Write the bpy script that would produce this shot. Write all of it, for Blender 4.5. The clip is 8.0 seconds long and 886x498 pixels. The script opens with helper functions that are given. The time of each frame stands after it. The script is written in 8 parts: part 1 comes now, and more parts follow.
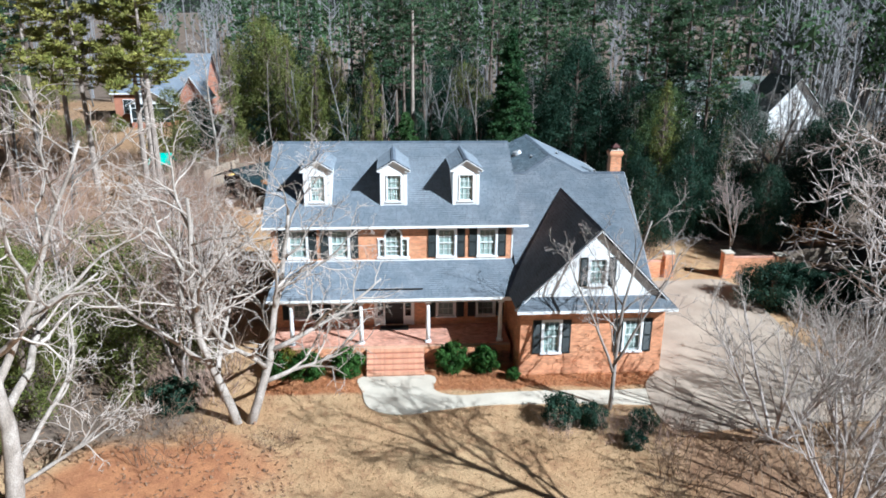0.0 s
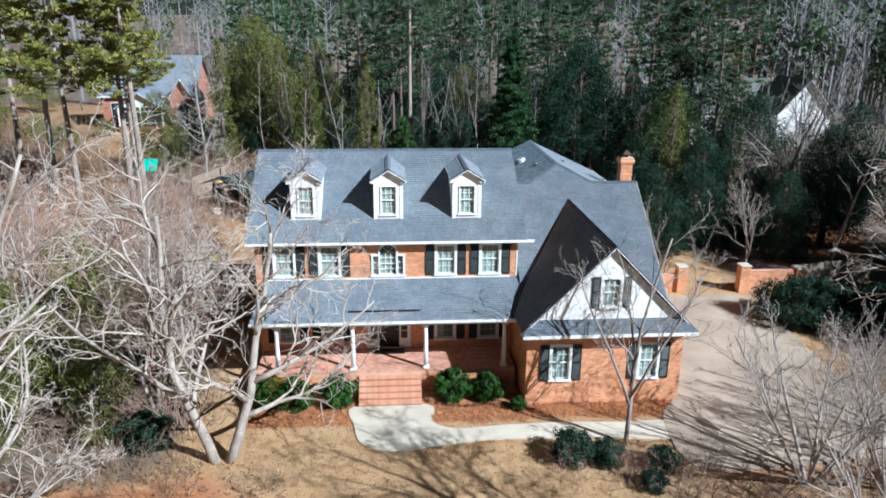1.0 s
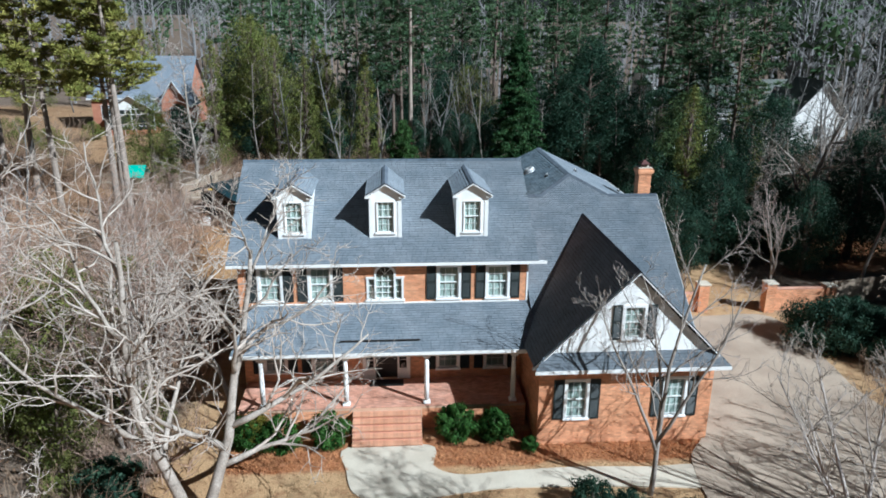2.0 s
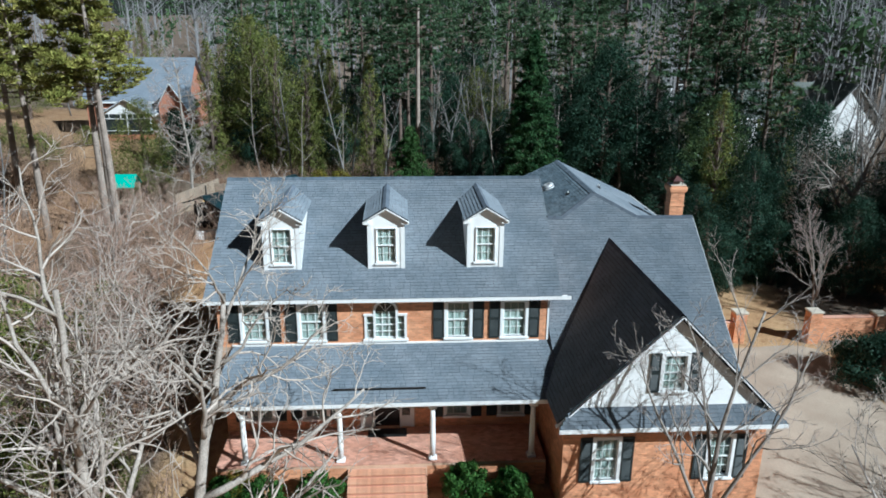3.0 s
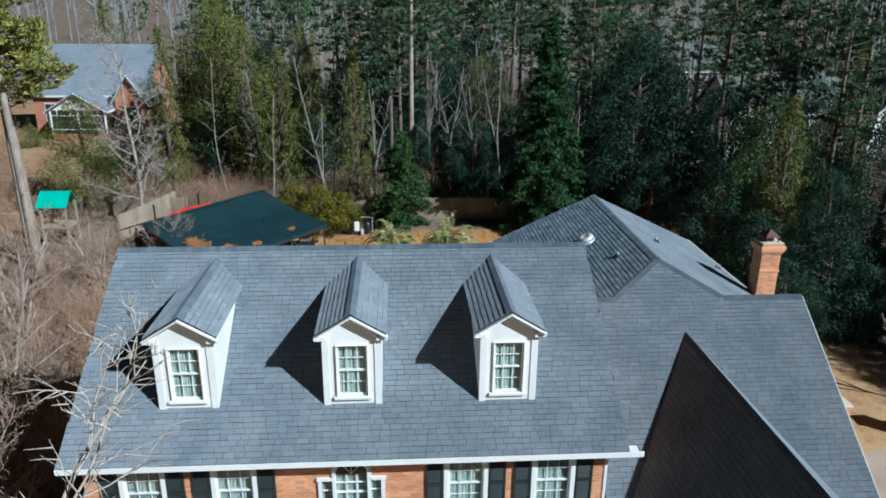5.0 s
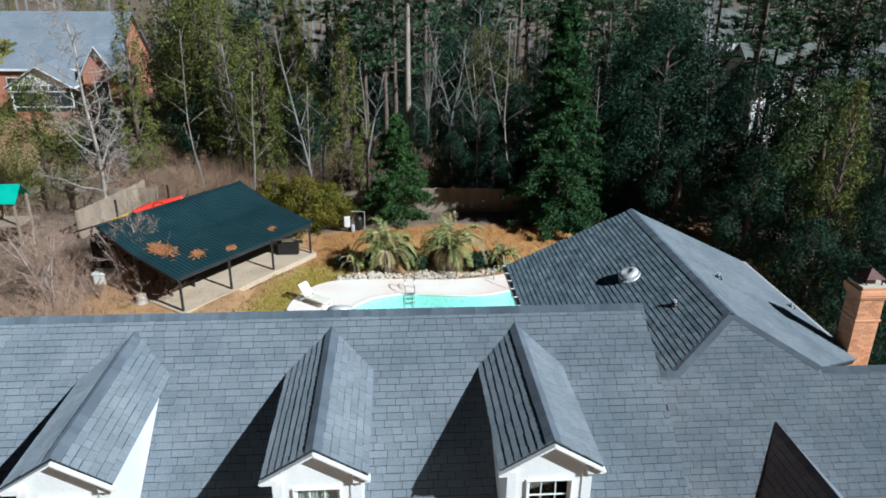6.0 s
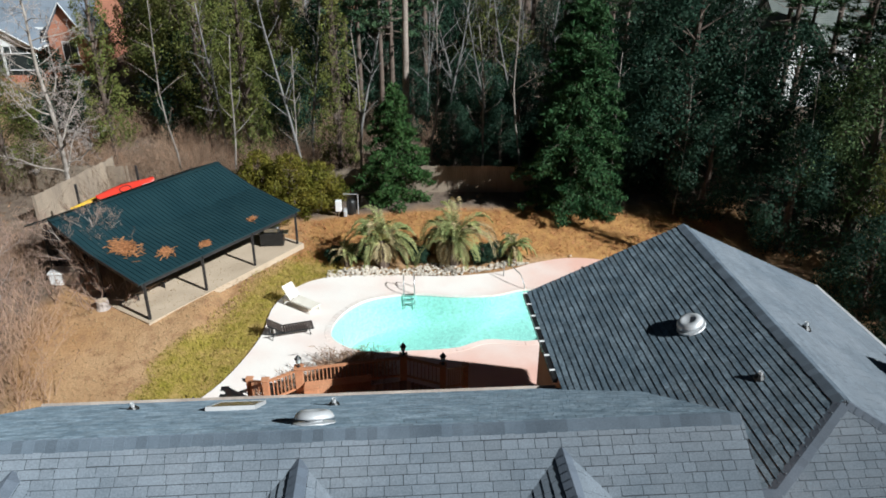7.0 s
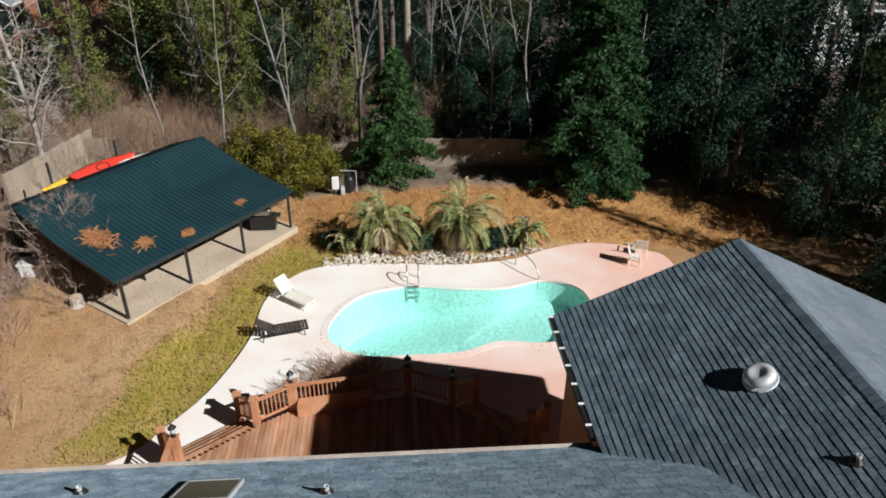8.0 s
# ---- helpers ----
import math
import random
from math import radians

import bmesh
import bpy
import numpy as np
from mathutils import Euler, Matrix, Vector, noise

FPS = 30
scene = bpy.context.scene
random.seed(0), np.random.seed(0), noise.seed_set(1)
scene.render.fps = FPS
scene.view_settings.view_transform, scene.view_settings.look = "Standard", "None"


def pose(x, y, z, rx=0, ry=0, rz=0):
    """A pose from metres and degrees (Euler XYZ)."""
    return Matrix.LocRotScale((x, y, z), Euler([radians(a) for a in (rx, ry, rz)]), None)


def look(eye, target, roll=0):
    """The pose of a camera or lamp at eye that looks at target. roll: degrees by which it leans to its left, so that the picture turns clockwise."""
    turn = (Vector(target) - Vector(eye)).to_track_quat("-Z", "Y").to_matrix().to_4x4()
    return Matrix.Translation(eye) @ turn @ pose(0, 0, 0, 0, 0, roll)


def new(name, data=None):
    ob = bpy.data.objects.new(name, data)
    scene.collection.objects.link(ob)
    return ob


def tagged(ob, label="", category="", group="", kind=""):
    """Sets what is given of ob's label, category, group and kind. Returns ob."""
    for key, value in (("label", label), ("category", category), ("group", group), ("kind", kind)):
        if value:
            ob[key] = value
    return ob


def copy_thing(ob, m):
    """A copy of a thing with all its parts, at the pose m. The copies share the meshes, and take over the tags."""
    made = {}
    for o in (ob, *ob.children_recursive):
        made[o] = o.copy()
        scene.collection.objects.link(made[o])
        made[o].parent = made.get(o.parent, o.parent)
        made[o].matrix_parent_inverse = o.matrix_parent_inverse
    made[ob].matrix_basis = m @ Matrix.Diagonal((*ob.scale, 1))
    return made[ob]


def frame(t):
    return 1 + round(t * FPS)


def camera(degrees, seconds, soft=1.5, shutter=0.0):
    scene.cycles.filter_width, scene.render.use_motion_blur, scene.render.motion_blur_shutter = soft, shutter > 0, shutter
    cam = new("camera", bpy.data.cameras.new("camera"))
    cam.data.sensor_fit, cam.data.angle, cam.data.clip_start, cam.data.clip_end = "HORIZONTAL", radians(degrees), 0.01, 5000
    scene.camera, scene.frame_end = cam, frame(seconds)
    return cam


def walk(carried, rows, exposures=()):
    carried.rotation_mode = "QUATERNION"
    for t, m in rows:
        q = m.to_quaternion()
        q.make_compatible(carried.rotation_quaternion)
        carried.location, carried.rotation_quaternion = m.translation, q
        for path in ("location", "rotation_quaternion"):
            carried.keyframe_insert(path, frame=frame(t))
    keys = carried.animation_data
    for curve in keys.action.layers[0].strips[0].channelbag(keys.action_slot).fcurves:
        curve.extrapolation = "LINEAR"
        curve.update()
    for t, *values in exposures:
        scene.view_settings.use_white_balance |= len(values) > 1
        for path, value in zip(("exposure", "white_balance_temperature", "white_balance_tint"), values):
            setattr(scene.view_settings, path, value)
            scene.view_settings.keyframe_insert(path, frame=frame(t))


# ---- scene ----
cam = camera(63.6, 8.0, soft=1.75)
PATH = [
    (0, (-2.713, 1.31, 16.809), (-2.568, 3.208, 16.195), 0.5),
    (0.5, (-2.553, 2.79, 16.708), (-2.408, 4.689, 16.096), 0.5),
    (1, (-2.507, 4.281, 16.62), (-2.358, 6.18, 16.011), 0.45),
    (1.5, (-2.415, 5.881, 16.529), (-2.263, 7.78, 15.92), 0.45),
    (3, (-2.01, 11.719, 16.537), (-1.89, 13.62, 15.928), 0.4),
    (3.5, (-1.848, 14.004, 16.62), (-1.729, 15.905, 16.008), 0.4),
    (4, (-1.744, 16.559, 16.704), (-1.614, 18.458, 16.088), 0.5),
    (4.5, (-1.566, 19.307, 16.775), (-1.439, 21.2, 16.143), 0.5),
    (6, (-1.2, 28.276, 16.946), (-1.069, 30.126, 16.197), 0.55),
    (6.5, (-1.113, 31.044, 17.011), (-0.981, 32.867, 16.2), 0.5),
    (7, (-1.106, 33.406, 17.083), (-0.973, 35.2, 16.21), 0.5),
    (7.5, (-1.163, 35.279, 17.133), (-1.029, 37.043, 16.2), 0.55),
    (8, (-1.17, 36.85, 17.174), (-1.04, 38.581, 16.181), 0.5),
]
EXPOSURE = [(0.0, 1.02, 5310, 4), (1.5, 0.73, 5350, 3), (3.5, 0.46, 5310, -1), (4.5, 0.38, 5310, -1), (6.0, 0.50, 5530, 2), (7.0, 0.5, 5830, 4), (8.0, 0.38, 6060, 7)]
walk(cam, [(t, look(eye, target, roll)) for t, eye, target, roll in PATH], EXPOSURE)

# ---- world and sun ----
SUN_AZ, SUN_EL = radians(128.0), radians(36.0)
world = bpy.data.worlds.new("sky")
scene.world = world
world.use_nodes = True
wn = world.node_tree.nodes
sky = wn.new("ShaderNodeTexSky")
sky.sky_type, sky.sun_disc = "NISHITA", False
sky.sun_elevation, sky.sun_rotation = SUN_EL, SUN_AZ
sky.dust_density, sky.ozone_density = 0.3, 5.0
wn["Background"].inputs["Strength"].default_value = 0.004
world.node_tree.links.new(sky.outputs[0], wn["Background"].inputs[0])
sun_data = bpy.data.lights.new("sun", "SUN")
sun_data.energy, sun_data.angle, sun_data.color = 4.7, radians(0.5), (1.0, 0.965, 0.92)
sun = new("sun", sun_data)
toward_sun = Vector((math.cos(SUN_EL) * math.sin(SUN_AZ), math.cos(SUN_EL) * math.cos(SUN_AZ), math.sin(SUN_EL)))
sun.matrix_world = look(toward_sun * 60, (0, 0, 0))

# ---- materials ----
def mat(name, c1, c2, scale=2.0, fine=30.0, rough=0.8, bump=0.3, depth=0.01, metal=0.0, rand=0.0, grain=0.25, stretch=(1, 1, 1), by_object=False, spec=0.4, dusty=0.0):
    """A two-scale surface: broad mix of c1 and c2, fine grain in value and relief, random value for each island or object."""
    m = bpy.data.materials.new(name)
    m.use_nodes = True
    n, l = m.node_tree.nodes, m.node_tree.links
    b = n["Principled BSDF"]
    b.inputs["Roughness"].default_value, b.inputs["Metallic"].default_value = rough, metal
    b.inputs["Specular IOR Level"].default_value = spec
    b.inputs["Diffuse Roughness"].default_value = dusty
    geo = n.new("ShaderNodeNewGeometry")
    mapping = n.new("ShaderNodeMapping")
    mapping.inputs["Scale"].default_value = stretch
    l.new(geo.outputs["Position"], mapping.inputs[0])
    broad = n.new("ShaderNodeTexNoise")
    broad.inputs["Scale"].default_value, broad.inputs["Detail"].default_value = scale, 4
    l.new(mapping.outputs[0], broad.inputs["Vector"])
    fin = n.new("ShaderNodeTexNoise")
    fin.inputs["Scale"].default_value, fin.inputs["Detail"].default_value = fine, 3
    l.new(mapping.outputs[0], fin.inputs["Vector"])
    ramp = n.new("ShaderNodeMapRange")
    ramp.inputs[1].default_value, ramp.inputs[2].default_value = 0.32, 0.68
    l.new(broad.outputs[0], ramp.inputs[0])
    mix = n.new("ShaderNodeMix")
    mix.data_type = "RGBA"
    mix.inputs[6].default_value, mix.inputs[7].default_value = (*c1, 1), (*c2, 1)
    l.new(ramp.outputs[0], mix.inputs[0])
    val = n.new("ShaderNodeMapRange")
    val.inputs[1].default_value, val.inputs[2].default_value = 0.25, 0.75
    val.inputs[3].default_value, val.inputs[4].default_value = 1 - grain, 1 + grain
    l.new(fin.outputs[0], val.inputs[0])
    hsv = n.new("ShaderNodeHueSaturation")
    l.new(mix.outputs[2], hsv.inputs["Color"])
    value = val.outputs[0]
    if rand:
        r = n.new("ShaderNodeMapRange")
        r.inputs[3].default_value, r.inputs[4].default_value = 1 - rand, 1 + rand
        source = n.new("ShaderNodeObjectInfo").outputs["Random"] if by_object else geo.outputs["Random Per Island"]
        l.new(source, r.inputs[0])
        mul = n.new("ShaderNodeMath")
        mul.operation = "MULTIPLY"
        l.new(value, mul.inputs[0]), l.new(r.outputs[0], mul.inputs[1])
        value = mul.outputs[0]
    l.new(value, hsv.inputs["Value"])
    l.new(hsv.outputs[0], b.inputs["Base Color"])
    if bump:
        bp = n.new("ShaderNodeBump")
        bp.inputs["Strength"].default_value, bp.inputs["Distance"].default_value = bump, depth
        l.new(fin.outputs[0], bp.inputs["Height"])
        l.new(bp.outputs[0], b.inputs["Normal"])
    return m


def leaf_mat(name, c1, c2, rand=0.45, rough=0.55):
    """Leaves: colour varies from leaf to leaf and over the crown; some light goes through."""
    m = mat(name, c1, c2, 0.9, 9.0, rough, 0, rand=rand, grain=0.2)
    n, l = m.node_tree.nodes, m.node_tree.links
    b, out = n["Principled BSDF"], n["Material Output"]
    b.inputs["Specular IOR Level"].default_value = 0.12
    tr = n.new("ShaderNodeBsdfTranslucent")
    l.new(b.inputs["Base Color"].links[0].from_socket, tr.inputs["Color"])
    mx = n.new("ShaderNodeMixShader")
    mx.inputs[0].default_value = 0.25
    l.new(b.outputs[0], mx.inputs[1]), l.new(tr.outputs[0], mx.inputs[2]), l.new(mx.outputs[0], out.inputs[0])
    return m


def glass_mat(name, tint=(0.9, 0.95, 0.95)):
    """Thin window glass: clear, with gloss by Fresnel."""
    m = bpy.data.materials.new(name)
    m.use_nodes = True
    n, l = m.node_tree.nodes, m.node_tree.links
    out = n["Material Output"]
    n.remove(n["Principled BSDF"])
    tr, gl, fr, mx = n.new("ShaderNodeBsdfTransparent"), n.new("ShaderNodeBsdfGlossy"), n.new("ShaderNodeFresnel"), n.new("ShaderNodeMixShader")
    tr.inputs[0].default_value = (*tint, 1)
    gl.inputs["Roughness"].default_value = 0.02
    fr.inputs[0].default_value = 1.5
    l.new(fr.outputs[0], mx.inputs[0]), l.new(tr.outputs[0], mx.inputs[1]), l.new(gl.outputs[0], mx.inputs[2]), l.new(mx.outputs[0], out.inputs[0])
    return m


SHINGLE = mat("asphalt_shingle", (0.145, 0.174, 0.206), (0.205, 0.231, 0.261), 0.8, 45, 0.85, 0.2, 0.004, rand=0.09, grain=0.26, dusty=1.0)
SHINGLE_PIECE = mat("asphalt_shingle_single", (0.145, 0.174, 0.206), (0.205, 0.231, 0.261), 0.8, 45, 0.85, 0.2, 0.004, rand=0.09, grain=0.26, by_object=True, dusty=1.0)
BRICK_PIECE = mat("clay_brick_single", (0.57, 0.26, 0.135), (0.66, 0.335, 0.185), 1.2, 45, 0.85, 0.3, 0.004, rand=0.2, grain=0.15, by_object=True)
# Lichen mottle, plus the shade of slopes turned from the sun, as colour.
SHINGLE_SHADED_WORN = mat("shade_toned_lichen_shingle", (0.076, 0.108, 0.136), (0.142, 0.180, 0.210), 2.6, 16, 0.9, 0.3, 0.005, rand=0.22, grain=0.38, dusty=1.0)
RIDGECAP_PIECE = mat("ridge_cap_single", (0.082, 0.106, 0.134), (0.12, 0.148, 0.18), 1.0, 60, 0.85, 0.35, 0.004, rand=0.18, grain=0.2, by_object=True, dusty=1.0)
FANGLASS = mat("dark_fanlight_glass", (0.02, 0.024, 0.028), (0.026, 0.03, 0.034), 1.0, 5, 0.05, 0, grain=0.05, spec=0.5)
UNDERLAY = mat("black_roofing_felt", (0.018, 0.021, 0.026), (0.03, 0.034, 0.04), 2.0, 40, 0.9, 0.2, 0.003, grain=0.2)
RIDGECAP = mat("ridge_cap_shingle", (0.09, 0.11, 0.14), (0.125, 0.146, 0.178), 1.0, 60, 0.85, 0.2, 0.003, rand=0.12, grain=0.2, dusty=1.0)
BRICK = mat("clay_brick", (0.57, 0.26, 0.135), (0.66, 0.335, 0.185), 1.2, 45, 0.85, 0.3, 0.004, rand=0.2, grain=0.15)
BRICKRED = mat("red_paver_brick", (0.50, 0.25, 0.17), (0.60, 0.34, 0.25), 1.2, 45, 0.85, 0.3, 0.004, rand=0.22, grain=0.18)
MORTAR = mat("mortar", (0.52, 0.34, 0.23), (0.60, 0.41, 0.29), 2, 60, 0.9, 0.3, 0.003)
WHITE = mat("white_paint", (0.80, 0.80, 0.79), (0.74, 0.74, 0.73), 1.5, 25, 0.5, 0.08, 0.002, grain=0.05)
SIDING = mat("white_siding_paint", (0.80, 0.80, 0.79), (0.73, 0.73, 0.72), 0.8, 25, 0.55, 0.1, 0.003, grain=0.06)
GREYTRIM = mat("grey_trim_paint", (0.50, 0.50, 0.50), (0.42, 0.42, 0.42), 1.5, 25, 0.55, 0.1, 0.002, grain=0.08)
GUTTERTAN = mat("stained_tan_gutter", (0.50, 0.43, 0.37), (0.36, 0.30, 0.26), 1.2, 20, 0.6, 0.1, 0.002, grain=0.15)
SHUTTER = mat("black_green_paint", (0.018, 0.025, 0.026), (0.03, 0.037, 0.036), 3, 30, 0.45, 0.1, 0.002, grain=0.2)
CURTAIN = mat("white_curtain", (0.60, 0.66, 0.64), (0.46, 0.52, 0.51), 2, 14, 0.9, 0.5, 0.02, grain=0.1, stretch=(5, 5, 0.6))
# Near-black: the shade of unlit rooms is put into this colour.
ROOMSHADE = mat("unlit_room_shade", (0.05, 0.05, 0.05), (0.08, 0.075, 0.07), 1, 10, 0.9, 0)
DOORPAINT = mat("black_door_paint", (0.012, 0.012, 0.014), (0.02, 0.02, 0.022), 2, 20, 0.3, 0.05, 0.002)
GLASS = glass_mat("window_glass", (0.78, 0.83, 0.81))
CONCRETE = mat("pale_concrete", (0.62, 0.56, 0.46), (0.52, 0.46, 0.37), 0.7, 30, 0.85, 0.25, 0.004, grain=0.12)
DRIVE = mat("driveway_concrete", (0.45, 0.365, 0.285), (0.33, 0.26, 0.20), 0.5, 25, 0.9, 0.25, 0.004, grain=0.16)
POOLDECK = mat("pink_pool_deck", (0.86, 0.80, 0.74), (0.76, 0.47, 0.38), 0.45, 30, 0.85, 0.25, 0.004, grain=0.1)


def bleach(m):
    """The concrete has bleached round the left and far sides of the pool and kept its pink towards the house and the right."""
    n, l = m.node_tree.nodes, m.node_tree.links
    mix = next(k for k in n if k.bl_idname == "ShaderNodeMix")
    old = mix.inputs[0].links[0].from_socket
    xyz, geo = n.new("ShaderNodeSeparateXYZ"), n.new("ShaderNodeNewGeometry")
    l.new(geo.outputs["Position"], xyz.inputs[0])
    spans = []
    for axis, a, b in ((0, 3.0, 9.0), (1, 60.0, 56.5), (0, -5.0, 0.5)):
        r = n.new("ShaderNodeMapRange")
        r.inputs[1].default_value, r.inputs[2].default_value = a, b
        l.new(xyz.outputs[axis], r.inputs[0])
        spans.append(r.outputs[0])
    top, soft_edge = n.new("ShaderNodeMath"), n.new("ShaderNodeMath")
    top.operation, soft_edge.operation = "MAXIMUM", "MULTIPLY_ADD"
    keep = n.new("ShaderNodeMath")
    keep.operation = "MULTIPLY"
    l.new(spans[1], keep.inputs[0]), l.new(spans[2], keep.inputs[1])
    l.new(spans[0], top.inputs[0]), l.new(keep.outputs[0], top.inputs[1])
    soft_edge.use_clamp = True
    soft_edge.inputs[1].default_value = 0.45
    shift = n.new("ShaderNodeMath")
    shift.operation, shift.inputs[1].default_value = "SUBTRACT", 0.14
    l.new(top.outputs[0], shift.inputs[0])
    l.new(old, soft_edge.inputs[0]), l.new(shift.outputs[0], soft_edge.inputs[2])
    l.new(soft_edge.outputs[0], mix.inputs[0])


bleach(POOLDECK)
PLASTER = mat("white_pool_plaster", (0.52, 0.72, 0.66), (0.55, 0.745, 0.685), 0.6, 8, 0.6, 0.05)
METALROOF = mat("dark_teal_metal_roof", (0.012, 0.034, 0.042), (0.018, 0.045, 0.053), 0.8, 20, 0.42, 0.05, 0.002, grain=0.12)
DARKSTEEL = mat("dark_painted_post", (0.02, 0.02, 0.022), (0.035, 0.033, 0.033), 3, 30, 0.5, 0.1, 0.002)
DECKWORN = mat("sun_worn_deck_board", (0.33, 0.145, 0.068), (0.52, 0.30, 0.185), 1.6, 24, 0.8, 0.3, 0.004, rand=0.28, grain=0.25, stretch=(2.5, 0.5, 1), by_object=True)
DECKWOOD = mat("red_brown_deck_wood", (0.42, 0.18, 0.088), (0.55, 0.27, 0.145), 1.2, 22, 0.7, 0.3, 0.004, rand=0.25, grain=0.25, stretch=(1, 1, 1))
FENCEWOOD = mat("weathered_fence_wood", (0.34, 0.27, 0.20), (0.24, 0.19, 0.145), 1.0, 25, 0.85, 0.35, 0.005, rand=0.22, grain=0.25, stretch=(2, 2, 0.4))
STEEL = mat("brushed_steel", (0.65, 0.65, 0.65), (0.58, 0.58, 0.58), 4, 60, 0.3, 0.05, 0.001, metal=1.0, grain=0.08)
GALV = mat("galvanised_vent", (0.62, 0.63, 0.64), (0.72, 0.73, 0.74), 6, 60, 0.45, 0.05, 0.001, metal=0.35, grain=0.1)
BLACKIRON = mat("black_iron", (0.012, 0.012, 0.012), (0.02, 0.02, 0.02), 5, 40, 0.4, 0.1, 0.002)
BARKPALE = mat("pale_grey_bark", (0.42, 0.37, 0.325), (0.25, 0.21, 0.175), 3.0, 30, 0.9, 0.5, 0.01, grain=0.35, stretch=(1, 1, 0.5))
BARKWOOD = mat("weathered_grey_bark", (0.33, 0.29, 0.255), (0.20, 0.172, 0.15), 2.5, 25, 0.9, 0.4, 0.01, grain=0.3, stretch=(1, 1, 0.4))
FARTWIG = mat("far_grey_twig", (0.30, 0.295, 0.30), (0.21, 0.205, 0.21), 0.3, 5, 0.9, 0, grain=0.15)
TWIGBROWN = mat("brown_twig", (0.255, 0.175, 0.118), (0.165, 0.112, 0.076), 1.0, 20, 0.9, 0, grain=0.2)
BARKTWIG = mat("pale_pink_twig_bark", (0.55, 0.48, 0.42), (0.40, 0.335, 0.285), 1.2, 20, 0.9, 0, grain=0.2)
BARKDARK = mat("dark_brown_bark", (0.17, 0.125, 0.10), (0.10, 0.075, 0.06), 3.0, 25, 0.9, 0.5, 0.015, grain=0.3, stretch=(1, 1, 0.4))
BARKGREY = mat("grey_bark", (0.23, 0.22, 0.21), (0.145, 0.137, 0.13), 3.0, 25, 0.9, 0.5, 0.015, grain=0.3, stretch=(1, 1, 0.4))
TWIGGREY = mat("grey_brown_twig", (0.205, 0.195, 0.19), (0.135, 0.127, 0.124), 1.0, 20, 0.9, 0, grain=0.2)
BARKPINE = mat("pine_bark", (0.36, 0.30, 0.255), (0.22, 0.178, 0.148), 4.0, 22, 0.9, 0.6, 0.02, grain=0.35, stretch=(1, 1, 0.35))
TWIGRUST = mat("rusty_brush_twig", (0.32, 0.19, 0.12), (0.41, 0.275, 0.185), 0.8, 20, 0.9, 0, grain=0.2)
NEEDLE = leaf_mat("pine_needles", (0.19, 0.21, 0.05), (0.34, 0.31, 0.09))
NEEDLEDARK = leaf_mat("dark_pine_needles", (0.042, 0.088, 0.046), (0.098, 0.150, 0.074))
EVERGREEN = leaf_mat("dark_evergreen_leaf", (0.018, 0.046, 0.031), (0.043, 0.082, 0.050), rand=0.25, rough=0.6)
CONIFER = leaf_mat("bluish_conifer_spray", (0.026, 0.072, 0.028), (0.054, 0.110, 0.041), rough=0.6)
BOXLEAF = leaf_mat("glossy_shrub_leaf", (0.03, 0.085, 0.018), (0.065, 0.14, 0.03), rough=0.6)
YELLOWLEAF = leaf_mat("yellow_green_shrub_leaf", (0.105, 0.11, 0.016), (0.18, 0.15, 0.025))
IVYLEAF = leaf_mat("ivy_leaf", (0.105, 0.135, 0.034), (0.20, 0.20, 0.06), rough=0.7)
PALMLEAF = leaf_mat("palm_frond_leaf", (0.22, 0.27, 0.10), (0.42, 0.41, 0.18), rand=0.45)
DRYPALM = leaf_mat("dry_palm_frond", (0.36, 0.29, 0.16), (0.46, 0.38, 0.22), rand=0.3)
YOUNGCON = leaf_mat("fresh_conifer_spray", (0.035, 0.085, 0.026), (0.062, 0.12, 0.036), rough=0.7)
LAURELLEAF = leaf_mat("mid_green_laurel_leaf", (0.058, 0.10, 0.040), (0.125, 0.175, 0.068), rand=0.3, rough=0.55)
FARPINE = leaf_mat("far_pine_foliage", (0.045, 0.09, 0.042), (0.095, 0.14, 0.065), rough=0.8)
SLABTAN = mat("tan_concrete_slab", (0.54, 0.43, 0.315), (0.43, 0.335, 0.24), 0.8, 30, 0.85, 0.25, 0.004, grain=0.14)
BARKMID = mat("mid_grey_smooth_bark", (0.47, 0.41, 0.37), (0.33, 0.28, 0.255), 2.5, 25, 0.85, 0.4, 0.008, grain=0.3, stretch=(1, 1, 0.5))
TWIGPINK = mat("pinkish_brown_twig", (0.43, 0.295, 0.228), (0.315, 0.215, 0.165), 1.0, 20, 0.9, 0, grain=0.2)
RUSTMETAL = mat("dark_maroon_metal", (0.075, 0.03, 0.028), (0.12, 0.05, 0.042), 4, 30, 0.6, 0.2, 0.003, metal=0.2, grain=0.25)
TREADBRICK = mat("orange_red_tread_brick", (0.52, 0.26, 0.155), (0.60, 0.33, 0.21), 1.2, 45, 0.85, 0.3, 0.004, rand=0.12, grain=0.15)
TANGRASS = leaf_mat("dormant_tan_grass", (0.42, 0.31, 0.18), (0.34, 0.225, 0.12), rand=0.3, rough=0.9)
GREENGRASS = leaf_mat("patchy_green_grass", (0.28, 0.245, 0.04), (0.42, 0.32, 0.10), rand=0.35, rough=0.9)
LITTERLEAF = leaf_mat("fallen_brown_leaf", (0.22, 0.13, 0.08), (0.32, 0.20, 0.125), rand=0.4, rough=0.9)
STRAWBITS = leaf_mat("fallen_pine_straw", (0.44, 0.19, 0.08), (0.52, 0.27, 0.13), rand=0.35, rough=0.8)

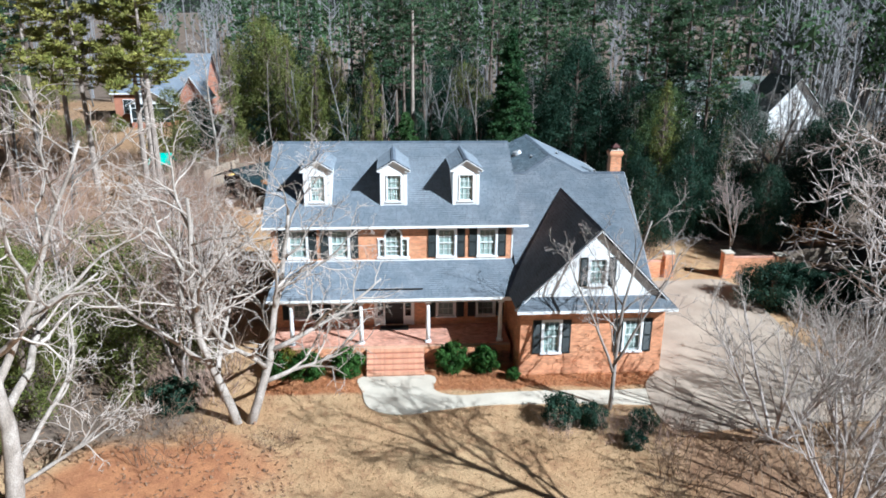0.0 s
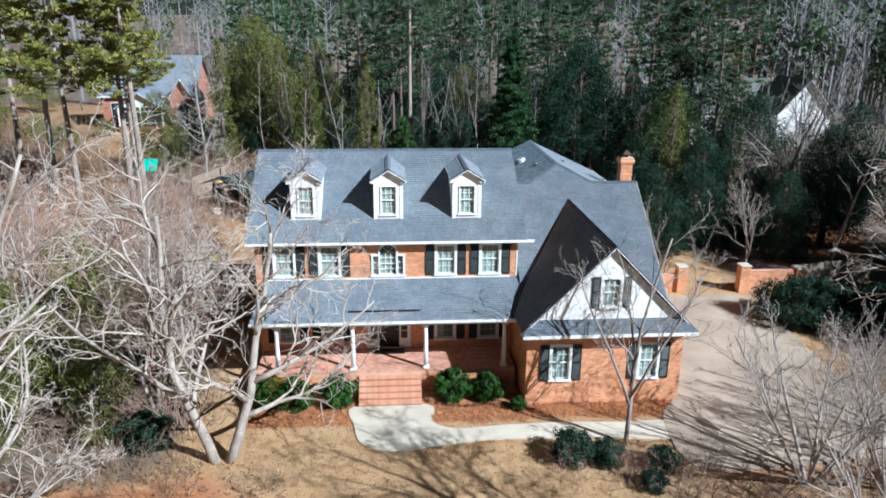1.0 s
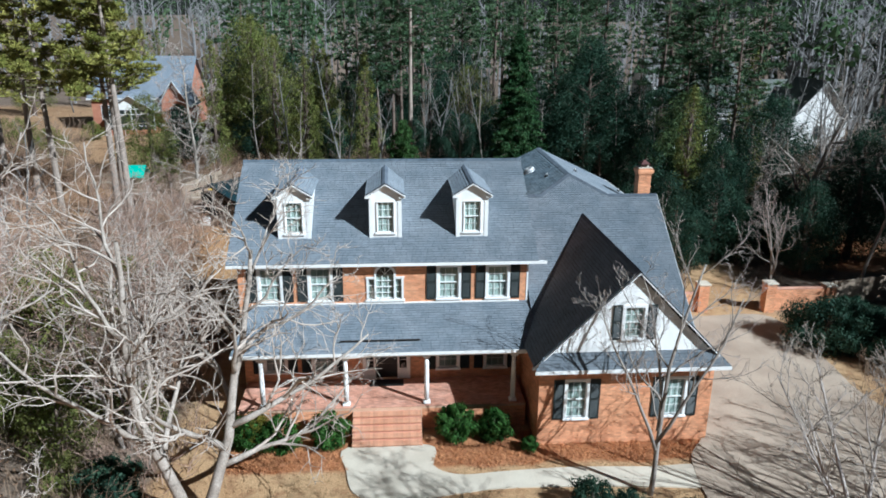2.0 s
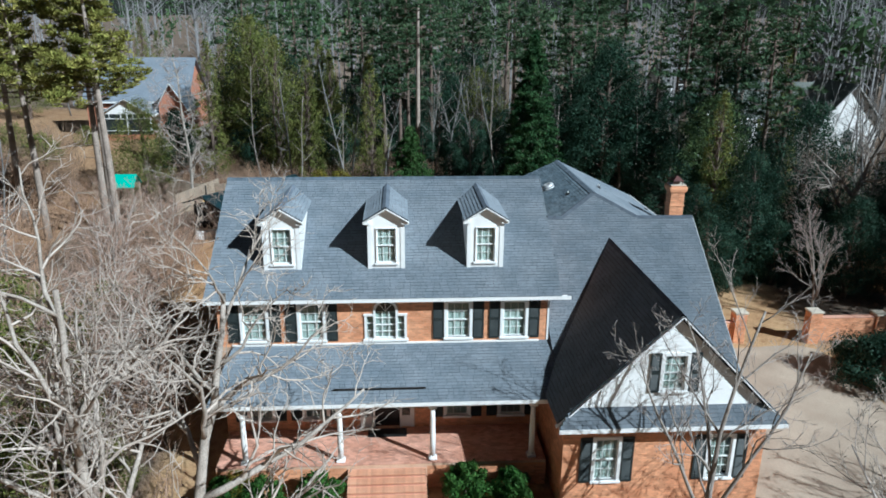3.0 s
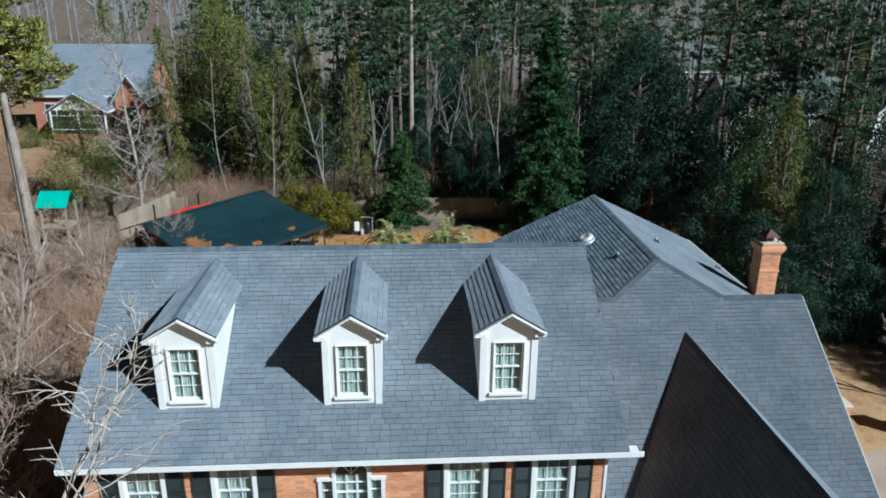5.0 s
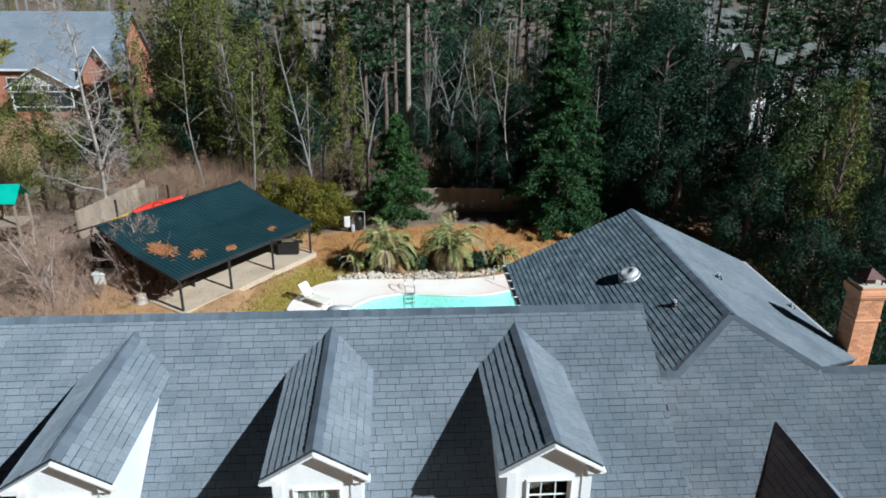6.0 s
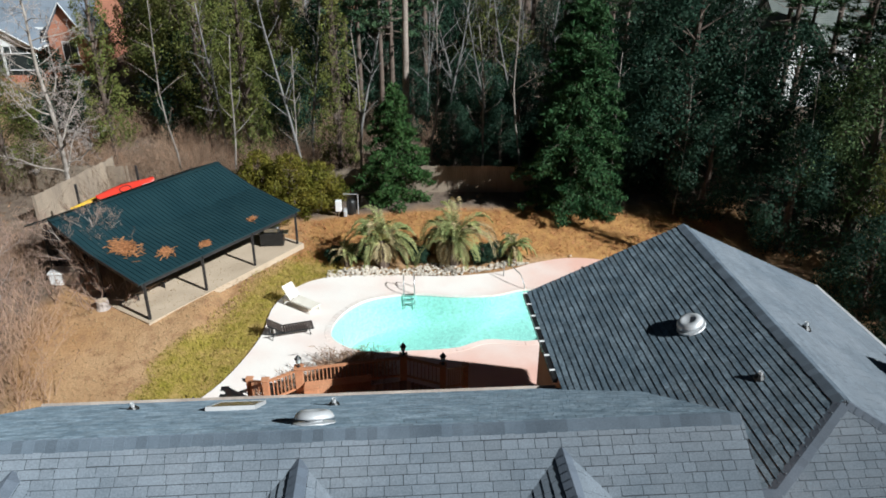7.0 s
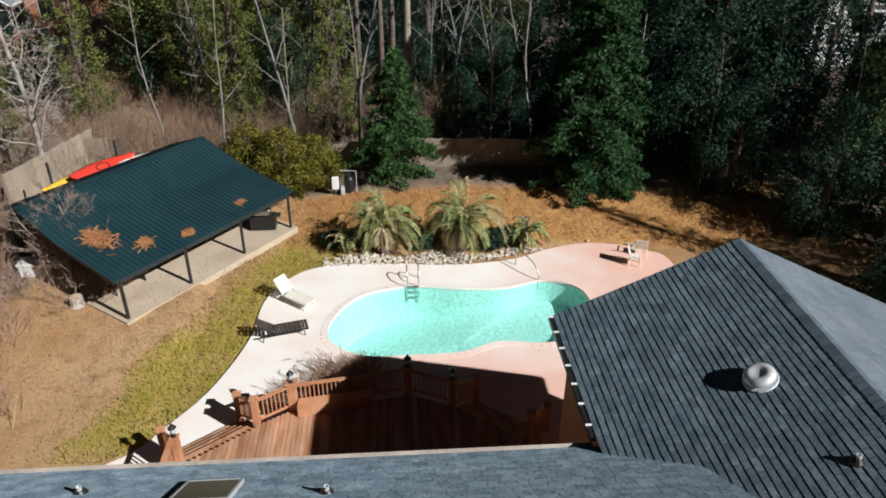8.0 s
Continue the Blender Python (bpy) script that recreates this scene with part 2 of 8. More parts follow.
# ---- mesh tools ----
class Build:
    """Collects vertices and faces for one mesh."""

    def __init__(self):
        self.v, self.f = [], []

    def add(self, verts, faces):
        k = len(self.v)
        self.v.extend(tuple(p) for p in verts)
        self.f.extend(tuple(i + k for i in f) for f in faces)
        return self

    def box(self, x0, x1, y0, y1, z0, z1):
        return self.add([(x0, y0, z0), (x1, y0, z0), (x1, y1, z0), (x0, y1, z0), (x0, y0, z1), (x1, y0, z1), (x1, y1, z1), (x0, y1, z1)],
                        [(0, 3, 2, 1), (4, 5, 6, 7), (0, 1, 5, 4), (1, 2, 6, 5), (2, 3, 7, 6), (3, 0, 4, 7)])

    def soft(self, x0, x1, y0, y1, z0, z1, c=0.02):
        """A box with its edges cut off."""
        bm = bmesh.new()
        bmesh.ops.create_cube(bm, size=1)
        for v in bm.verts:
            v.co = ((x0 + x1) / 2 + v.co.x * (x1 - x0), (y0 + y1) / 2 + v.co.y * (y1 - y0), (z0 + z1) / 2 + v.co.z * (z1 - z0))
        bmesh.ops.bevel(bm, geom=bm.edges[:], offset=c, segments=1, affect="EDGES")
        bm.verts.index_update()
        self.add([v.co[:] for v in bm.verts], [[v.index for v in f.verts] for f in bm.faces])
        bm.free()
        return self

    def beam(self, a, b, w, h, up=(0, 0, 1)):
        """A bar from a to b, w wide and h high about its line."""
        a, b = Vector(a), Vector(b)
        d = (b - a).normalized()
        s = d.cross(Vector(up))
        if s.length < 1e-4:
            s = d.cross(Vector((1, 0, 0)))
        s.normalize()
        u = s.cross(d)
        c = [s * i * w / 2 + u * j * h / 2 for i, j in ((-1, -1), (1, -1), (1, 1), (-1, 1))]
        return self.add([a + q for q in c] + [b + q for q in c], [(3, 2, 1, 0), (4, 5, 6, 7), (0, 1, 5, 4), (1, 2, 6, 5), (2, 3, 7, 6), (3, 0, 4, 7)])

    def slab(self, pts, drop):
        """A flat polygon (counterclockwise from outside) with thickness along drop."""
        n, d = len(pts), Vector(drop)
        return self.add([Vector(p) for p in pts] + [Vector(p) + d for p in pts],
                        [tuple(range(n)), tuple(range(2 * n - 1, n - 1, -1))] + [(i, i + n, (i + 1) % n + n, (i + 1) % n) for i in range(n)])

    def tube(self, pts, radii, n=6, cap=True):
        """A round bar along points with a radius at each."""
        k, m = len(self.v), len(pts)
        side = None
        for i, p in enumerate(pts):
            d = Vector(pts[min(i + 1, m - 1)]) - Vector(pts[max(i - 1, 0)])
            d = d.normalized() if d.length > 1e-9 else Vector((0, 0, 1))
            if side is None:
                side = d.orthogonal().normalized()
            side = (side - d * side.dot(d))
            side = side.normalized() if side.length > 1e-6 else d.orthogonal().normalized()
            w = d.cross(side)
            r = radii[i] if isinstance(radii, (list, tuple)) else radii
            for j in range(n):
                a = 2 * math.pi * j / n
                q = Vector(p) + side * (r * math.cos(a)) + w * (r * math.sin(a))
                self.v.append((q.x, q.y, q.z))
        for i in range(m - 1):
            for j in range(n):
                a, b = k + i * n + j, k + i * n + (j + 1) % n
                self.f.append((a, b, b + n, a + n))
        if cap:
            self.f.append(tuple(k + j for j in reversed(range(n))))
            self.f.append(tuple(k + (m - 1) * n + j for j in range(n)))
        return self

    def lathe(self, x, y, profile, n=16):
        """A turned shape about the upright through x, y; profile of (radius, z)."""
        k = len(self.v)
        for r, z in profile:
            for j in range(n):
                a = 2 * math.pi * j / n
                self.v.append((x + r * math.cos(a), y + r * math.sin(a), z))
        for i in range(len(profile) - 1):
            for j in range(n):
                a, b = k + i * n + j, k + i * n + (j + 1) % n
                self.f.append((a, b, b + n, a + n))
        self.f.append(tuple(k + j for j in reversed(range(n))))
        self.f.append(tuple(k + (len(profile) - 1) * n + j for j in range(n)))
        return self

    def mesh(self, name, material, smooth=False, origin=(0, 0, 0)):
        me = bpy.data.meshes.new(name)
        o = Vector(origin)
        verts = self.v if o.length == 0 else [(p[0] - o.x, p[1] - o.y, p[2] - o.z) for p in self.v]
        me.from_pydata(verts, [], self.f)
        if material:
            me.materials.append(material)
        if smooth:
            me.shade_smooth()
        me.update()
        return me


def thing(name, at, label, category, group="", kind=""):
    """An Empty at the base of a thing."""
    ob = new(name)
    ob.location = at
    ob.empty_display_size = 0.2
    bpy.context.view_layer.update()
    return tagged(ob, label, category, group, kind)


def base_of(ob):
    p = Vector((0, 0, 0))
    while ob:
        p += ob.location
        ob = ob.parent
    return p


def part(name, build, material, parent, label="", smooth=False, kind=""):
    """One mesh under a thing or a part; the build is in world metres."""
    o = base_of(parent)
    ob = new(name, build.mesh(name, material, smooth, o))
    ob.parent = parent
    return tagged(ob, label, kind=kind)


def single(name, build, material, label, category, at=(0, 0, 0), group="", kind="", smooth=False):
    """A thing of one mesh; at is its base."""
    ob = new(name, build.mesh(name, material, smooth, at))
    ob.location = at
    return tagged(ob, label, category, group, kind)


def piece(name, me, parent, at, turn=None):
    """A small piece that shares its mesh with its like."""
    ob = new(name, me)
    ob.parent = parent
    m = turn.to_4x4() if turn else Matrix.Identity(4)
    m.translation = Vector(at) - base_of(parent)
    ob.matrix_local = m
    return ob


def panel(b, x0, x1, z0, z1, y0, y1, holes=()):
    """An upright wall along x from y0 to y1 with rectangular openings (x0, x1, z0, z1)."""
    xs = sorted({x0, x1, *[h[0] for h in holes], *[h[1] for h in holes]})
    zs = sorted({z0, z1, *[h[2] for h in holes], *[h[3] for h in holes]})
    for xa, xb in zip(xs, xs[1:]):
        for za, zb in zip(zs, zs[1:]):
            if not any(h[0] < (xa + xb) / 2 < h[1] and h[2] < (za + zb) / 2 < h[3] for h in holes):
                b.box(xa, xb, y0, y1, za, zb)
    return b


def bricks(x0, x1, z0, z1, holes=(), bw=0.203, bh=0.0675, joint=0.011):
    """Centres and half widths of the bricks of a running bond over a wall in (along, up)."""
    out = []
    step = bw + joint
    row, z = 0, z0
    while z + bh <= z1 + 1e-6:
        x = x0 - (step / 2 if row % 2 else 0)
        while x < x1:
            a, c = max(x, x0), min(x + bw, x1)
            for h in holes:
                if h[2] - 0.03 < z + bh / 2 < h[3] + 0.03:
                    if h[0] <= a < h[1]:
                        a = h[1]
                    if h[0] < c <= h[1]:
                        c = h[0]
                    if a < h[0] and c > h[1]:
                        c = h[0]
            if c - a > 0.04:
                out.append((a, c, z, z + bh))
            x += step
        z += bh + joint
        row += 1
    return out


def shingle_field(b, origin, along, up, outline, course=0.145, width=0.31, lift=0.015, seed=1, kept=None, area=None):
    """Lays shingle tabs over a convex outline given in (along, up) metres from origin; tabs inside area (along0, along1, up0, up1)
    are not laid but noted in kept, as place, turn and width."""
    rng = random.Random(seed)
    o, u, v = Vector(origin), Vector(along).normalized(), Vector(up).normalized()
    n = u.cross(v)
    top = max(p[1] for p in outline)
    low = min(p[1] for p in outline)
    k = len(outline)
    rows = int((top - low) / course) + 1
    for r in range(rows):
        h = low + r * course
        mid = min(h + course / 2, top - 0.01)
        cuts = []
        for i in range(k):
            (xa, ya), (xb, yb) = outline[i], outline[(i + 1) % k]
            if (ya - mid) * (yb - mid) < 0:
                cuts.append(xa + (xb - xa) * (mid - ya) / (yb - ya))
        if len(cuts) < 2:
            continue
        x0, x1 = min(cuts), max(cuts)
        x = x0 - rng.random() * width
        h1 = min(h + course - 0.009, top)
        while x < x1:
            w = width * rng.choice((0.62, 0.8, 1.0, 1.0, 1.25))
            a, c = max(x, x0), min(x + w - 0.009, x1)
            x += w
            if c - a < 0.03:
                continue
            if kept is not None and len(kept) < 300 and c - a > w - 0.012 and area[0] < a and c < area[1] and area[2] < h < area[3]:
                turn = Matrix((u, v, n)).transposed()
                kept.append((o + u * a + v * h, turn, round(w, 3)))
                continue
            f = lift * rng.uniform(0.85, 1.2)
            j = rng.uniform(-0.006, 0.006)
            p = [o + u * a + v * (h + j) + n * f, o + u * c + v * (h + j) + n * f, o + u * c + v * h1 + n * 0.004, o + u * a + v * h1 + n * 0.004,
                 o + u * a + v * (h + j), o + u * c + v * (h + j)]
            b.add(p, [(0, 1, 2, 3), (4, 5, 1, 0), (5, 2, 1), (4, 0, 3)])
    return b


def tab_mesh(width, course=0.145, lift=0.013):
    b = Build()
    c, h = width - 0.009, course - 0.009
    b.add([(0, 0, lift), (c, 0, lift), (c, h, 0.004), (0, h, 0.004), (0, 0, 0), (c, 0, 0)], [(0, 1, 2, 3), (4, 5, 1, 0), (5, 2, 1), (4, 0, 3)])
    return b.mesh("shingle", SHINGLE_PIECE)

# ---- ground ----
def smooth_step(a, b, x):
    t = max(0.0, min(1.0, (x - a) / (b - a)))
    return t * t * (3 - 2 * t)


POOL = [(-3.9, 59.4), (-3.75, 61.0), (-2.6, 62.5), (-0.5, 63.05), (1.6, 62.75), (3.4, 62.7), (5.2, 63.2), (6.6, 62.6), (6.95, 61.2), (6.3, 59.3), (4.6, 58.65), (2.7, 58.85), (1.3, 58.3), (-0.6, 58.2), (-2.6, 58.3)]


def closed_curve(points, steps=6):
    """A smooth closed line through points."""
    out, n = [], len(points)
    for i in range(n):
        p0, p1, p2, p3 = (Vector(points[(i + k) % n]) for k in (-1, 0, 1, 2))
        for s in range(steps):
            t = s / steps
            out.append(0.5 * ((2 * p1) + (p2 - p0) * t + (2 * p0 - 5 * p1 + 4 * p2 - p3) * t * t + (3 * p1 - p0 - 3 * p2 + p3) * t ** 3))
    return [(p.x, p.y) for p in out]


def inside(poly, x, y):
    hit, j = False, len(poly) - 1
    for i in range(len(poly)):
        (xa, ya), (xb, yb) = poly[i], poly[j]
        if (ya > y) != (yb > y) and x < (xb - xa) * (y - ya) / (yb - ya) + xa:
            hit = not hit
        j = i
    return hit


POOL_LINE = closed_curve(POOL)
DECK_Z = 0.33


def gz(x, y):
    """Height of the ground."""
    z = -0.025 * max(0.0, 27.0 - y) - 0.02 * max(0.0, -x - 10) * smooth_step(45, 25, y)
    z = max(z, -1.2)
    z += 0.30 * smooth_step(38, 52, y)
    z += 0.42 * smooth_step(-5.5, -9.5, x) * smooth_step(56, 62, y)
    z += 0.55 * smooth_step(65.5, 71, y) * smooth_step(-9, 0, x)
    z += 2.7 * smooth_step(76, 93, y) * smooth_step(-12, -25, x)
    far = math.hypot(x, y - 50)
    z += 0.35 * noise.noise((x * 0.06, y * 0.06, 0)) * smooth_step(72, 95, far + 40 * (y > 80))
    z += 14.0 * smooth_step(160, 700, far) + 10 * noise.noise((x * 0.004, y * 0.004, 3)) * smooth_step(200, 700, far)
    z += 0.035 * noise.noise((x * 0.8, y * 0.8, 5)) + 0.02 * noise.noise((x * 2.3, y * 2.3, 8))
    return z


def steps_of(a, b, fine, far, grow=1.18):
    """Grid lines: even between a and b, growing outwards to far."""
    xs = list(np.arange(a, b + fine / 2, fine))
    d, lo, hi = fine, xs[0], xs[-1]
    while hi < b + far:
        d *= grow
        lo, hi = lo - d, hi + d
        xs = [lo] + xs + [hi]
    return xs


def region(x, y):
    """How much pine straw, green grass and leaf litter covers the ground at a place."""
    w = 0.9 * noise.noise((x * 0.35, y * 0.35, 2)) + 0.5 * noise.noise((x * 1.1, y * 1.1, 4))
    straw = smooth_step(0.25, -0.35, abs(y - 32.6 + w * 0.5) - 1.2) * smooth_step(-9.5, -8.5, x) * smooth_step(12, 10.5, x)
    straw = max(straw, smooth_step(1.4, -1.0, math.hypot((x + 12.0) / 4.5, (y - 25.0) / 3.2) * 3 - 2.6 + w))
    straw = max(straw, 0.35 * smooth_step(0.9, -0.6, math.hypot((x - 12) / 5.0, (y - 24) / 4.5) * 3 - 2.4 + w))
    straw = max(straw, smooth_step(0.6, -0.6, abs(y - 69.2 + 0.25 * (x - 6) * (x > 6) * 0.6 + w * 0.4) - 2.6) * smooth_step(-9, -4, x) * smooth_step(20, 15, x))
    straw = max(straw, 0.9 * smooth_step(1, -1, math.hypot((x - 31) / 4.5, (y - 57.5) / 6.0) * 3 - 2.8 + w))
    green = smooth_step(1.0, -0.8, abs((x + 8.6) + (58.5 - y) * 0.42 - w * 0.8) - 1.5) * smooth_step(52.5, 55, y) * smooth_step(69, 66, y)
    leaf = max(smooth_step(70.5, 74, y + w), smooth_step(-15, -18.5, x + w * 1.5) * smooth_step(30, 36, y), smooth_step(19, 23, x + w * 1.5 + 5 * noise.noise((x * 0.05, y * 0.09, 11))))
    leaf = max(leaf, smooth_step(-10.5, -12.5, x + w) * smooth_step(24, 30, y) * smooth_step(50, 44, y))
    leaf *= 1 - 0.6 * smooth_step(-25, -29, x + w) * smooth_step(58, 64, y)
    leaf = max(leaf, 0.8 * smooth_step(6.5, 10, x + w) * smooth_step(28.5, 26, y))
    return straw, green * (1 - leaf), leaf * (1 - straw)


def ground_material():
    m = bpy.data.materials.new("winter_ground")
    m.use_nodes = True
    n, l = m.node_tree.nodes, m.node_tree.links
    b = n["Principled BSDF"]
    b.inputs["Roughness"].default_value, b.inputs["Specular IOR Level"].default_value = 0.95, 0.15
    geo = n.new("ShaderNodeNewGeometry")

    def tex(scale, detail=5, rough=0.6):
        t = n.new("ShaderNodeTexNoise")
        t.inputs["Scale"].default_value, t.inputs["Detail"].default_value, t.inputs["Roughness"].default_value = scale, detail, rough
        l.new(geo.outputs["Position"], t.inputs["Vector"])
        return t.outputs[0]

    def spread(src, a=0.35, c=0.65, lo=0.0, hi=1.0):
        r = n.new("ShaderNodeMapRange")
        for i, v in zip((1, 2, 3, 4), (a, c, lo, hi)):
            r.inputs[i].default_value = v
        l.new(src, r.inputs[0])
        return r.outputs[0]

    def blend(fac, a, c):
        x = n.new("ShaderNodeMix")
        x.data_type = "RGBA"
        l.new(fac, x.inputs[0])
        for s, v in ((6, a), (7, c)):
            if isinstance(v, tuple):
                x.inputs[s].default_value = (*v, 1)
            else:
                l.new(v, x.inputs[s])
        return x.outputs[2]

    def attr(name):
        a = n.new("ShaderNodeAttribute")
        a.attribute_name = name
        return a.outputs["Fac"]

    big, mid, fine = tex(0.22), tex(1.6), tex(14.0, 6, 0.7)
    place = n.new("ShaderNodeSeparateXYZ")
    l.new(geo.outputs["Position"], place.inputs[0])
    lawn = blend(spread(place.outputs[1], 49, 56), blend(spread(big), (0.49, 0.335, 0.185), (0.41, 0.25, 0.13)), blend(spread(big), (0.46, 0.295, 0.16), (0.38, 0.215, 0.10)))
    lawn = blend(spread(mid, 0.5, 0.7), lawn, (0.30, 0.17, 0.09))
    where = n.new("ShaderNodeSeparateXYZ")
    l.new(geo.outputs["Position"], where.inputs[0])
    straw = blend(spread(where.outputs[1], 60, 65), blend(spread(mid), (0.44, 0.205, 0.095), (0.32, 0.14, 0.07)), blend(spread(mid), (0.49, 0.275, 0.095), (0.35, 0.18, 0.07)))
    green = blend(spread(mid), (0.29, 0.24, 0.04), (0.42, 0.29, 0.10))
    litter = blend(spread(mid), (0.215, 0.165, 0.125), (0.135, 0.10, 0.078))
    col = blend(spread(attr("leaf"), 0.2, 0.8), lawn, litter)
    col = blend(spread(attr("green"), 0.2, 0.8), col, green)
    col = blend(spread(attr("straw"), 0.2, 0.8), col, straw)
    h = n.new("ShaderNodeHueSaturation")
    l.new(col, h.inputs["Color"]), l.new(spread(fine, 0.25, 0.75, 0.62, 1.38), h.inputs["Value"])
    l.new(h.outputs[0], b.inputs["Base Color"])
    bp = n.new("ShaderNodeBump")
    bp.inputs["Strength"].default_value, bp.inputs["Distance"].default_value = 0.7, 0.05
    l.new(fine, bp.inputs["Height"]), l.new(bp.outputs[0], b.inputs["Normal"])
    return m


def make_ground():
    xs, ys = steps_of(-26, 28, 0.4, 2600, 1.22), steps_of(14, 80, 0.4, 2600, 1.22)
    verts, marks = [], []
    pool_box = [(1.5 + (x - 1.5) * 1.14, 60.6 + (y - 60.6) * 1.3) for x, y in POOL_LINE]
    for y in ys:
        for x in xs:
            z = gz(x, y)
            if 52 < y < 66.5 and -9.5 < x < 10.5:
                z = min(z, 0.22)
            if 56.5 < y < 65 and -6 < x < 9 and inside(pool_box, x + 0.0113, y + 0.0171):
                z = -2.2
            if WALL_IN(x, y):
                z = -0.3
            verts.append((x, y, z))
            marks.append(region(x, y) if -90 < x < 90 and -30 < y < 130 else (0, 0, 1))
    w = len(xs)
    faces = [(j * w + i, j * w + i + 1, (j + 1) * w + i + 1, (j + 1) * w + i) for j in range(len(ys) - 1) for i in range(w - 1)]
    me = bpy.data.meshes.new("ground")
    me.from_pydata(verts, [], faces)
    for k, name in enumerate(("straw", "green", "leaf")):
        a = me.attributes.new(name, "FLOAT", "POINT")
        a.data.foreach_set("value", [m[k] for m in marks])
    me.materials.append(ground_material())
    me.shade_smooth()
    return tagged(new("ground", me), "dormant tan lawn, orange pine straw and brown leaf litter", "ground", kind="structure")


WALL_IN = lambda x, y: (-8.5 < x < 3.3 and 35 < y < 46.2) or (3.9 < x < 10.3 and 33.2 < y < 50.2)
make_ground()


def ribbon(name, outline, z, thick, material, label, category, lift=0.0):
    """A paved slab with a rounded-off outline."""
    b = Build().slab([(x, y, z(x, y) + lift if callable(z) else z) for x, y in outline], (0, 0, -thick))
    return single(name, b, material, label, category, kind="structure")


walk_line = closed_curve([(-4.2, 32.95), (-4.15, 31.4), (-3.8, 30.0), (-2.6, 29.35), (-0.8, 29.6), (1.5, 29.95), (4.5, 29.9), (7.5, 29.7), (9.6, 29.6), (9.6, 30.9), (7.5, 30.95), (4.5, 31.1), (2.0, 31.0), (0.2, 30.9), (-0.75, 31.5), (-0.85, 32.95)], 5)
ribbon("pavement", walk_line, 0.045, 0.12, CONCRETE, "pale concrete front walk curving to the driveway", "walkway")
drive_line = closed_curve([(9.3, 27.6), (12.5, 27.3), (17, 27.6), (24, 27.4), (30, 26.8), (30, 30.4), (24, 31.2), (20.5, 32.8), (19.6, 36.0), (19.9, 39.5), (19.7, 44.6), (15.7, 44.9), (12.6, 44.8), (10.9, 44.0), (10.75, 38.5), (10.75, 33.5), (9.4, 31.2)], 5)
ribbon("driveway", drive_line, lambda x, y: 0.06 + 0.20 * smooth_step(38, 46, y), 0.25, DRIVE, "sunlit tan concrete driveway beside the garage", "driveway")

# ---- the house ----
EAVE_Y, EAVE_Z, RIDGE_Y, RIDGE_Z = 36.35, 6.75, 41.66, 10.18
PITCH = (RIDGE_Z - EAVE_Z) / (RIDGE_Y - EAVE_Y)
REAR_Y = 2 * RIDGE_Y - EAVE_Y
ROOF_X0, ROOF_X1 = -9.2, 4.03
WALL_X0, WALL_X1, FRONT = -8.85, 3.62, 36.8
house = thing("house", (-2.6, 41.0, 0), "two-storey orange brick house with grey shingle roof and three dormers", "house")
TABS, BRICKS = [], []


def window_unit(parent, x0, x1, z0, z1, face, cols=3, rows=4, casing=0.09, name="window", shutters=0.0, sill=True, curtain=True):
    """A white double-hung window in a wall that faces -y; the opening is x0..x1, z0..z1."""
    b = Build()
    c = casing
    b.box(x0 - c, x0 + 0.02, face - 0.05, face + 0.1, z0, z1 + c)
    b.box(x1 - 0.02, x1 + c, face - 0.05, face + 0.1, z0, z1 + c)
    b.box(x0 + 0.02, x1 - 0.02, face - 0.05, face + 0.1, z1 - 0.02, z1 + c)
    win = part(name, b, WHITE, parent, "white painted window with small panes")
    zm = (z0 + z1) / 2
    for za, zb, y in ((z0, zm + 0.025, face + 0.05), (zm - 0.025, z1, face + 0.02)):
        s = Build()
        xa, xb, t = x0 + 0.02, x1 - 0.02, 0.045
        s.box(xa, xa + t, y, y + 0.035, za, zb), s.box(xb - t, xb, y, y + 0.035, za, zb)
        s.box(xa + t, xb - t, y, y + 0.035, za, za + t), s.box(xa + t, xb - t, y, y + 0.035, zb - t, zb)
        for i in range(1, cols):
            x = xa + (xb - xa) * i / cols
            s.box(x - 0.008, x + 0.008, y + 0.004, y + 0.03, za + t, zb - t)
        for j in range(1, rows // 2):
            z = za + (zb - za) * j / (rows // 2)
            s.box(xa + t, xb - t, y + 0.006, y + 0.028, z - 0.008, z + 0.008)
        part("sash", s, WHITE, win)
        part("pane", Build().box(xa + t, xb - t, y + 0.015, y + 0.019, za + t, zb - t), GLASS, win, "clear window glass").visible_shadow = False
    if sill:
        part("sill", Build().soft(x0 - c - 0.03, x1 + c + 0.03, face - 0.11, face + 0.1, z0 - 0.09, z0, 0.012), WHITE, win)
    if curtain:
        k = Build()
        n = 22
        for i in range(n):
            xa, xb = x0 + (x1 - x0) * i / n, x0 + (x1 - x0) * (i + 1) / n
            ya, yb = face + 0.098 + 0.012 * (i % 2), face + 0.098 + 0.012 * ((i + 1) % 2)
            k.add([(xa, ya, z0 - 0.05), (xb, yb, z0 - 0.05), (xb, yb, z1 + 0.05), (xa, ya, z1 + 0.05)], [(0, 1, 2, 3)])
        part("curtain", k, CURTAIN, win, "drawn white curtain")
    for side in (-1, 1) if shutters else ():
        a = x1 + c + 0.015 if side > 0 else x0 - c - 0.015 - shutters
        louvred_shutter(parent, a, a + shutters, z0 - 0.05, z1 + c, face - 0.012)
    return win


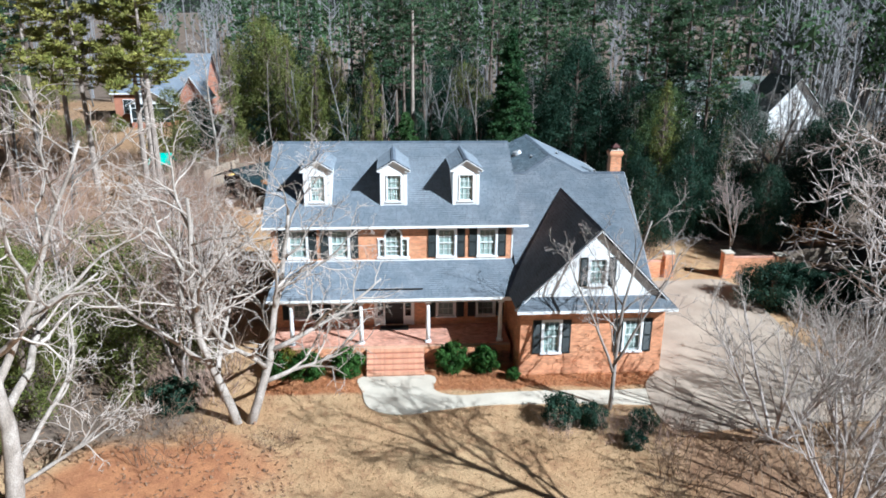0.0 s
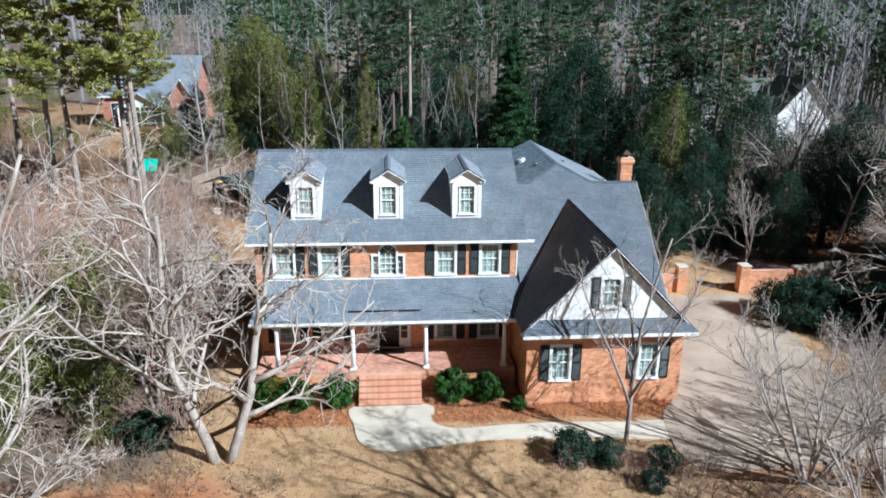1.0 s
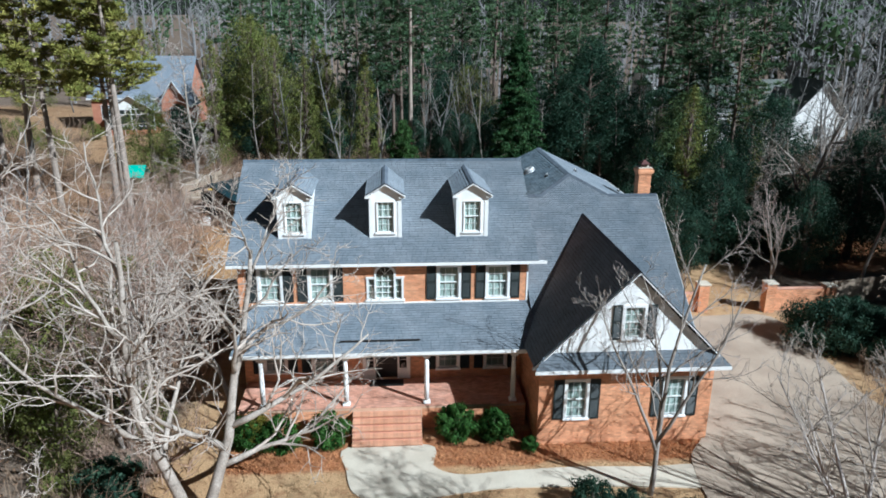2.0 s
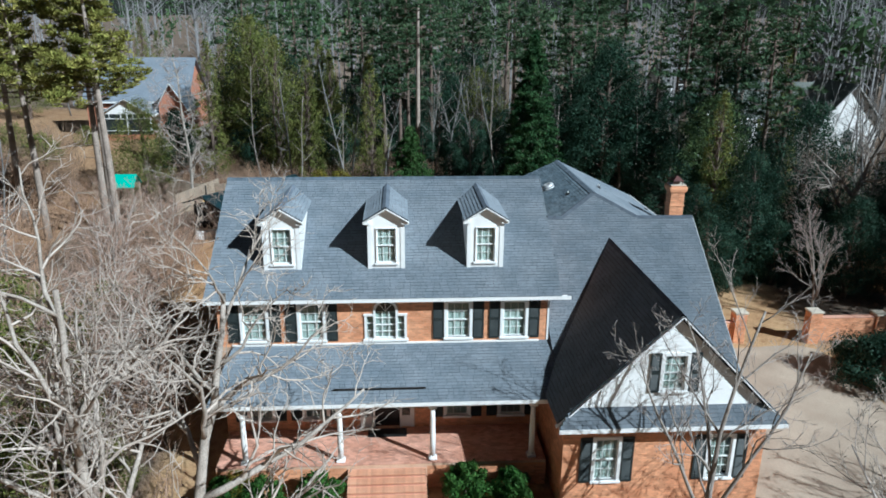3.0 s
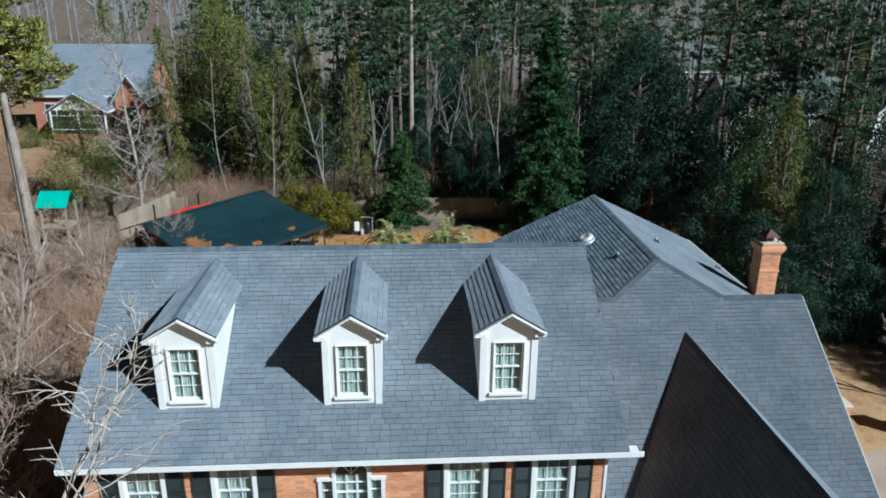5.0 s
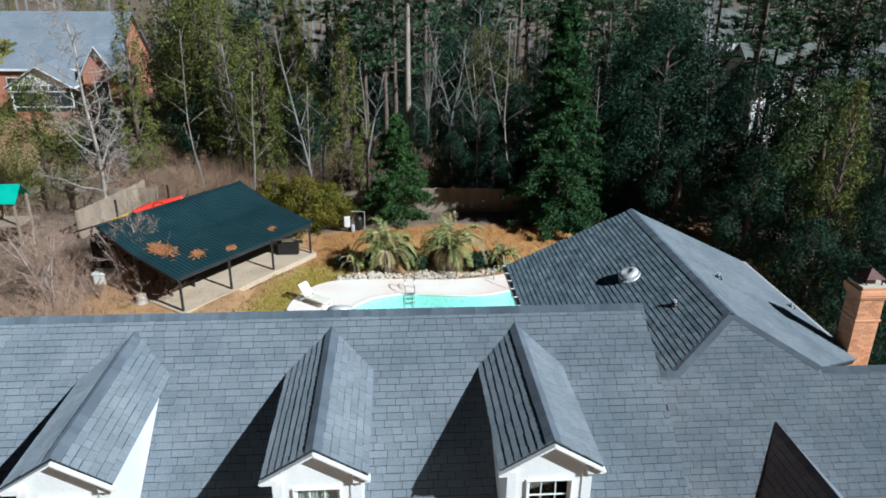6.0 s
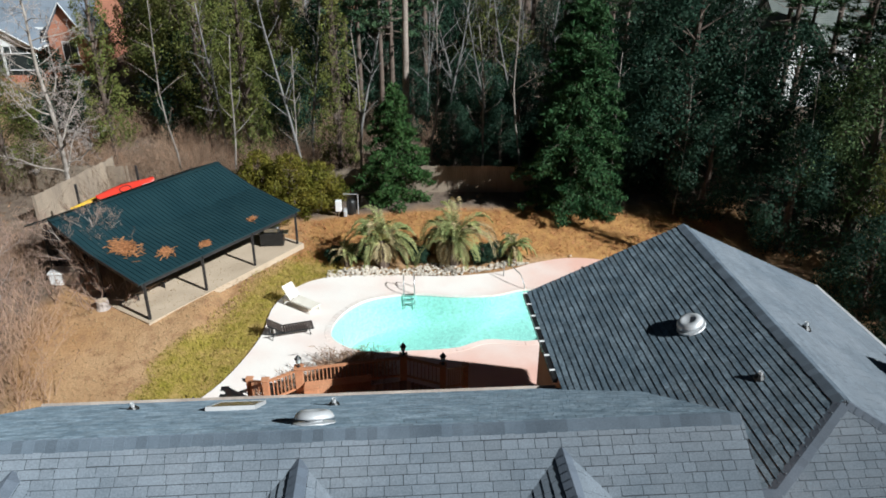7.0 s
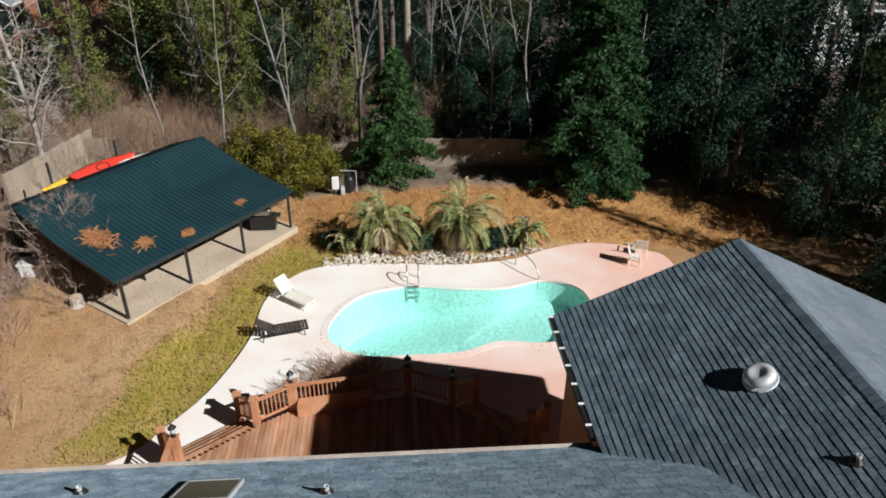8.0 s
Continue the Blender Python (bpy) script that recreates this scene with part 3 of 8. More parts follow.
def louvred_shutter(parent, xa, xb, z0, z1, face):
    s = Build()
    y0, y1, t = face - 0.045, face, 0.05
    s.box(xa, xa + t, y0, y1, z0, z1), s.box(xb - t, xb, y0, y1, z0, z1)
    zm = (z0 + z1) / 2
    for z in (z0, zm - 0.035, z1 - 0.07):
        s.box(xa + t, xb - t, y0, y1, z, z + 0.07)
    sh = part("shutter", s, SHUTTER, parent, "black louvred shutter")
    lou = Build()
    z = z0 + 0.09
    while z < z1 - 0.09:
        if abs(z - zm) > 0.05:
            lou.add([(xa + t, y0 + 0.006, z), (xb - t, y0 + 0.006, z), (xb - t, y1 - 0.006, z + 0.05), (xa + t, y1 - 0.006, z + 0.05)], [(0, 1, 2, 3)])
        z += 0.045
    lou.box(xa + t, xb - t, y1 - 0.005, y1, z0 + 0.07, z1 - 0.07)
    part("louvres", lou, SHUTTER, sh, kind="stuff")


def brick_face(parent, place, x0, x1, z0, z1, holes=(), keep=0, name="wall"):
    """Bricks over a wall; place(along, up, out) gives the world point. The first few whole ones are noted as pieces."""
    b = Build()
    noted = 0
    for a, c, za, zb in bricks(x0, x1, z0, z1, holes):
        if noted < keep and c - a > 0.2:
            BRICKS.append((parent, place((a + c) / 2, (za + zb) / 2, 0)))
            noted += 1
            continue
        q = [place(a, za, 0), place(c, za, 0), place(c, zb, 0), place(a, zb, 0), place(a, za, 0.009), place(c, za, 0.009), place(c, zb, 0.009), place(a, zb, 0.009)]
        b.add(q, [(4, 5, 6, 7), (0, 1, 5, 4), (1, 2, 6, 5), (2, 3, 7, 6), (3, 0, 4, 7)])
    part("brickwork", b, BRICK, parent, kind="stuff")


# main block, front wall: windows above the porch roof, door and windows on the porch
UP = [(-7.95, -7.05), (-5.82, -4.92), (-0.27, 0.63), (1.88, 2.78)]
CENTRE = -2.59
holes = [(a, b, 4.95, 6.38) for a, b in UP] + [(CENTRE - 0.71, CENTRE + 0.71, 4.95, 5.88), (CENTRE - 0.40, CENTRE + 0.40, 5.88, 6.07)]
holes += [(a, b, 1.55, 3.05) for a, b in UP] + [(CENTRE - 0.92, CENTRE + 0.92, 1.09, 3.25)]
front = part("wall", panel(Build(), WALL_X0, WALL_X1, -0.5, 6.72, FRONT, FRONT + 0.25, holes), MORTAR, house, "orange running-bond brick front wall")
fp = lambda a, z, d: (a, FRONT - d, z)
brick_holes = [(a - 0.09, b + 0.09, 4.86, 6.47) for a, b in UP] + [(CENTRE - 0.82, CENTRE + 0.82, 4.86, 5.97), (CENTRE - 0.5, CENTRE + 0.5, 5.95, 6.55)]
brick_face(front, fp, WALL_X0, WALL_X1, 4.72, 6.6, brick_holes, 300)
brick_face(front, fp, WALL_X0, WALL_X1, 1.08, 3.5, [(a - 0.09, b + 0.09, 1.46, 3.14) for a, b in UP] + [(CENTRE - 1.1, CENTRE + 1.1, 1.0, 3.4)])
part("frieze_board", Build().box(WALL_X0 - 0.02, WALL_X1 + 0.02, FRONT - 0.035, FRONT - 0.002, 6.55, 6.70), WHITE, house)
part("corner_board", Build().box(WALL_X1 - 0.02, WALL_X1 + 0.05, FRONT - 0.03, FRONT + 0.3, 4.6, 6.6), WHITE, house, "white corner board")
for a, b in UP:
    window_unit(house, a, b, 4.95, 6.38, FRONT, shutters=0.42)
    window_unit(house, a, b, 1.55, 3.05, FRONT, shutters=0.42)


def palladian():
    """Arched centre window with two narrow side lights."""
    c, z0, z1 = CENTRE, 4.95, 6.05
    y = FRONT
    b = Build()
    zs = z1 - 0.17
    for x0, x1, top in ((c - 0.80, c - 0.71, zs), (c - 0.46, c - 0.38, z1), (c + 0.38, c + 0.46, z1), (c + 0.71, c + 0.80, zs)):
        b.box(x0, x1, y - 0.06, y + 0.1, z0, top + 0.02)
    b.box(c - 0.83, c - 0.46, y - 0.07, y + 0.1, zs + 0.02, zs + 0.1), b.box(c + 0.46, c + 0.83, y - 0.07, y + 0.1, zs + 0.02, zs + 0.1)
    n = 14
    for i in range(n):
        a0, a1 = math.pi * i / n, math.pi * (i + 1) / n
        pts = [(c + r * math.cos(a), y - 0.06 + 0.16 * d, z1 + 0.02 + r * math.sin(a)) for d in (0, 1) for r, a in ((0.38, a0), (0.47, a0), (0.47, a1), (0.38, a1))]
        b.add(pts, [(0, 1, 2, 3), (7, 6, 5, 4), (1, 5, 6, 2), (0, 3, 7, 4)])
    win = part("arched_window", b, WHITE, house, "white arched window with narrow side lights")
    s = Build()
    for i in range(1, 3):
        x = c - 0.38 + 0.76 * i / 3
        s.box(x - 0.012, x + 0.012, y + 0.03, y + 0.055, z0, z1 + 0.02)
    for z, h in ((z0, 0.05), (z0 + 0.27, 0.022), (z0 + 0.53, 0.045), (z0 + 0.82, 0.022), (z1 + 0.0, 0.04)):
        s.box(c - 0.38, c + 0.38, y + 0.025, y + 0.06, z, z + h)
    for x in (c - 0.585, c + 0.585):
        for z in (z0, z0 + 0.30, z0 + 0.60, zs - 0.04):
            s.box(x - 0.125, x + 0.125, y + 0.03, y + 0.055, z, z + 0.025)
    part("muntin_grid", s, WHITE, win)
    part("pane", Build().box(c - 0.71, c + 0.71, y + 0.062, y + 0.066, z0, z1 + 0.02), GLASS, win).visible_shadow = False
    fan = [(c + 0.385 * math.cos(math.pi * i / n), z1 + 0.02 + 0.385 * math.sin(math.pi * i / n)) for i in range(n + 1)]
    part("fanlight", Build().slab([(x, y - 0.03, z) for x, z in reversed(fan)], (0, 0.026, 0)), FANGLASS, win, "dark half-round pane")
    rays = Build()
    for a in (0.28, 0.5, 0.72):
        rays.beam((c, y - 0.036, z1 + 0.03), (c + 0.38 * math.cos(math.pi * a), y - 0.036, z1 + 0.02 + 0.38 * math.sin(math.pi * a)), 0.014, 0.014)
    part("fanlight_muntin", rays, WHITE, win)
    part("sill", Build().soft(c - 0.86, c + 0.86, y - 0.13, y + 0.1, z0 - 0.1, z0, 0.015), WHITE, win)
    k = Build()
    for i in range(24):
        xa, xb = c - 0.71 + 1.42 * i / 24, c - 0.71 + 1.42 * (i + 1) / 24
        ya, yb = y + 0.1 + 0.012 * (i % 2), y + 0.1 + 0.012 * ((i + 1) % 2)
        k.add([(xa, ya, z0 - 0.03), (xb, yb, z0 - 0.03), (xb, yb, z1), (xa, ya, z1)], [(0, 1, 2, 3)])
    part("curtain", k, CURTAIN, win, "drawn white curtain")


palladian()


def front_door():
    panels = []
    c, y, z0 = CENTRE, FRONT, 1.09
    b = Build()
    for x0, x1 in ((c - 1.06, c - 0.90), (c - 0.58, c - 0.49), (c + 0.49, c + 0.58), (c + 0.90, c + 1.06)):
        b.box(x0, x1, y - 0.06, y + 0.12, z0, 3.2)
    b.box(c - 1.12, c + 1.12, y - 0.1, y + 0.12, 3.2, 3.4)
    for s in (-1, 1):
        b.box(c + s * 0.74 - 0.16, c + s * 0.74 + 0.16, y + 0.0, y + 0.06, z0, z0 + 0.45)
    frame_ob = part("door_surround", b, WHITE, house, "white door surround with side lights")
    for s in (-1, 1):
        x = c + s * 0.74
        part("side_light", Build().box(x - 0.15, x + 0.15, y + 0.06, y + 0.065, z0 + 0.45, 3.2), GLASS, frame_ob).visible_shadow = False
        for i in range(5):
            z = z0 + 0.45 + 0.42 * i
            part("muntin", Build().box(x - 0.15, x + 0.15, y + 0.03, y + 0.055, z, z + 0.025), WHITE, frame_ob)
    d = Build().box(c - 0.49, c + 0.49, y + 0.07, y + 0.12, z0, 3.2)
    for i in range(2):
        for z, h in ((z0 + 0.15, 0.55), (z0 + 0.82, 0.75), (z0 + 1.68, 0.3)):
            x = c - 0.4 + i * 0.43
            panels.append(Build().box(x, x + 0.36, y + 0.055, y + 0.07, z, z + h))
    door = part("door", d, DOORPAINT, house, "closed black panelled front door")
    for b in panels:
        part("door_panel", b, DOORPAINT, door)
    part("handle", Build().tube([(c + 0.42, y + 0.05, 2.05), (c + 0.42, y - 0.0, 2.05), (c + 0.34, y - 0.0, 2.05)], 0.014, 6), STEEL, door)
    part("doormat", Build().soft(c - 0.75, c + 0.75, y - 0.75, y - 0.15, 1.091, 1.115, 0.008), BLACKIRON, house, "dark doormat")


front_door()

# other walls of the main block, rear wing and right wing
back = Build()
panel(back, WALL_X0, 3.0, -0.5, 6.7, 46.27, 46.52, [(-6.8, -5.9, 4.9, 6.3), (-3.2, -2.0, 1.2, 3.3), (-0.8, 0.1, 4.9, 6.3)])
back.box(WALL_X0, WALL_X0 + 0.25, FRONT + 0.25, 46.27, -0.5, 6.7)
back.add([(WALL_X0, FRONT, 6.7), (WALL_X0, 46.52, 6.7), (WALL_X0, RIDGE_Y, 10.0), (WALL_X0 + 0.25, FRONT, 6.7), (WALL_X0 + 0.25, 46.52, 6.7), (WALL_X0 + 0.25, RIDGE_Y, 10.0)],
         [(0, 2, 1), (3, 4, 5), (0, 1, 4, 3), (1, 2, 5, 4), (2, 0, 3, 5)])
back.box(WALL_X1 - 0.25, WALL_X1, FRONT + 0.25, 46.27, 3.0, 6.7)
back.add([(WALL_X1, FRONT, 6.7), (WALL_X1, 46.52, 6.7), (WALL_X1, RIDGE_Y, 10.0), (WALL_X1 - 0.25, FRONT, 6.7), (WALL_X1 - 0.25, 46.52, 6.7), (WALL_X1 - 0.25, RIDGE_Y, 10.0)],
         [(0, 1, 2), (3, 5, 4), (0, 3, 4, 1), (1, 4, 5, 2), (2, 5, 3, 0)])
part("wall", back, BRICK, house, "orange brick rear and side walls")
for a, b, z0, z1 in ((-6.8, -5.9, 4.9, 6.3), (-0.8, 0.1, 4.9, 6.3), (-3.2, -2.0, 1.2, 3.3)):
    part("rear_pane", Build().box(a, b, 46.4, 46.405, z0, z1), GLASS, house, "rear window glass")
# Unseen dark slabs added to close the rooms and keep them dark.
part("upper_floor", Build().box(WALL_X0 + 0.25, WALL_X1 - 0.25, FRONT + 0.25, 46.27, 3.7, 3.9), ROOMSHADE, house, "closed floor between the storeys")
part("ground_floor", Build().box(WALL_X0 + 0.25, WALL_X1 - 0.25, FRONT + 0.25, 46.27, 0.85, 1.05), ROOMSHADE, house, "closed ground floor")
WING_X0, WING_X1, WING_YF, WING_YB = 3.0, 10.7, 46.3, 50.6
rw = Build()
rw.box(WING_X0, WING_X0 + 0.25, 42.0, WING_YB, -0.5, 7.1)
rw.box(WING_X1 - 0.25, WING_X1, 42.0, WING_YB, -0.5, 7.0)
rw.box(WING_X0 + 0.25, WING_X1 - 0.25, WING_YB - 0.25, WING_YB, -0.5, 7.1)
rw.add([(WING_X0, WING_YB, 7.1), (WING_X1, WING_YB, 7.1), (6.85, WING_YB, 8.95), (WING_X0, WING_YB - 0.25, 7.1), (WING_X1, WING_YB - 0.25, 7.1), (6.85, WING_YB - 0.25, 8.95)],
       [(1, 0, 2), (3, 4, 5), (0, 3, 5, 2), (4, 1, 2, 5)])
part("wall", rw, BRICK, house, "orange brick walls of the rear wing")

# roofs ------------------------------------------------------------
def roof_plane(parent, origin, along, up, outline, seed, thick=0.16, kept=None, area=None, name="roof", label="grey asphalt shingle roof slope", lift=0.010, cover=SHINGLE):
    """A roof slope: a slab with shingles laid over it. outline is counterclockwise from outside, in (along, up)."""
    o, u, v = Vector(origin), Vector(along).normalized(), Vector(up).normalized()
    n = u.cross(v)
    slab = part(name, Build().slab([o + u * a + v * c for a, c in outline], -n * thick), UNDERLAY, parent, label)
    tabs = shingle_field(Build(), origin, along, up, outline, lift=lift, seed=seed, kept=kept, area=area)
    part("shingles", tabs, cover, slab, kind="stuff")
    return slab


SL = math.hypot(RIDGE_Y - EAVE_Y, RIDGE_Z - EAVE_Z)
WIDTH = ROOF_X1 - ROOF_X0
UPF, UPB = (0, RIDGE_Y - EAVE_Y, RIDGE_Z - EAVE_Z), (0, -(RIDGE_Y - EAVE_Y), RIDGE_Z - EAVE_Z)
roof_front = roof_plane(house, (ROOF_X0, EAVE_Y, EAVE_Z), (1, 0, 0), UPF, [(0, 0), (WIDTH, 0), (WIDTH, SL), (0, SL)], 3, kept=TABS, area=(4.6, 9.4, SL - 2.1, SL - 0.2))
# Rear slope: the darker shingle colour carries its weaker sunlight.
roof_plane(house, (ROOF_X1, REAR_Y, EAVE_Z), (-1, 0, 0), UPB, [(0, 0), (WIDTH, 0), (WIDTH, SL), (0, SL)], 4, label="blue-grey mottled shingle rear slope, its shade put into the colour", cover=SHINGLE_SHADED_WORN)


def ridge_caps(parent, a, b, down1, down2, step=0.155, half=0.16, name="ridge_cap", single_caps=False):
    """Overlapping cap shingles bent over a ridge from a to b; down1 and down2 are the ways down the two slopes."""
    a, b, d1, d2 = Vector(a), Vector(b), Vector(down1).normalized(), Vector(down2).normalized()
    run = (b - a).normalized()
    up = -(d1 + d2).normalized()
    out = Build()
    rng = random.Random(int(a.x * 10) + 7)
    count = int((b - a).length / step)
    for i in range(count):
        if single_caps:
            out = Build()
        p, q = a + run * (i * step), a + run * ((i + 1) * step + 0.03)
        l0, l1 = up * (0.014 + rng.uniform(0, 0.006)), up * 0.028
        h1, h2 = half * rng.uniform(0.95, 1.05), half * rng.uniform(0.95, 1.05)
        out.add([p + d1 * h1 + l0, p + l0 + up * 0.006, p + d2 * h2 + l0, q - run * 0.008 + d1 * h1 + l1, q - run * 0.008 + l1 + up * 0.006, q - run * 0.008 + d2 * h2 + l1,
                 q - run * 0.008 + d1 * h1 - up * 0.01, q - run * 0.008 + d2 * h2 - up * 0.01],
                [(0, 1, 4, 3), (1, 2, 5, 4), (3, 4, 5, 7, 6), (0, 3, 6), (2, 7, 5)])
        if single_caps:
            part(name, out, RIDGECAP_PIECE, parent)
    return None if single_caps else part(name, out, RIDGECAP, parent, kind="stuff")


DF, DB = (0, EAVE_Y - RIDGE_Y, EAVE_Z - RIDGE_Z), (0, RIDGE_Y - EAVE_Y, EAVE_Z - RIDGE_Z)
ridge_caps(roof_front, (ROOF_X0, RIDGE_Y, RIDGE_Z), (ROOF_X1, RIDGE_Y, RIDGE_Z), DF, DB, single_caps=True)
part("fascia", Build().box(ROOF_X0, ROOF_X1 + 0.35, EAVE_Y - 0.02, EAVE_Y + 0.03, EAVE_Z - 0.15, EAVE_Z - 0.02), WHITE, house, "white front fascia")
part("soffit", Build().box(ROOF_X0 + 0.02, ROOF_X1 + 0.3, EAVE_Y + 0.03, FRONT - 0.03, EAVE_Z - 0.17, EAVE_Z - 0.13), WHITE, house)
gut = Build()
gut.add([(ROOF_X0, REAR_Y + 0.0, EAVE_Z - 0.02), (2.62, REAR_Y + 0.0, EAVE_Z - 0.02), (2.62, REAR_Y + 0.12, EAVE_Z + 0.0), (ROOF_X0, REAR_Y + 0.12, EAVE_Z + 0.0),
         (ROOF_X0, REAR_Y + 0.0, EAVE_Z - 0.14), (2.62, REAR_Y + 0.0, EAVE_Z - 0.14), (2.62, REAR_Y + 0.09, EAVE_Z - 0.14), (ROOF_X0, REAR_Y + 0.09, EAVE_Z - 0.14)],
        [(0, 4, 5, 1), (4, 7, 6, 5), (7, 3, 2, 6), (0, 3, 7, 4), (1, 5, 6, 2)])
part("gutter", gut, GUTTERTAN, house, "stained tan rear gutter")
for x in (ROOF_X0, ROOF_X1 - 0.03):
    for s in (1, -1):
        e = EAVE_Y if s > 0 else REAR_Y
        if x > 0 and s > 0:
            continue
        part("rake_board", Build().beam((x + 0.015, e, EAVE_Z - 0.11), (x + 0.015, RIDGE_Y, RIDGE_Z - 0.11), 0.03, 0.16), WHITE, house)


def wedge_wall(b, x0, x1, yf, ztop, eave_y=EAVE_Y, eave_z=EAVE_Z, pitch=PITCH):
    """The cheek of a dormer: from the roof up to ztop, from its front back to where the roof reaches it."""
    zb = eave_z + (yf - eave_y) * pitch - 0.1
    ye = eave_y + (ztop - eave_z) / pitch + 0.1
    pts = [(yf, zb), (ye, ztop), (yf, ztop)]
    b.add([(x0, y, z) for y, z in pts] + [(x1, y, z) for y, z in pts], [(0, 2, 1), (3, 4, 5), (0, 1, 4, 3), (1, 2, 5, 4), (2, 0, 3, 5)])


def dormer(cx, seed):
    yf, half, over, ze, zr = 37.55, 0.70, 0.84, 9.44, 9.96
    d = Build()
    zb = EAVE_Z + (yf - EAVE_Y) * PITCH
    panel(d, cx - half, cx + half, zb - 0.12, 9.42, yf, yf + 0.12, [(cx - 0.38, cx + 0.38, zb + 0.22, 9.12)])
    d.add([(cx - half, yf, 9.42), (cx + half, yf, 9.42), (cx, yf, 9.86), (cx - half, yf + 0.12, 9.42), (cx + half, yf + 0.12, 9.42), (cx, yf + 0.12, 9.86)],
          [(0, 1, 2), (3, 5, 4), (1, 4, 5, 2), (0, 2, 5, 3)])
    for s in (-1, 1):
        x = cx + s * half
        d.box(min(x, x - s * 0.16), max(x, x - s * 0.16), yf - 0.025, yf - 0.002, zb - 0.02, 9.40)
    dm = part("dormer", d, WHITE, house, "white dormer with small-paned window and grey shingle gable roof")
    cheeks = Build()
    wedge_wall(cheeks, cx - half, cx - half + 0.1, yf + 0.12, 9.42), wedge_wall(cheeks, cx + half - 0.1, cx + half, yf + 0.12, 9.42)
    part("cheek", cheeks, SIDING, dm)
    # Dark sheet behind the window stands in for the room's shade.
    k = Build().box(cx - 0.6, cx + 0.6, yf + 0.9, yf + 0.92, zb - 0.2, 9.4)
    part("room_shade_sheet", k, ROOMSHADE, dm)
    window_unit(dm, cx - 0.38, cx + 0.38, zb + 0.22, 9.12, yf, casing=0.0, name="window_frame", sill=False)
    part("sill", Build().soft(cx - 0.46, cx + 0.46, yf - 0.08, yf + 0.02, zb + 0.14, zb + 0.22, 0.012), WHITE, dm)
    # gable roof
    yr = 37.42
    w = over
    run = math.hypot(w, zr - ze)
    for s in (-1, 1):
        y_eave = EAVE_Y + (ze - EAVE_Z) / PITCH + 0.05
        y_ridge = EAVE_Y + (zr - EAVE_Z) / PITCH + 0.05
        along = (0, s, 0)
        L = y_eave - yr
        origin = (cx + s * w, yr if s > 0 else y_eave, ze)
        outline = [(0, 0), (L, 0), (y_ridge - yr, run), (0, run)] if s > 0 else [(0, 0), (L, 0), (L, run), (y_eave - y_ridge, run)]
        o, u, v = Vector(origin), Vector(along), Vector((-s * w, 0, zr - ze)).normalized()
        n = u.cross(v)
        part("dormer_roof", Build().slab([o + u * a + v * c for a, c in outline], -n * 0.09), UNDERLAY, dm)
        part("shingles", shingle_field(Build(), origin, along, v, outline, seed=seed + s, lift=0.013, course=0.14), SHINGLE, dm, kind="stuff")
        part("rake_board", Build().beam((cx + s * (w + 0.02), yr - 0.015, ze - 0.07), (cx, yr - 0.015, zr - 0.07), 0.03, 0.14, (0, 1, 0)), WHITE, dm)
        part("dormer_soffit", Build().beam((cx + s * (w - 0.03), (yr + yf) / 2 + 0.01, ze - 0.112), (cx + s * 0.04, (yr + yf) / 2 + 0.01, zr - 0.125), yf - yr - 0.03, 0.02, (s * 0.53, 0, 0.85)), WHITE, dm)
        part("eave_return", Build().box(min(cx + s * (w - 0.25), cx + s * (w + 0.02)), max(cx + s * (w - 0.25), cx + s * (w + 0.02)), yr, yf - 0.026, ze - 0.16, ze - 0.06), WHITE, dm)
        part("eave_board", Build().box(min(cx + s * (w - 0.07), cx + s * half), max(cx + s * (w - 0.07), cx + s * half), yf, y_eave - 0.5, ze - 0.12, ze - 0.085), WHITE, dm)
    ridge_caps(dm, (cx, yr, zr), (cx, EAVE_Y + (zr - EAVE_Z) / PITCH, zr), (-w, 0, ze - zr), (w, 0, ze - zr), half=0.15)


for i, cx in enumerate((-6.44, -2.53, 1.235)):
    dormer(cx, 20 + 5 * i)

# porch roof, columns, floor and steps
PX0, PX1 = -8.85, 3.3
PEY, PEZ, PTZ = 34.22, 3.62, 4.76
psl = math.hypot(FRONT - PEY, PTZ - PEZ)
porch_roof = roof_plane(house, (PX0, PEY, PEZ), (1, 0, 0), (0, FRONT - PEY, PTZ - PEZ), [(0, 0), (4.3 - PX0, 0), (4.3 - PX0, psl), (0.5, psl)], 40, thick=0.12, label="grey shingle porch roof")
part("flashing", Build().beam((PX0 + 0.5, FRONT - 0.05, PTZ + 0.015), (PX1, FRONT - 0.05, PTZ + 0.015), 0.12, 0.05), WHITE, house, "pale flashing strip")
part("fascia", Build().box(PX0, PX1, PEY - 0.03, PEY + 0.03, PEZ - 0.14, PEZ - 0.01), WHITE, house)
part("porch_beam", Build().box(PX0 + 0.1, PX1, 34.45, 34.72, 3.3, 3.5), WHITE, house)
part("porch_ceiling", Build().box(PX0 + 0.1, PX1, PEY + 0.04, FRONT - 0.01, 3.5, 3.54), WHITE, house)
vent_strip = Build().beam((-4.45, 34.72, 3.93), (-1.15, 34.72, 3.93), 0.05, 0.05)
part("metal_strip", vent_strip, BLACKIRON, porch_roof, "dark strip lying on the porch roof")


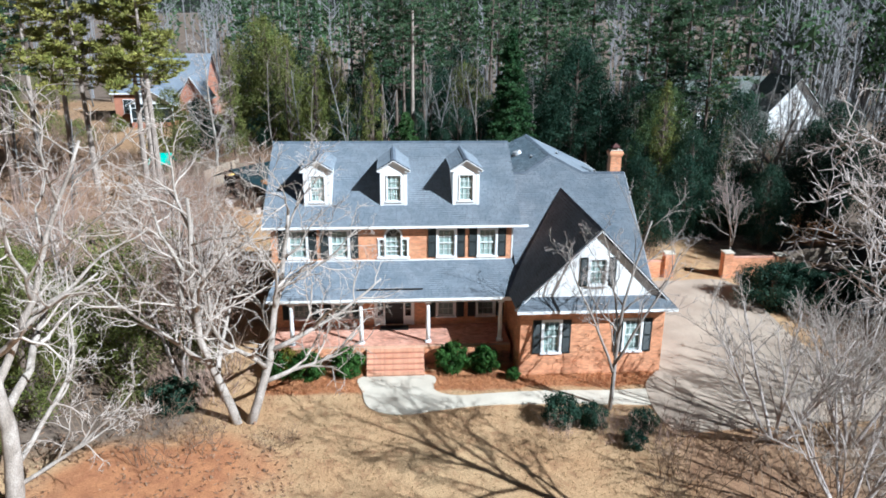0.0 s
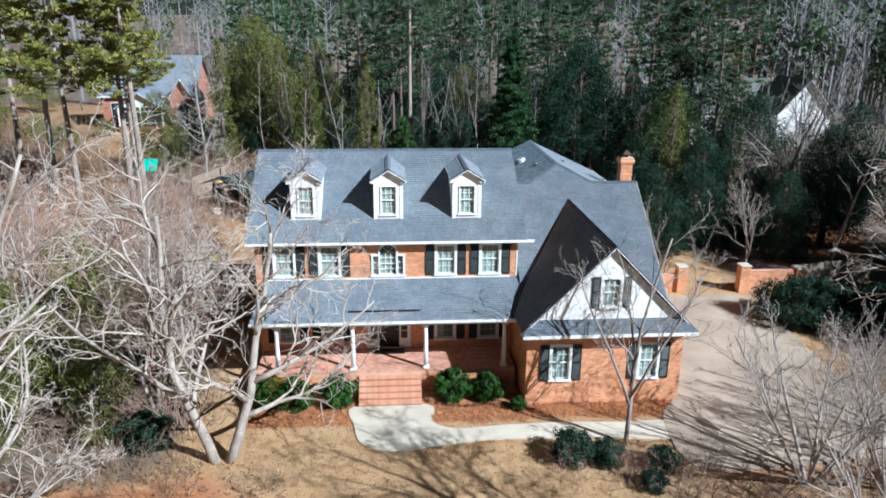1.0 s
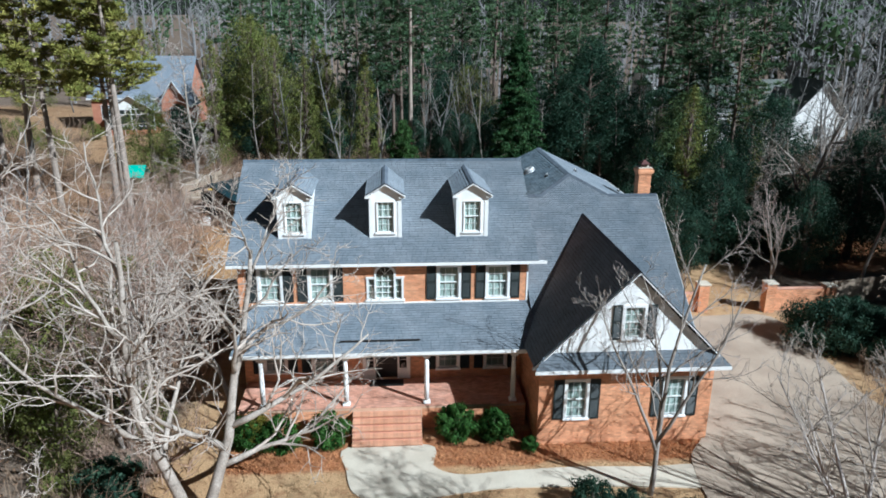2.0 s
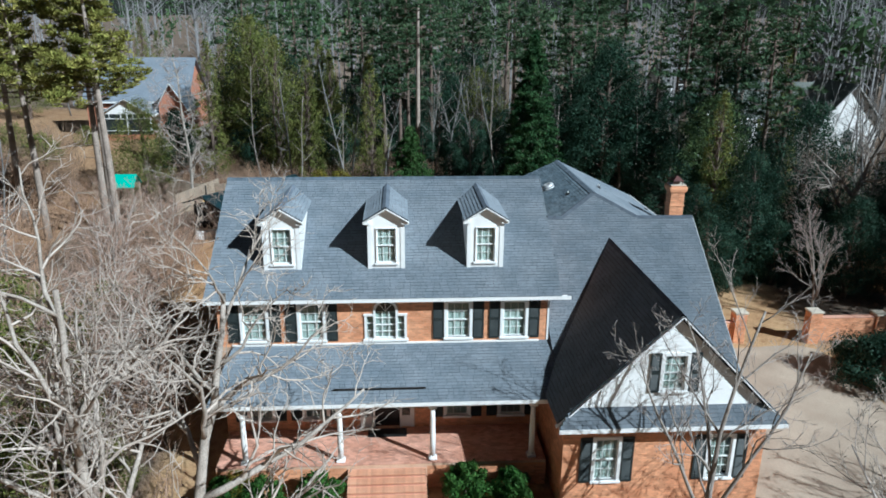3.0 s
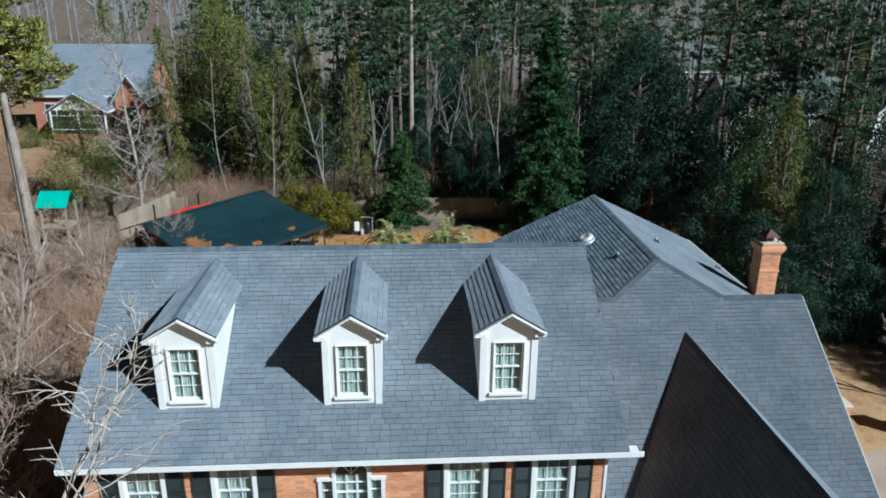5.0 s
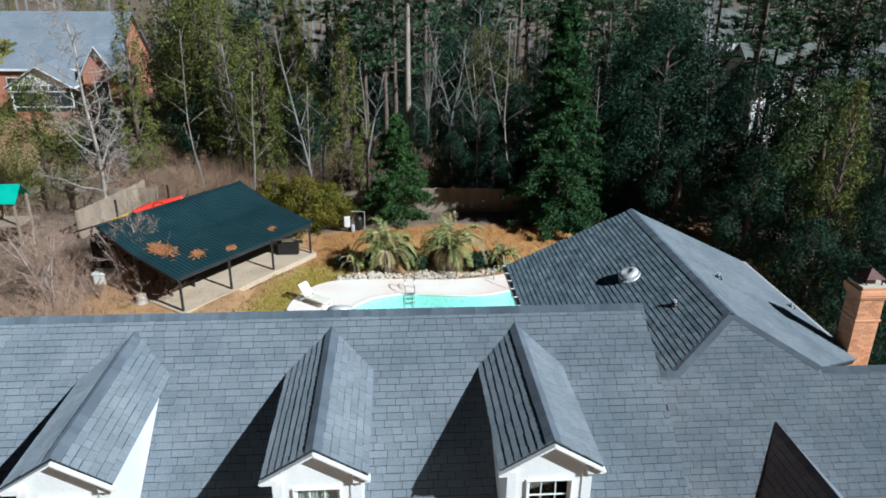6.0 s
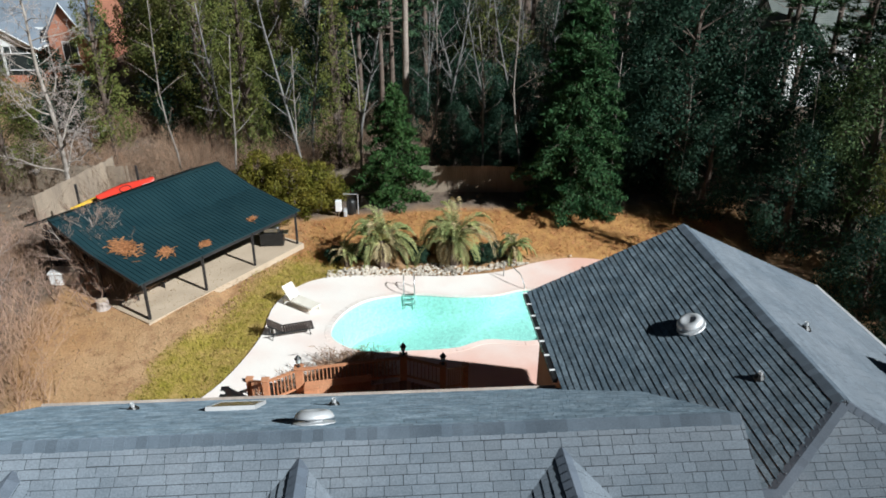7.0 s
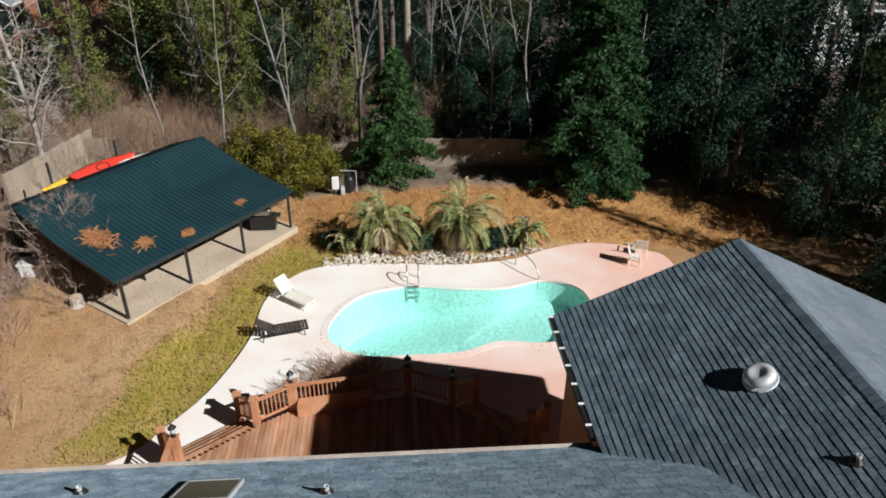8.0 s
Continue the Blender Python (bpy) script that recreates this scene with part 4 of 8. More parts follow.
def column(x, y=34.58):
    c = Build().lathe(x, y, [(0.105, 1.21), (0.11, 1.9), (0.095, 2.8), (0.085, 3.15)], 14)
    col = part("column", c, WHITE, house, "white round porch column", smooth=True)
    part("column_base", Build().soft(x - 0.16, x + 0.16, y - 0.16, y + 0.16, 1.08, 1.16, 0.012).lathe(x, y, [(0.135, 1.16), (0.14, 1.185), (0.115, 1.21)], 14), WHITE, col)
    part("capital", Build().lathe(x, y, [(0.085, 3.15), (0.115, 3.18), (0.12, 3.21)], 14).soft(x - 0.15, x + 0.15, y - 0.15, y + 0.15, 3.21, 3.3, 0.012), WHITE, col)


for x in (-7.72, -4.27, -0.9, 2.78):
    column(x)
porch = part("porch_floor", Build().box(PX0 + 0.1, PX1, 34.32, FRONT - 0.0, -0.4, 1.05), MORTAR, house, "red brick porch floor")
pv = Build()
y = 34.30
row = 0
while y < FRONT - 0.05:
    x = PX0 + 0.1 - (0.1 if row % 2 else 0)
    while x < PX1 - 0.1:
        pv.box(max(x, PX0 + 0.1), min(x + 0.2, PX1), y, y + 0.092, 1.045, 1.075)
        x += 0.212
    y += 0.104
    row += 1
part("pavers", pv, BRICKRED, porch, kind="stuff")
brick_face(porch, lambda a, z, d: (a, 34.32 - d, z), PX0 + 0.1, -4.05, 0.0, 1.0)
brick_face(porch, lambda a, z, d: (a, 34.32 - d, z), -1.1, PX1, 0.0, 1.0)
steps = part("front_steps", Build().box(-4.0, -1.15, 33.0, 34.31, -0.4, 0.0), BRICKRED, house, "red brick front steps")
RISERS, TREAD = 6, 0.265
for i in range(RISERS):
    y0, z1 = 32.92 + TREAD * (i), 1.075 * (i + 1) / RISERS
    if i == RISERS - 1:
        continue
    part("step_core", Build().box(-4.0, -1.15, y0 + 0.012, 34.31, -0.1 if i == 0 else 1.075 * i / RISERS, z1 - 0.012), BRICKRED, steps)
    t = Build()
    x = -4.0
    while x < -1.16:
        t.soft(x, min(x + 0.1, -1.15), y0 - 0.055, y0 + TREAD + 0.02, z1 - 0.06, z1, 0.006)
        x += 0.104
    part("step_brick", t, TREADBRICK, steps, kind="stuff")


# right wing and garage gable
GX, GY, GZ, GE = 7.06, 32.47, 7.60, 3.70
GHALF = GZ - GE
WR_Y, WR_Z = 41.96, 8.285
g_left, g_right = GX - GHALF, GX + GHALF
GF = 32.75
gar = Build()
gholes = [(4.62, 5.46, 1.22, 2.86), (8.66, 9.50, 1.22, 2.86)]
panel(gar, 3.5, 10.62, -0.5, 3.9, GF, GF + 0.25, gholes)
gar.box(3.5, 3.75, GF + 0.25, FRONT, -0.5, 3.9)
gar.box(10.37, 10.62, GF + 0.25, 42.2, -0.5, 3.9)
gwall = part("wall", gar, MORTAR, house, "orange brick garage walls")
brick_face(gwall, lambda a, z, d: (a, GF - d, z), 3.5, 10.62, 0.0, 3.55, [(4.53, 5.55, 1.13, 2.95), (8.57, 9.59, 1.13, 2.95)], 300)
brick_face(gwall, lambda a, z, d: (3.5 - d, FRONT - a, z), 0.0, FRONT - GF, 0.0, 3.55)
brick_face(gwall, lambda a, z, d: (10.62 + d, GF + a, z), 0.0, 8.0, 0.0, 3.55)
for a, b in ((4.62, 5.46), (8.66, 9.50)):
    window_unit(house, a, b, 1.22, 2.86, GF, shutters=0.42)
gb = Build()
gy = 32.60
panel(gb, GX - 0.42, GX + 0.42, 4.2, 6.3, gy, gy + 0.15, [(GX - 0.40, GX + 0.40, 4.78, 6.08)])
for s in (-1, 1):
    p = [(GX + s * 0.42, 4.2), (GX + s * (GZ - 0.15 - 4.2), 4.2), (GX + s * 0.42, GZ - 0.15 - 0.42)]
    v = [(x, gy, z) for x, z in p] + [(x, gy + 0.15, z) for x, z in p]
    gb.add(v, [(0, 1, 2) if s > 0 else (0, 2, 1), (3, 5, 4) if s > 0 else (3, 4, 5), (0, 3, 4, 1), (1, 4, 5, 2)])
gb.add([(GX - 0.42, gy, 6.3), (GX + 0.42, gy, 6.3), (GX + 0.42, gy, GZ - 0.57), (GX, gy, GZ - 0.15), (GX - 0.42, gy, GZ - 0.57)], [(0, 1, 2, 3, 4)])
gable = part("gable_wall", gb, SIDING, house, "white clapboard gable wall over the garage")
lap = Build()
z = 4.2
while z < GZ - 0.35:
    w = GZ - 0.2 - z
    for xa, xb in ((GX - w, GX - 0.5), (GX + 0.5, GX + w)) if 4.62 < z < 6.16 else ((GX - w, GX + w),):
        if xb - xa > 0.05:
            lap.add([(xa, gy - 0.022, z), (xb, gy - 0.022, z), (xb, gy - 0.004, z + 0.14), (xa, gy - 0.004, z + 0.14), (xa, gy, z), (xb, gy, z)], [(0, 1, 2, 3), (4, 5, 1, 0)])
    z += 0.14
part("clapboard", lap, SIDING, gable, kind="stuff")
window_unit(house, GX - 0.40, GX + 0.40, 4.78, 6.08, gy - 0.01, shutters=0.36)
# Dark sheet standing in for shade behind the gable window.
part("room_shade_sheet", Build().box(GX - 1.2, GX + 1.2, gy + 1.2, gy + 1.22, 4.3, 6.3), ROOMSHADE, house)
# pent roof under the gable
PTY = 32.05
pent = math.hypot(gy - PTY, 0.52)
roof_plane(house, (g_left + 0.0, PTY, GE + 0.0), (1, 0, 0), (0, gy - PTY, 0.52), [(0, 0), (2 * GHALF, 0), (2 * GHALF - 0.52, pent), (0.52, pent)], 50, thick=0.1, label="grey shingle pent roof")
part("fascia", Build().box(g_left, g_right, PTY - 0.03, PTY + 0.02, GE - 0.15, GE - 0.005), WHITE, house)
part("soffit", Build().box(g_left + 0.05, g_right - 0.05, PTY + 0.02, GF - 0.012, GE - 0.13, GE - 0.09), WHITE, house)
# gable slopes run back to the wing's front slope
WP = PITCH
back_e, back_r = WR_Y - (WR_Z - GE) / WP, WR_Y - (WR_Z - GZ) / WP
gsl = GHALF * math.sqrt(2)
roof_plane(house, (g_left, GY, GE), (0, -1, 0), (1, 0, 1), [(-(back_r - GY) - 0.2, gsl), (-(back_e - GY) - 0.2, 0), (0, 0), (0, gsl)], 51, label="grey shingle slope over the garage", lift=0.005)
roof_plane(house, (g_right, GY, GE), (0, 1, 0), (-1, 0, 1), [(0, 0), (back_e - GY + 0.2, 0), (back_r - GY + 0.2, gsl), (0, gsl)], 52, label="grey shingle slope over the garage")
ridge_caps(house, (GX, GY, GZ), (GX, back_r, GZ), (-1, 0, -1), (1, 0, -1))
for s in (-1, 1):
    part("rake_board", Build().beam((GX + s * (GHALF + 0.03), GY - 0.02, GE - 0.12), (GX, GY - 0.02, GZ - 0.09), 0.04, 0.2, (0, 1, 0)), WHITE, house, "white gable rake board")
    part("rake_soffit", Build().beam((GX + s * (GHALF - 0.1), (GY + gy) / 2, GE - 0.06), (GX, (GY + gy) / 2, GZ - 0.17), gy - GY - 0.06, 0.02, (s * 0.7, 0, 0.7)), WHITE, house)
# wing front and back slopes
wsl = math.hypot(WR_Y - 34.2, (WR_Y - 34.2) * WP)
wz0 = WR_Z - (WR_Y - 34.2) * WP
roof_plane(house, (3.75, 34.2, wz0), (1, 0, 0), (0, 1, WP), [(0, 0.8), (7.0, 0.8), (7.33, wsl), (0, wsl)], 53, label="grey shingle roof slope of the right wing")
roof_plane(house, (11.08, WR_Y + 3.0, WR_Z - 3.0 * WP), (-1, 0, 0), (0, -1, WP), [(0, 0), (7.33, 0), (7.33, 3 * math.hypot(1, WP)), (0, 3 * math.hypot(1, WP))], 54, label="grey shingle rear slope of the right wing")
ridge_caps(house, (4.1, WR_Y, WR_Z), (5.2, WR_Y, WR_Z), DF, DB)
ridge_caps(house, (8.55, WR_Y, WR_Z), (11.08, WR_Y, WR_Z), DF, DB)
part("rake_board", Build().beam((10.76, 34.9, WR_Z - (WR_Y - 34.9) * WP - 0.1), (11.09, WR_Y, WR_Z - 0.1), 0.03, 0.18), GREYTRIM, house)
wg = Build().add([(10.62, 35.0, 3.7), (10.62, 44.4, 3.7), (10.62, 44.4, 6.4), (10.62, WR_Y, WR_Z - 0.2)], [(0, 1, 2, 3)])
part("wing_gable", wg, BRICK, house, "orange brick gable of the right wing")
# rear wing: ridge along y, hipped towards the front
RX, RZ, RE, RHALF = 6.86, 9.10, 7.09, 4.24
hip_y = WR_Y + (RZ - WR_Z) / WP
rsl, yb = math.hypot(RHALF, RZ - RE), 51.0
rp = (RZ - RE) / RHALF
hip_x = (RZ - WR_Z) / rp
low_y = WR_Y
# Same shade-darkened shingles here; the mottling on them is wear.
roof_rl = roof_plane(house, (RX - RHALF, yb, RE), (0, -1, 0), (RHALF, 0, RZ - RE), [(0, 0), (yb - low_y, 0), (yb - low_y, rsl * (1 - hip_x / RHALF)), (yb - hip_y, rsl), (0, rsl)], 60, label="blue-grey shingle slope of the rear wing, lichen spots over a shade-darkened tone", lift=0.016, cover=SHINGLE_SHADED_WORN)
roof_plane(house, (RX + RHALF, low_y, RE), (0, 1, 0), (-RHALF, 0, RZ - RE),
                     [(2.25, 0), (yb - low_y, 0), (yb - low_y, rsl), (hip_y - low_y, rsl), (0, rsl * (1 - hip_x / RHALF))], 61, label="grey shingle slope of the rear wing")
roof_plane(house, (RX - hip_x, WR_Y, WR_Z), (1, 0, 0), (0, 1, WP), [(0, 0), (2 * hip_x, 0), (hip_x, (hip_y - WR_Y) * math.hypot(1, WP))], 62, label="grey shingle hip of the rear wing")
ridge_caps(roof_rl, (RX, hip_y, RZ), (RX, yb, RZ), (-RHALF, 0, RE - RZ), (RHALF, 0, RE - RZ), half=0.19, single_caps=True)
ridge_caps(house, (RX - hip_x, WR_Y, WR_Z), (RX, hip_y, RZ), (-0.8, 0.6, -0.45), (0.8, -0.6, -0.45), half=0.15)
ridge_caps(house, (RX + hip_x, WR_Y, WR_Z), (RX, hip_y, RZ), (-0.8, -0.6, -0.45), (0.8, 0.6, -0.45), half=0.15)
part("gutter", Build().box(RX - RHALF - 0.12, RX - RHALF, 46.9, yb, RE - 0.13, RE - 0.01), BLACKIRON, house, "dark gutter of the rear wing")
for i in range(7):
    y = 47.2 + 0.62 * i
    part("gutter_strap", Build().box(RX - RHALF - 0.14, RX - RHALF + 0.03, y, y + 0.05, RE - 0.005, RE + 0.012), WHITE, house)
part("gutter", Build().box(RX + RHALF, RX + RHALF + 0.12, 45.3, yb, RE - 0.13, RE - 0.02), GREYTRIM, house, "grey gutter of the rear wing")
for y_ in (yb - 0.03,):
    for s in (-1, 1):
        part("rake_board", Build().beam((RX + s * RHALF, y_ + 0.04, RE - 0.1), (RX, y_ + 0.04, RZ - 0.1), 0.03, 0.17, (0, 1, 0)), WHITE, house)


def chimney(cx, cy, top):
    w, v = 0.33, 0.30
    core = part("chimney", Build().box(cx - w, cx + w, cy - v, cy + v, -0.3, top), MORTAR, house, "orange brick chimney with corbelled top")
    for place, half in ((lambda a, z, d: (cx + a, cy - v - d, z), w), (lambda a, z, d: (cx - a, cy + v + d, z), w), (lambda a, z, d: (cx - w - d, cy - a, z), v), (lambda a, z, d: (cx + w + d, cy + a, z), v)):
        brick_face(core, place, -half, half, 4.0, top - 0.02)
    cap = Build()
    for i, (g, h) in enumerate(((0.04, 0.07), (0.08, 0.07), (0.10, 0.14), (0.05, 0.07))):
        z0 = top - 0.36 + sum(q[1] for q in ((0.04, 0.07), (0.08, 0.07), (0.10, 0.14), (0.05, 0.07))[:i])
        cap.soft(cx - w - g, cx + w + g, cy - v - g, cy + v + g, z0, z0 + h, 0.01)
    part("corbel", cap, BRICK, core)
    part("band", Build().soft(cx - w - 0.035, cx + w + 0.035, cy - v - 0.035, cy + v + 0.035, top - 1.02, top - 0.95, 0.01), BRICK, core)
    part("crown", Build().slab([(cx - w - 0.04, cy - v - 0.04, top - 0.005), (cx + w + 0.04, cy - v - 0.04, top - 0.005), (cx + w + 0.04, cy + v + 0.04, top - 0.005), (cx - w - 0.04, cy + v + 0.04, top - 0.005)], (0, 0, 0.03)), CONCRETE, core, "weathered mortar crown")
    hood = part("chimney_hood", Build().add([(cx - 0.27, cy - 0.27, top + 0.2), (cx + 0.27, cy - 0.27, top + 0.2), (cx + 0.27, cy + 0.27, top + 0.2), (cx - 0.27, cy + 0.27, top + 0.2), (cx, cy, top + 0.44)], [(0, 1, 4), (1, 2, 4), (2, 3, 4), (3, 0, 4), (3, 2, 1, 0)]), RUSTMETAL, core, "dark maroon metal pyramid hood")
    for sx in (-0.21, 0.21):
        for sy in (-0.21, 0.21):
            part("hood_leg", Build().box(cx + sx - 0.015, cx + sx + 0.015, cy + sy - 0.015, cy + sy + 0.015, top + 0.02, top + 0.22), RUSTMETAL, hood)
    part("flue", Build().lathe(cx, cy, [(0.15, top), (0.15, top + 0.15), (0.12, top + 0.15), (0.12, top + 0.02)], 12), BARKDARK, core, "sooty clay flue")


chimney(11.36, 44.8, 9.08)


def mushroom_vent(x, y, z, r, tip):
    """A round vent that stands square to its roof slope; tip is the slope's turn about x and y."""
    v = thing("roof_vent", (0, 0, 0), "round galvanised mushroom vent on the shingle roof", "roof vent", "roof vents")
    part("collar", Build().lathe(0, 0, [(r * 0.62, -0.1), (r * 0.62, 0.06), (r * 0.7, 0.09)], 18), GALV, v, smooth=True)
    part("hood", Build().lathe(0, 0, [(r * 0.7, 0.07), (r * 1.34, 0.07), (r * 1.38, 0.085), (r * 1.3, 0.13), (r * 1.1, 0.175), (r * 0.9, 0.195), (r * 0.66, 0.19), (r * 0.45, 0.165), (r * 0.1, 0.155)], 22), GALV, v, smooth=True)
    part("base_plate", Build().lathe(0, 0, [(r * 1.5, -0.02), (r * 1.45, 0.006), (r * 0.66, 0.02)], 18), GALV, v)
    v.matrix_basis = pose(x, y, z, *tip, 0)


def pipe_vent(x, y, z, h=0.17):
    v = thing("vent_pipe", (x, y, z), "small grey plumbing vent pipe on the shingle roof", "vent pipe", "vent pipes")
    part("pipe", Build().lathe(x, y, [(0.045, z - 0.1), (0.045, z + h), (0.036, z + h), (0.034, z + h - 0.05)], 10), GALV, v)
    part("boot", Build().lathe(x, y, [(0.13, z - 0.03), (0.12, z + 0.02), (0.06, z + 0.09), (0.05, z + 0.09)], 10), BLACKIRON, v)


rear_left = lambda x: RZ - (RX - x) * rp
mushroom_vent(5.52, 46.75, rear_left(5.52) + 0.05, 0.22, (0, -25.4))
pipe_vent(6.0, 44.5, rear_left(6.0), 0.15)
pipe_vent(8.0, 46.4, RZ - (8.0 - RX) * rp, 0.18)
pipe_vent(10.75, 47.0, RZ - (10.75 - RX) * rp, 0.16)
main_back = lambda y: RIDGE_Z - (y - RIDGE_Y) * PITCH
mushroom_vent(-2.45, 42.5, main_back(42.5) + 0.02, 0.23, (-32.9, 0))
pipe_vent(-2.4, 45.0, main_back(45.0))
pipe_vent(-6.56, 45.6, main_back(45.6))


def skylight(x0, x1, y0, y1):
    s = thing("skylight", ((x0 + x1) / 2, (y0 + y1) / 2, main_back((y0 + y1) / 2)), "low flat skylight with pale frame on the rear roof", "skylight")
    q = lambda x, y, h: (x, y + h * 0.54, main_back(y) + h * 0.84)
    f = Build()
    for a, b, c, d in ((x0, x1, y0, y0 + 0.04), (x0, x1, y1 - 0.04, y1), (x0, x0 + 0.04, y0 + 0.04, y1 - 0.04), (x1 - 0.04, x1, y0 + 0.04, y1 - 0.04)):
        f.add([q(a, c, 0), q(b, c, 0), q(b, d, 0), q(a, d, 0), q(a, c, 0.09), q(b, c, 0.09), q(b, d, 0.09), q(a, d, 0.09)], [(4, 5, 6, 7), (0, 1, 5, 4), (1, 2, 6, 5), (2, 3, 7, 6), (3, 0, 4, 7)])
    part("frame", f, GREYTRIM, s, "pale grey metal frame")
    part("pane", Build().add([q(x0 + 0.035, y0 + 0.035, 0.082), q(x1 - 0.035, y0 + 0.035, 0.082), q(x1 - 0.035, y1 - 0.035, 0.082), q(x0 + 0.035, y1 - 0.035, 0.082)], [(0, 1, 2, 3)]), SMOKED, s, "smoked skylight pane")


SMOKED = mat("smoked_acrylic", (0.05, 0.06, 0.05), (0.075, 0.085, 0.068), 2, 20, 0.25, 0.02, 0.001, grain=0.08)
skylight(-4.85, -3.9, 44.75, 45.75)

# ---- back yard: pool, deck, pavilion, fences ----
def pool_set():
    deck_line = [(-9.9, 52.0), (-9.35, 54.2), (-7.9, 56.6), (-6.95, 59.6), (-6.75, 62.2), (-5.9, 64.0), (-4.4, 64.95), (-1.5, 65.0), (1.5, 64.75), (4.2, 65.1), (6.2, 66.0), (8.3, 66.4), (10.6, 65.6), (11.6, 63.5), (11.6, 52.0)]
    outer, inner = closed_curve(deck_line, 5), POOL_LINE
    b = bmesh.new()
    rings = []
    for ring in (outer, inner):
        vs = [b.verts.new((x, y, DECK_Z)) for x, y in ring]
        rings.append(vs)
        for i in range(len(vs)):
            b.edges.new((vs[i], vs[(i + 1) % len(vs)]))
    bmesh.ops.triangle_fill(b, edges=b.edges[:], use_beauty=True)
    for f in b.faces:
        f.normal_update()
        if f.normal.z < 0:
            f.normal_flip()
    low = {}
    for vs in rings:
        lo = [b.verts.new((v.co.x, v.co.y, DECK_Z - 0.2)) for v in vs]
        for i in range(len(vs)):
            j = (i + 1) % len(vs)
            b.faces.new((vs[i], lo[i], lo[j], vs[j]))
    me = bpy.data.meshes.new("pool_deck")
    b.to_mesh(me)
    b.free()
    me.materials.append(POOLDECK)
    tagged(new("pool_deck", me), "bleached pink concrete deck round the pool", "pool deck", kind="structure")
    pool = thing("swimming_pool", (1.5, 60.6, DECK_Z), "kidney-shaped swimming pool with bright turquoise water", "swimming pool")
    n = len(inner)
    cop = Build()
    c = Vector((1.5, 60.6))
    for i in range(n):
        p, q = Vector(inner[i]), Vector(inner[(i + 1) % n])
        t = (q - p).normalized()
        nor = Vector((t.y, -t.x))
        if nor.dot(p - c) < 0:
            nor = -nor
        g = 0.003
        a0, a1 = p + t * g, q - t * g
        cop.slab([(*(a0 - nor * 0.04), DECK_Z + 0.03), (*(a0 + nor * 0.24), DECK_Z + 0.012), (*(a1 + nor * 0.24), DECK_Z + 0.012), (*(a1 - nor * 0.04), DECK_Z + 0.03)][::-1 if (a1 - a0).cross(nor) > 0 else 1], (0, 0, -0.1))
    part("coping", cop, POOLDECK, pool, "pale coping stones", kind="stuff")
    basin = Build()
    floor_z = lambda x: -0.75 - 0.9 * smooth_step(4, -3, x)
    k = len(inner)
    basin.add([(x, y, DECK_Z - 0.02) for x, y in inner] + [(c.x + (x - c.x) * 0.97, c.y + (y - c.y) * 0.97, floor_z(x)) for x, y in inner], [((i + 1) % k, i, i + k, (i + 1) % k + k) for i in range(k)])
    basin.add([(c.x + (x - c.x) * 0.97, c.y + (y - c.y) * 0.97, floor_z(x)) for x, y in inner] + [(c.x, c.y, floor_z(c.x))], [(i, (i + 1) % k, k) for i in range(k)])
    part("basin", basin, PLASTER, pool, "pale plastered basin", smooth=False)
    water = Build()
    water.add([(x, y, DECK_Z - 0.1) for x, y in inner], [tuple(reversed(range(k)))])
    wm = bpy.data.materials.new("pool_water")
    wm.use_nodes = True
    nd, ln = wm.node_tree.nodes, wm.node_tree.links
    nd.remove(nd["Principled BSDF"])
    tr, gl, fr, mx = nd.new("ShaderNodeBsdfTransparent"), nd.new("ShaderNodeBsdfGlossy"), nd.new("ShaderNodeFresnel"), nd.new("ShaderNodeMixShader")
    tr.inputs[0].default_value = (0.62, 0.94, 0.90, 1)
    gl.inputs["Roughness"].default_value = 0.03
    fr.inputs[0].default_value = 1.33
    ns, bp = nd.new("ShaderNodeTexNoise"), nd.new("ShaderNodeBump")
    ns.inputs["Scale"].default_value, bp.inputs["Strength"].default_value, bp.inputs["Distance"].default_value = 3.0, 0.04, 0.02
    ln.new(ns.outputs[0], bp.inputs["Height"]), ln.new(bp.outputs[0], gl.inputs["Normal"]), ln.new(bp.outputs[0], fr.inputs["Normal"])
    ln.new(fr.outputs[0], mx.inputs[0]), ln.new(tr.outputs[0], mx.inputs[1]), ln.new(gl.outputs[0], mx.inputs[2]), ln.new(mx.outputs[0], nd["Material Output"].inputs[0])
    w = part("water", water, wm, pool, "clear turquoise water")
    w.visible_shadow = False
    # ladder and hand rail
    lad = thing("pool_ladder", (-0.5, 63.1, DECK_Z), "polished steel pool ladder at the far edge", "ladder")
    for x in (-0.75, -0.25):
        pts = [(x, 63.75, DECK_Z - 0.02), (x, 63.75, DECK_Z + 0.45), (x, 63.62, DECK_Z + 0.75), (x, 63.35, DECK_Z + 0.82), (x, 63.05, DECK_Z + 0.68), (x, 62.93, DECK_Z + 0.3), (x, 62.93, DECK_Z - 0.75)]
        part("rail", Build().tube(pts, 0.024, 8), STEEL, lad, smooth=True)
    for z in (0.02, -0.24, -0.5):
        part("rung", Build().soft(-0.75, -0.25, 62.88, 62.98, DECK_Z + z, DECK_Z + z + 0.03, 0.008), STEEL, lad)
    hr = thing("hand_rail", (4.4, 63.6, DECK_Z), "bent steel hand rail at the pool steps", "hand rail")
